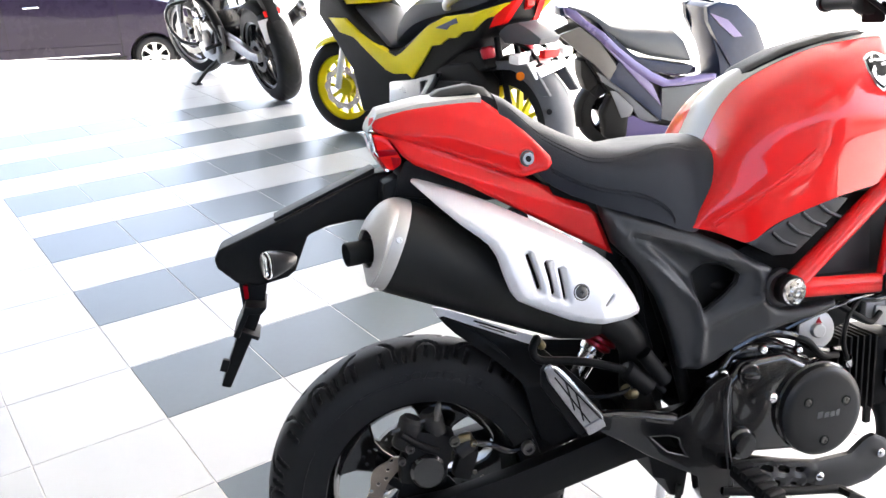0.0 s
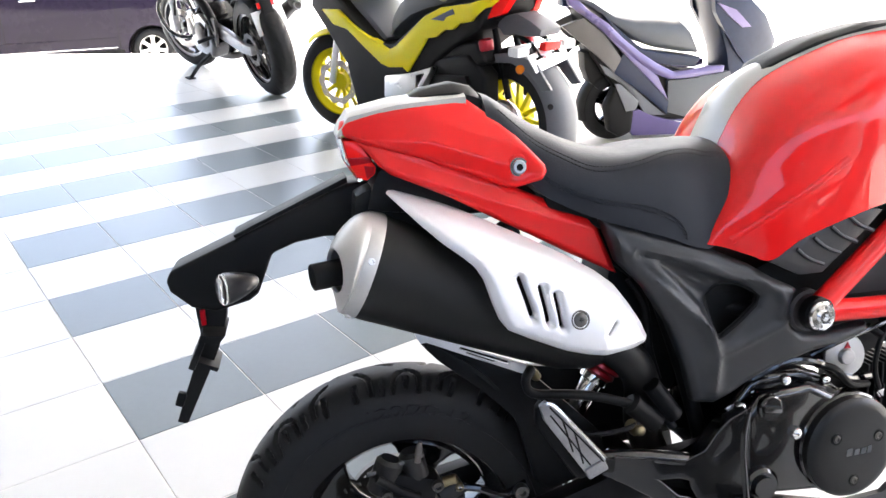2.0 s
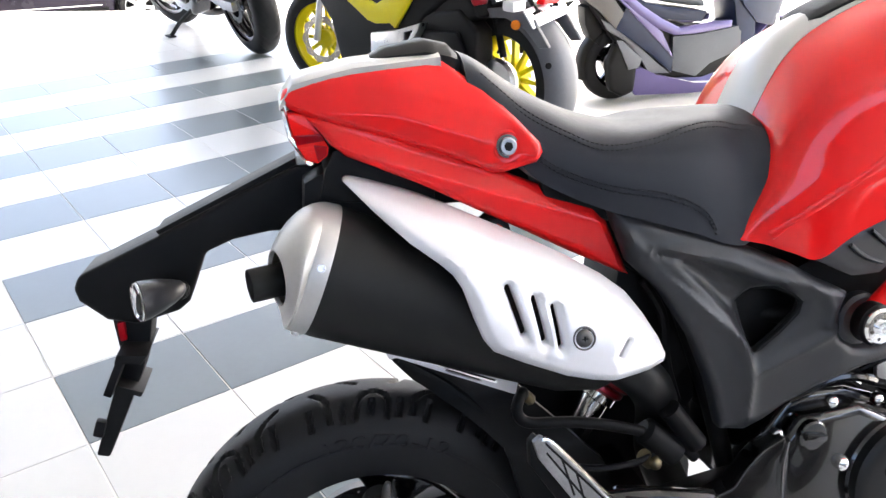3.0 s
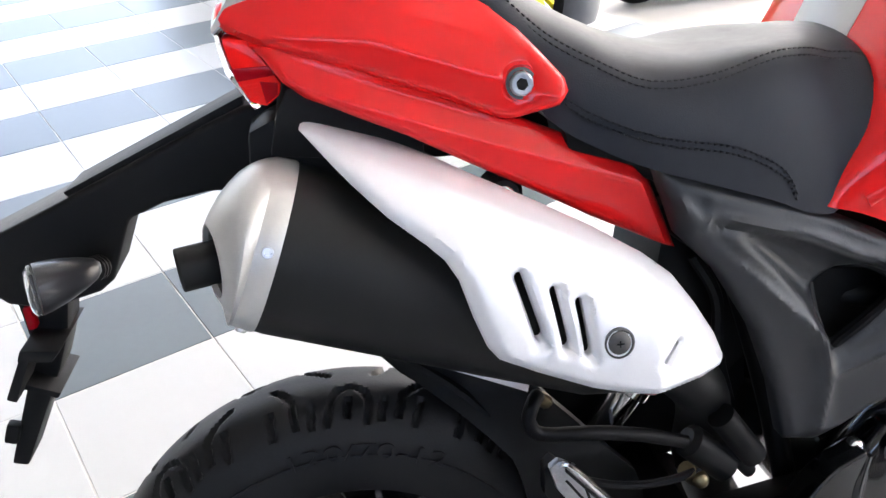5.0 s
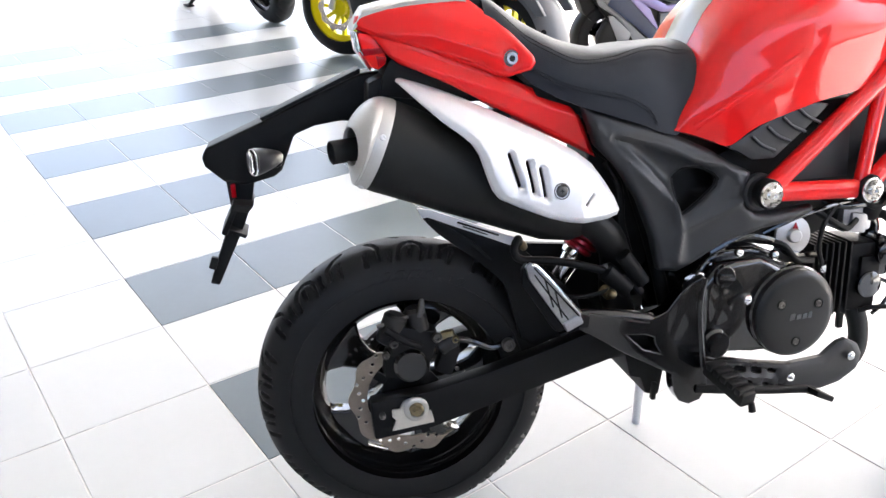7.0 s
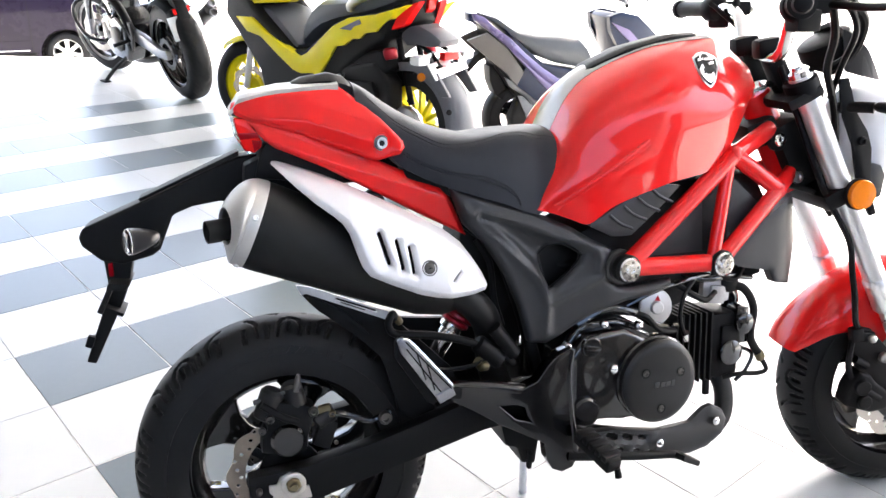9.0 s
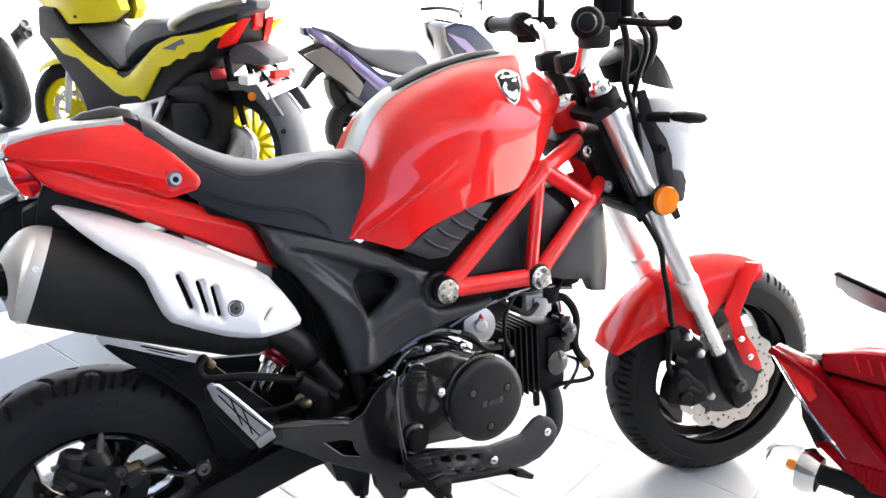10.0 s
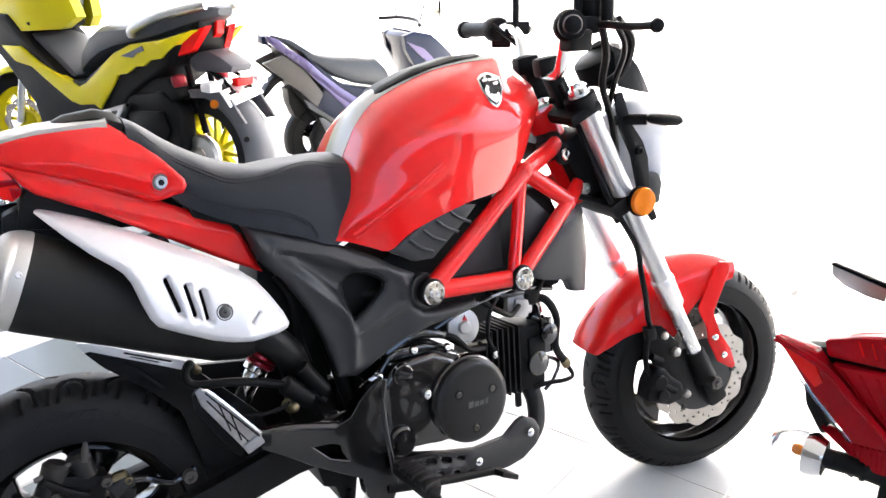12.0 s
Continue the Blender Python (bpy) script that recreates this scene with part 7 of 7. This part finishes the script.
part("seat_base", plate([(-0.05, 0.955), (0.13, 0.80), (0.271, 0.69), (0.409, 0.655), (0.74, 0.60), (0.70, 0.53), (0.40, 0.57), (0.20, 0.66)], -0.152, 0.152, 0.01), TEAL, ps)
part("tail_lamp", plate_yz([(-0.07, 1.00), (0.07, 1.00), (0.05, 1.06), (-0.05, 1.06)], -0.31, -0.24, 0.01), TEAL, ps)
part("inner_shield", plate([(0.78, 1.02), (0.84, 1.05), (1.0, 1.02), (1.10, 0.66), (1.14, 0.28), (1.02, 0.24), (0.94, 0.62)], -0.16, 0.16, 0.02), TEAL, ps, "dark teal inner leg shield")
pair("front_fairing", shell([(0.78, 1.030), (0.88, 1.060), (1.03, 1.030), (1.25, 0.870), (1.40, 0.660), (1.30, 0.450), (1.12, 0.500), (1.0, 0.620), (0.90, 0.760), (0.80, 0.920)], lambda x, z: -0.20 + 0.14 * max(0, (x - 0.95) / 0.45) ** 1.6, 0.04, cuts=3, edge=0.012), TEAL, ps, "dark teal pearl front fairing")
pair("fairing_strip", shell([(0.80, 0.985), (0.95, 0.930), (1.10, 0.800), (1.02, 0.800), (0.90, 0.890)], lambda x, z: -0.212 + 0.14 * max(0, (x - 0.95) / 0.45) ** 1.6, 0.02, cuts=2), PURPLE, ps, "purple pearl strip on the fairing")
part("screen", plate_yz([(-0.12, 1.12), (0.12, 1.12), (0.09, 1.42), (-0.09, 1.42)], 1.16, 1.165, 0.002), CLEAR, ps, "clear windscreen")
part("bar", tube([(0.84, -0.34, 1.12), (0.92, -0.14, 1.14), (0.92, 0.14, 1.14), (0.84, 0.34, 1.12)], 0.015, 10), BLACK, ps)
for s in (-1, 1):
    part("mirror", join(tube([(0.92, s * 0.2, 1.14), (0.94, s * 0.25, 1.30)], 0.007, 8), box((0.94, s * 0.28, 1.34), (0.02, 0.12, 0.07), (0, 0, 0), 0.02)), BLACK, ps)
    part("fork", tube([(1.42, s * 0.08, 0.26), (1.28, s * 0.08, 0.62)], 0.018, 10), ALU, ps)
part("engine_case", plate([(0.02, 0.35), (0.40, 0.39), (0.44, 0.23), (0.10, 0.19)], 0.08, 0.17, 0.02), CASE, ps)
part("exhaust", join(plate([(0.04, 0.44), (0.12, 0.40), (0.20, 0.28), (0.19, 0.10), (0.10, 0.07), (0.01, 0.12), (-0.02, 0.30)], -0.235, -0.14, 0.03, seg=3), tube([(0.12, -0.17, 0.14), (0.36, -0.12, 0.16), (0.60, -0.05, 0.18)], 0.022, 12)), BLACK, ps, "black exhaust silencer")
part("mud_flap", plate([(-0.14, 0.67), (-0.04, 0.69), (0.01, 0.46), (-0.02, 0.40), (-0.09, 0.46), (-0.13, 0.56)], -0.07, 0.07, 0.01), BLACK, ps)
part("brake_drum", lathe([(0.10, 0), (0.10, 0.03), (0.07, 0.045), (0, 0.045)], (0.13, -0.035, 0.262), (0, -1, 0), 28), DARKSTEEL, ps, "dull metal wheel hub")
part("exhaust_guard", plate([(0.030, 0.470), (0.075, 0.465), (0.225, 0.330), (0.205, 0.270), (0.130, 0.262)], -0.248, -0.238, 0.004), MIDGREY, ps, "grey exhaust heat guard")
part("mud_guard", arc_guard((0.13, 0, 0.262), 0.285, 80, 200, 0.08), BLACK, ps)
part("front_guard", arc_guard((1.42, 0, 0.262), 0.285, 30, 150, 0.08), PURPLE, ps)
part("stand", tube([(0.40, 0.12, 0.22), (0.44, 0.20, 0.012)], 0.012, 8), BLACK, ps)
part("shock", tube([(0.12, -0.10, 0.30), (0.06, -0.10, 0.66)], 0.022, 12), BLACK, ps)
part("plate_bracket", plate([(-0.12, 0.84), (-0.26, 0.74), (-0.34, 0.62), (-0.31, 0.61), (-0.22, 0.70), (-0.08, 0.78)], -0.05, 0.05, 0.008), BLACK, ps)

# red-lamped scooter close by, its tail in view
rt = thing("scooter", pose(0.580, -0.891, 0, 0, 0, 16.2), "black scooter with a large red wedge-shaped tail lamp", "scooter")
BODY = pose(0, 0, 0, 0, 0, -32)
rlamp = part("lamp_housing", plate_yz([(0.130, 0.752), (0.09, 0.764), (0.03, 0.780), (-0.03, 0.780), (-0.09, 0.764), (-0.130, 0.752), (-0.095, 0.70), (-0.05, 0.662), (0.05, 0.662), (0.095, 0.70)], 0.014, 0.034, 0.008), BLACK, rt, "black lamp housing")
for s in (1, -1):
    def flip(pts):
        return [(s * y, z) for y, z in pts]
    part("lamp_lens", plate_yz(flip([(0.139, 0.765), (0.104, 0.760), (0.094, 0.750), (0.028, 0.698), (0.026, 0.692), (0.060, 0.687), (0.100, 0.722)]), -0.006, 0.012, 0.003), DEEPRED, rlamp, "deep red outer lens")
    part("lamp_side", plate_yz(flip([(0.134, 0.760), (0.102, 0.752), (0.092, 0.736), (0.098, 0.728)]), -0.008, 0.0, 0.002), REDLENS, rlamp, "bright orange-red side lens")
    part("lamp_ridge", tube([(-0.007, s * 0.138, 0.764), (-0.009, s * 0.096, 0.752), (-0.009, s * 0.060, 0.725), (-0.006, s * 0.028, 0.698)], 0.0035, 8), DEEPRED, rlamp)
    part("lamp_edge", tube([(-0.004, s * 0.139, 0.763), (-0.004, s * 0.102, 0.722), (-0.004, s * 0.062, 0.688)], 0.0022, 8), CLEAR, rlamp, "clear lens edge")
    part("upper_lens", plate_yz(flip([(0.100, 0.772), (0.070, 0.784), (0.010, 0.800), (0.010, 0.765), (0.095, 0.757)]), 0.0, 0.02, 0.004), DEEPRED, rlamp, "deep red upper lens")
    for k in range(6):
        part("lens_rib", tube([(-0.001, s * (0.072 - 0.010 * k), 0.780 + 0.0015 * k), (-0.001, s * (0.066 - 0.010 * k), 0.768 + 0.001 * k)], 0.0007, 6), REDLENS, rlamp)
    part("centre_lens", plate_yz(flip([(0.090, 0.752), (0.010, 0.762), (0.010, 0.700), (0.026, 0.700)]), -0.002, 0.012, 0.003), DEEPRED, rlamp, "deep red centre lens")
    part("lower_lens", plate_yz(flip([(0.090, 0.690), (0.062, 0.684), (0.014, 0.692), (0.012, 0.668), (0.046, 0.664)]), -0.003, 0.014, 0.003), DEEPRED, rlamp, "deep red lower lens")
    for k in range(9):
        part("lens_rib", tube([(-0.0035, s * (0.066 - 0.005 * k), 0.688 + 0.0006 * k), (-0.0035, s * (0.058 - 0.004 * k), 0.670 - 0.0002 * k)], 0.0008, 6), DEEPRED, rlamp)
    for k in range(5):
        part("lens_rib", tube([(-0.0025, s * (0.080 - 0.014 * k), 0.750 + 0.0012 * k), (-0.0025, s * (0.040 - 0.006 * k), 0.706 + 0.001 * k)], 0.0009, 6), DEEPRED, rlamp)
    part("side_trim", plate_yz(flip([(0.112, 0.728), (0.098, 0.712), (0.082, 0.684), (0.089, 0.680), (0.106, 0.704)]), 0.004, 0.03, 0.002), BLACK, rlamp)
    sig = part("turn_signal", join(tube([(0.02, s * 0.020, 0.652), (0.0, s * 0.052, 0.664), (-0.008, s * 0.078, 0.666)], 0.0095, 12), *[lathe([(0.0115, h), (0.0115, h + 0.004)], (0.004, s * 0.046, 0.662), (-0.2, s, 0.15), 14) for h in (0, 0.009)]), BLACK, rt, "clear turn signal on a black stalk")
    part("signal_shell", moved(lathe([(0, 0), (0.016, 0.003), (0.020, 0.014), (0.019, 0.020)], (0, 0, 0), (0, s, 0), 24), pose(-0.010, s * 0.074, 0.666) @ Matrix.Diagonal((0.9, 1, 1.05, 1))), CHROME, sig, "chrome reflector shell")
    part("signal_glass", moved(lathe([(0.019, 0.0), (0.0185, 0.012), (0.014, 0.026), (0.006, 0.033), (0, 0.034)], (0, 0, 0), (0, s, 0), 24), pose(-0.010, s * 0.092, 0.666) @ Matrix.Diagonal((0.9, 1, 1.05, 1))), CLEAR, sig, "clear lens")
    part("signal_bulb", moved(lathe([(0.003, 0), (0.0042, 0.006), (0.003, 0.010), (0, 0.011)], (0, 0, 0), (0, s, 0), 14), pose(-0.010, s * 0.094, 0.666)), ORANGE, sig, "orange bulb")
    # bright metal piece puts in the highlight below the black rail
    part("rail_glint", plate_yz(flip([(0.132, 0.805), (0.130, 0.795), (0.118, 0.787), (0.096, 0.782), (0.080, 0.781), (0.080, 0.794)]), 0.100, 0.104, 0.0015), ALU, rt, "bright piece standing in for the highlight under the grab rail")
    part("rail_blade", plate_yz(flip([(0.134, 0.805), (0.130, 0.808), (0.090, 0.801), (0.0, 0.784), (0.0, 0.778), (0.078, 0.794)]), 0.099, 0.105, 0.0015), BLACK, rt, "thin black grab rail")
    part("rail_root", plate_yz(flip([(0.082, 0.794), (0.070, 0.772), (0.050, 0.760), (0.0, 0.752), (0.0, 0.780)]), 0.0995, 0.1045, 0.0015), GLOSSBLACK, rt)
part("tail_top", plate_yz([(0.050, 0.797), (0.046, 0.790), (0.0, 0.768), (-0.046, 0.790), (-0.050, 0.797), (0.0, 0.806)], -0.006, 0.05, 0.003), BLACK, rt)
part("body", plate([(0.06, 0.64), (0.06, 0.68), (0.40, 0.64), (0.70, 0.58), (0.80, 0.34), (0.55, 0.28), (0.30, 0.42)], -0.13, 0.05, 0.03, seg=3), GLOSSBLACK, rt, "gloss black scooter body", loc=BODY)
part("under_tail", plate([(0.0, 0.665), (0.10, 0.67), (0.24, 0.50), (0.10, 0.48), (0.0, 0.62)], -0.035, 0.035, 0.008), BLACK, rt)
simple_wheel(rt, "rear_wheel", (0.26, -0.16, 0.262), 0.26, 0.17, 0.06, GLOSSBLACK, 5, -32, label="black scooter wheel", spoke_w=0.018)
simple_wheel(rt, "front_wheel", (1.34, -0.84, 0.262), 0.26, 0.17, 0.06, GLOSSBLACK, 5, -32, label="black scooter wheel", spoke_w=0.018)
part("front", plate([(0.80, 0.28), (1.22, 0.26), (1.50, 0.62), (1.40, 1.0), (1.26, 1.02), (1.18, 0.50), (0.80, 0.40)], -0.16, 0.16, 0.03), GLOSSBLACK, rt, loc=BODY)
part("seat", plate([(0.52, 0.60), (0.60, 0.66), (0.72, 0.67), (0.92, 0.66), (0.90, 0.56), (0.70, 0.56)], -0.13, 0.05, 0.03, seg=3), VINYL, rt, loc=BODY)
for s in (-1, 1):
    part("swing", tube([(0.30, s * 0.09, 0.262), (0.66, s * 0.09, 0.33)], 0.022, 10), BLACK, rt, loc=BODY)
    part("fork", tube([(1.58, s * 0.085, 0.262), (1.42, s * 0.085, 0.70)], 0.02, 10), BLACK, rt, loc=BODY)

# dark purple hatchback on the street
CW = Vector((-1.27, 11.32, -0.975))
car = thing("car", pose(CW.x, CW.y, CW.z), "dark aubergine hatchback parked on the street", "car")
arch = [(0.33 * math.cos(radians(a)), 0.27 + 0.33 * math.sin(radians(a))) for a in range(190, -11, -20)]
arch2 = [(x - 2.40, z) for x, z in arch]
lower = [(-3.10, 0.24), (-3.12, 0.60), (-3.05, 1.08), (-2.0, 1.12), (-0.10, 1.08), (0.45, 0.94), (0.66, 0.70), (0.68, 0.26)] + [(0.34, 0.22)] + [(x, z) for x, z in reversed(arch)] + [(-0.36, 0.20), (-2.04, 0.20)] + [(x, z) for x, z in reversed(arch2)] + [(-2.76, 0.22)]
part("body", plate(lower, 0.0, 1.55, 0.03, seg=3), CARPAINT, car, "dark aubergine painted body")
part("cabin", plate([(-3.0, 1.08), (-2.8, 1.54), (-2.4, 1.64), (-1.2, 1.64), (-0.75, 1.52), (-0.10, 1.08)], 0.10, 1.45, 0.05, seg=3), CARPAINT, car)
for a, b in ((-2.72, -1.88), (-1.82, -0.55)):
    part("window", plate([(a, 1.14), (a + 0.10, 1.50), (b - 0.22, 1.50), (b, 1.14)], 0.085, 0.105, 0.005), GLASS, car, "dark car window")
for x in (-0.42, -1.85):
    part("door_seam", box((x, 0.0, 0.66), (0.010, 0.004, 0.82), (0, 0, 0), 0), BLACK, car)
for x in (-1.58, -2.62):
    part("door_handle", tube([(x, -0.01, 0.995), (x + 0.03, -0.04, 1.0), (x + 0.17, -0.04, 1.0), (x + 0.20, -0.01, 0.995)], 0.014, 10), CHROME, car, "chrome door handle")
part("sill_trim", box((-1.15, -0.004, 0.335), (1.38, 0.02, 0.014), (0, 0, 0), 0.004), CHROME, car, "bright sill strip")
part("rub_strip", box((-1.20, -0.006, 0.46), (1.5, 0.012, 0.012), (0, 0, 0), 0.003), CARPAINT, car)
part("sill", plate([(-0.40, 0.20), (-0.38, 0.30), (-2.02, 0.30), (-2.0, 0.20)], -0.012, 0.05, 0.008), BLACK, car)
for x, y in ((0, 0.10), (-2.40, 0.10), (0, 1.45), (-2.40, 1.45)):
    w = part("wheel", moved(rim_mesh(0.185, 0.085, 0.165, 40), Matrix.Translation((x, y, 0.28))), ALU, car, "silver alloy wheel")
    for k in range(7):
        part("spoke", moved(spoke_mesh(0.03, 0.172, 0.026, 0.020, 0.012, 0.010, 360 / 7 * k), Matrix.Translation((x, y - 0.055 if y < 1 else y + 0.055, 0.28))), ALU, w)
    part("tyre", moved(tyre_mesh(0.28, 0.184, 0.09, 120, 40, 0.004), Matrix.Translation((x, y, 0.28))), RUBBER, w)
    part("hub_cap", disc_at((x, y - 0.055 if y < 1 else y + 0.055, 0.28), 0.045, 0.02, (0, -1 if y < 1 else 1, 0)), ALU, w)
for x in (0, -2.40):
    part("arch_liner", moved(lathe([(0, 0.20), (0.325, 0.201), (0.325, 0.30), (0, 0.30)], (x, 0, 0.27), (0, 1, 0), 28), Matrix()), BLACK, car)


# floor tiles: the nearest as single pieces, the rest as one mesh
def tile_bm(s=TILE - 0.0028, h=0.009):
    bm = bmesh.new()
    bmesh.ops.create_cube(bm, size=1)
    bmesh.ops.scale(bm, vec=(s, s, h), verts=bm.verts[:])
    bmesh.ops.translate(bm, vec=(0, 0, -h / 2), verts=bm.verts[:])
    top = [e for e in bm.edges if all(v.co.z > -0.001 for v in e.verts)]
    bmesh.ops.bevel(bm, geom=top, offset=0.0012, segments=1, affect="EDGES")
    return bm


def inside(p):
    ok = True
    for (ax, ay), (bx, by) in zip(CORNERS, CORNERS[1:] + CORNERS[:1]):
        ok &= (bx - ax) * (p.y - ay) - (by - ay) * (p.x - ax) <= -0.1
    return ok


def is_dark(u, v):
    return u >= 0 and -2 <= v <= 10 and v % 2 == 0


tile_meshes = []
for nm, mt in (("white_tile", TILEWHITE), ("dark_tile", TILEDARK)):
    me = bpy.data.meshes.new(nm)
    b = tile_bm()
    b.to_mesh(me)
    b.free()
    me.materials.append(mt)
    tile_meshes.append(me)
spin = Matrix.Rotation(ANG - math.pi / 2, 4, "Z")
far = {0: [], 1: []}
rng = random.Random(4)
spots = [(u, v) for u in range(-24, 30) for v in range(-26, 26) if inside(lattice(u + 0.5, v + 0.5))]
spots.sort(key=lambda q: (lattice(q[0] + 0.5, q[1] + 0.5) - Vector((0.2, 1.2, 0))).length)
for i, (u, v) in enumerate(spots):
    dark = int(is_dark(u, v))
    p = lattice(u + 0.5, v + 0.5, rng.uniform(-0.0004, 0.0))
    if i < 300:
        ob = new("dark_tile" if dark else "white_tile", tile_meshes[dark])
        ob.parent = floor
        ob.matrix_basis = Matrix.Translation(p) @ spin
    else:
        far[dark].append(p)
for dark, pts in far.items():
    base = tile_meshes[dark]
    vs, fs = [], []
    for p in pts:
        o = len(vs)
        vs += [tuple(Matrix.Translation(p) @ spin @ q.co) for q in base.vertices]
        fs += [tuple(o + k for k in f.vertices) for f in base.polygons]
    me = bpy.data.meshes.new("far_tiles")
    me.from_pydata(vs, [], fs)
    me.materials.append(base.materials[0])
    ob = new("far_dark_tiles" if dark else "far_white_tiles", me)
    ob.parent = floor
    tagged(ob, kind="stuff")
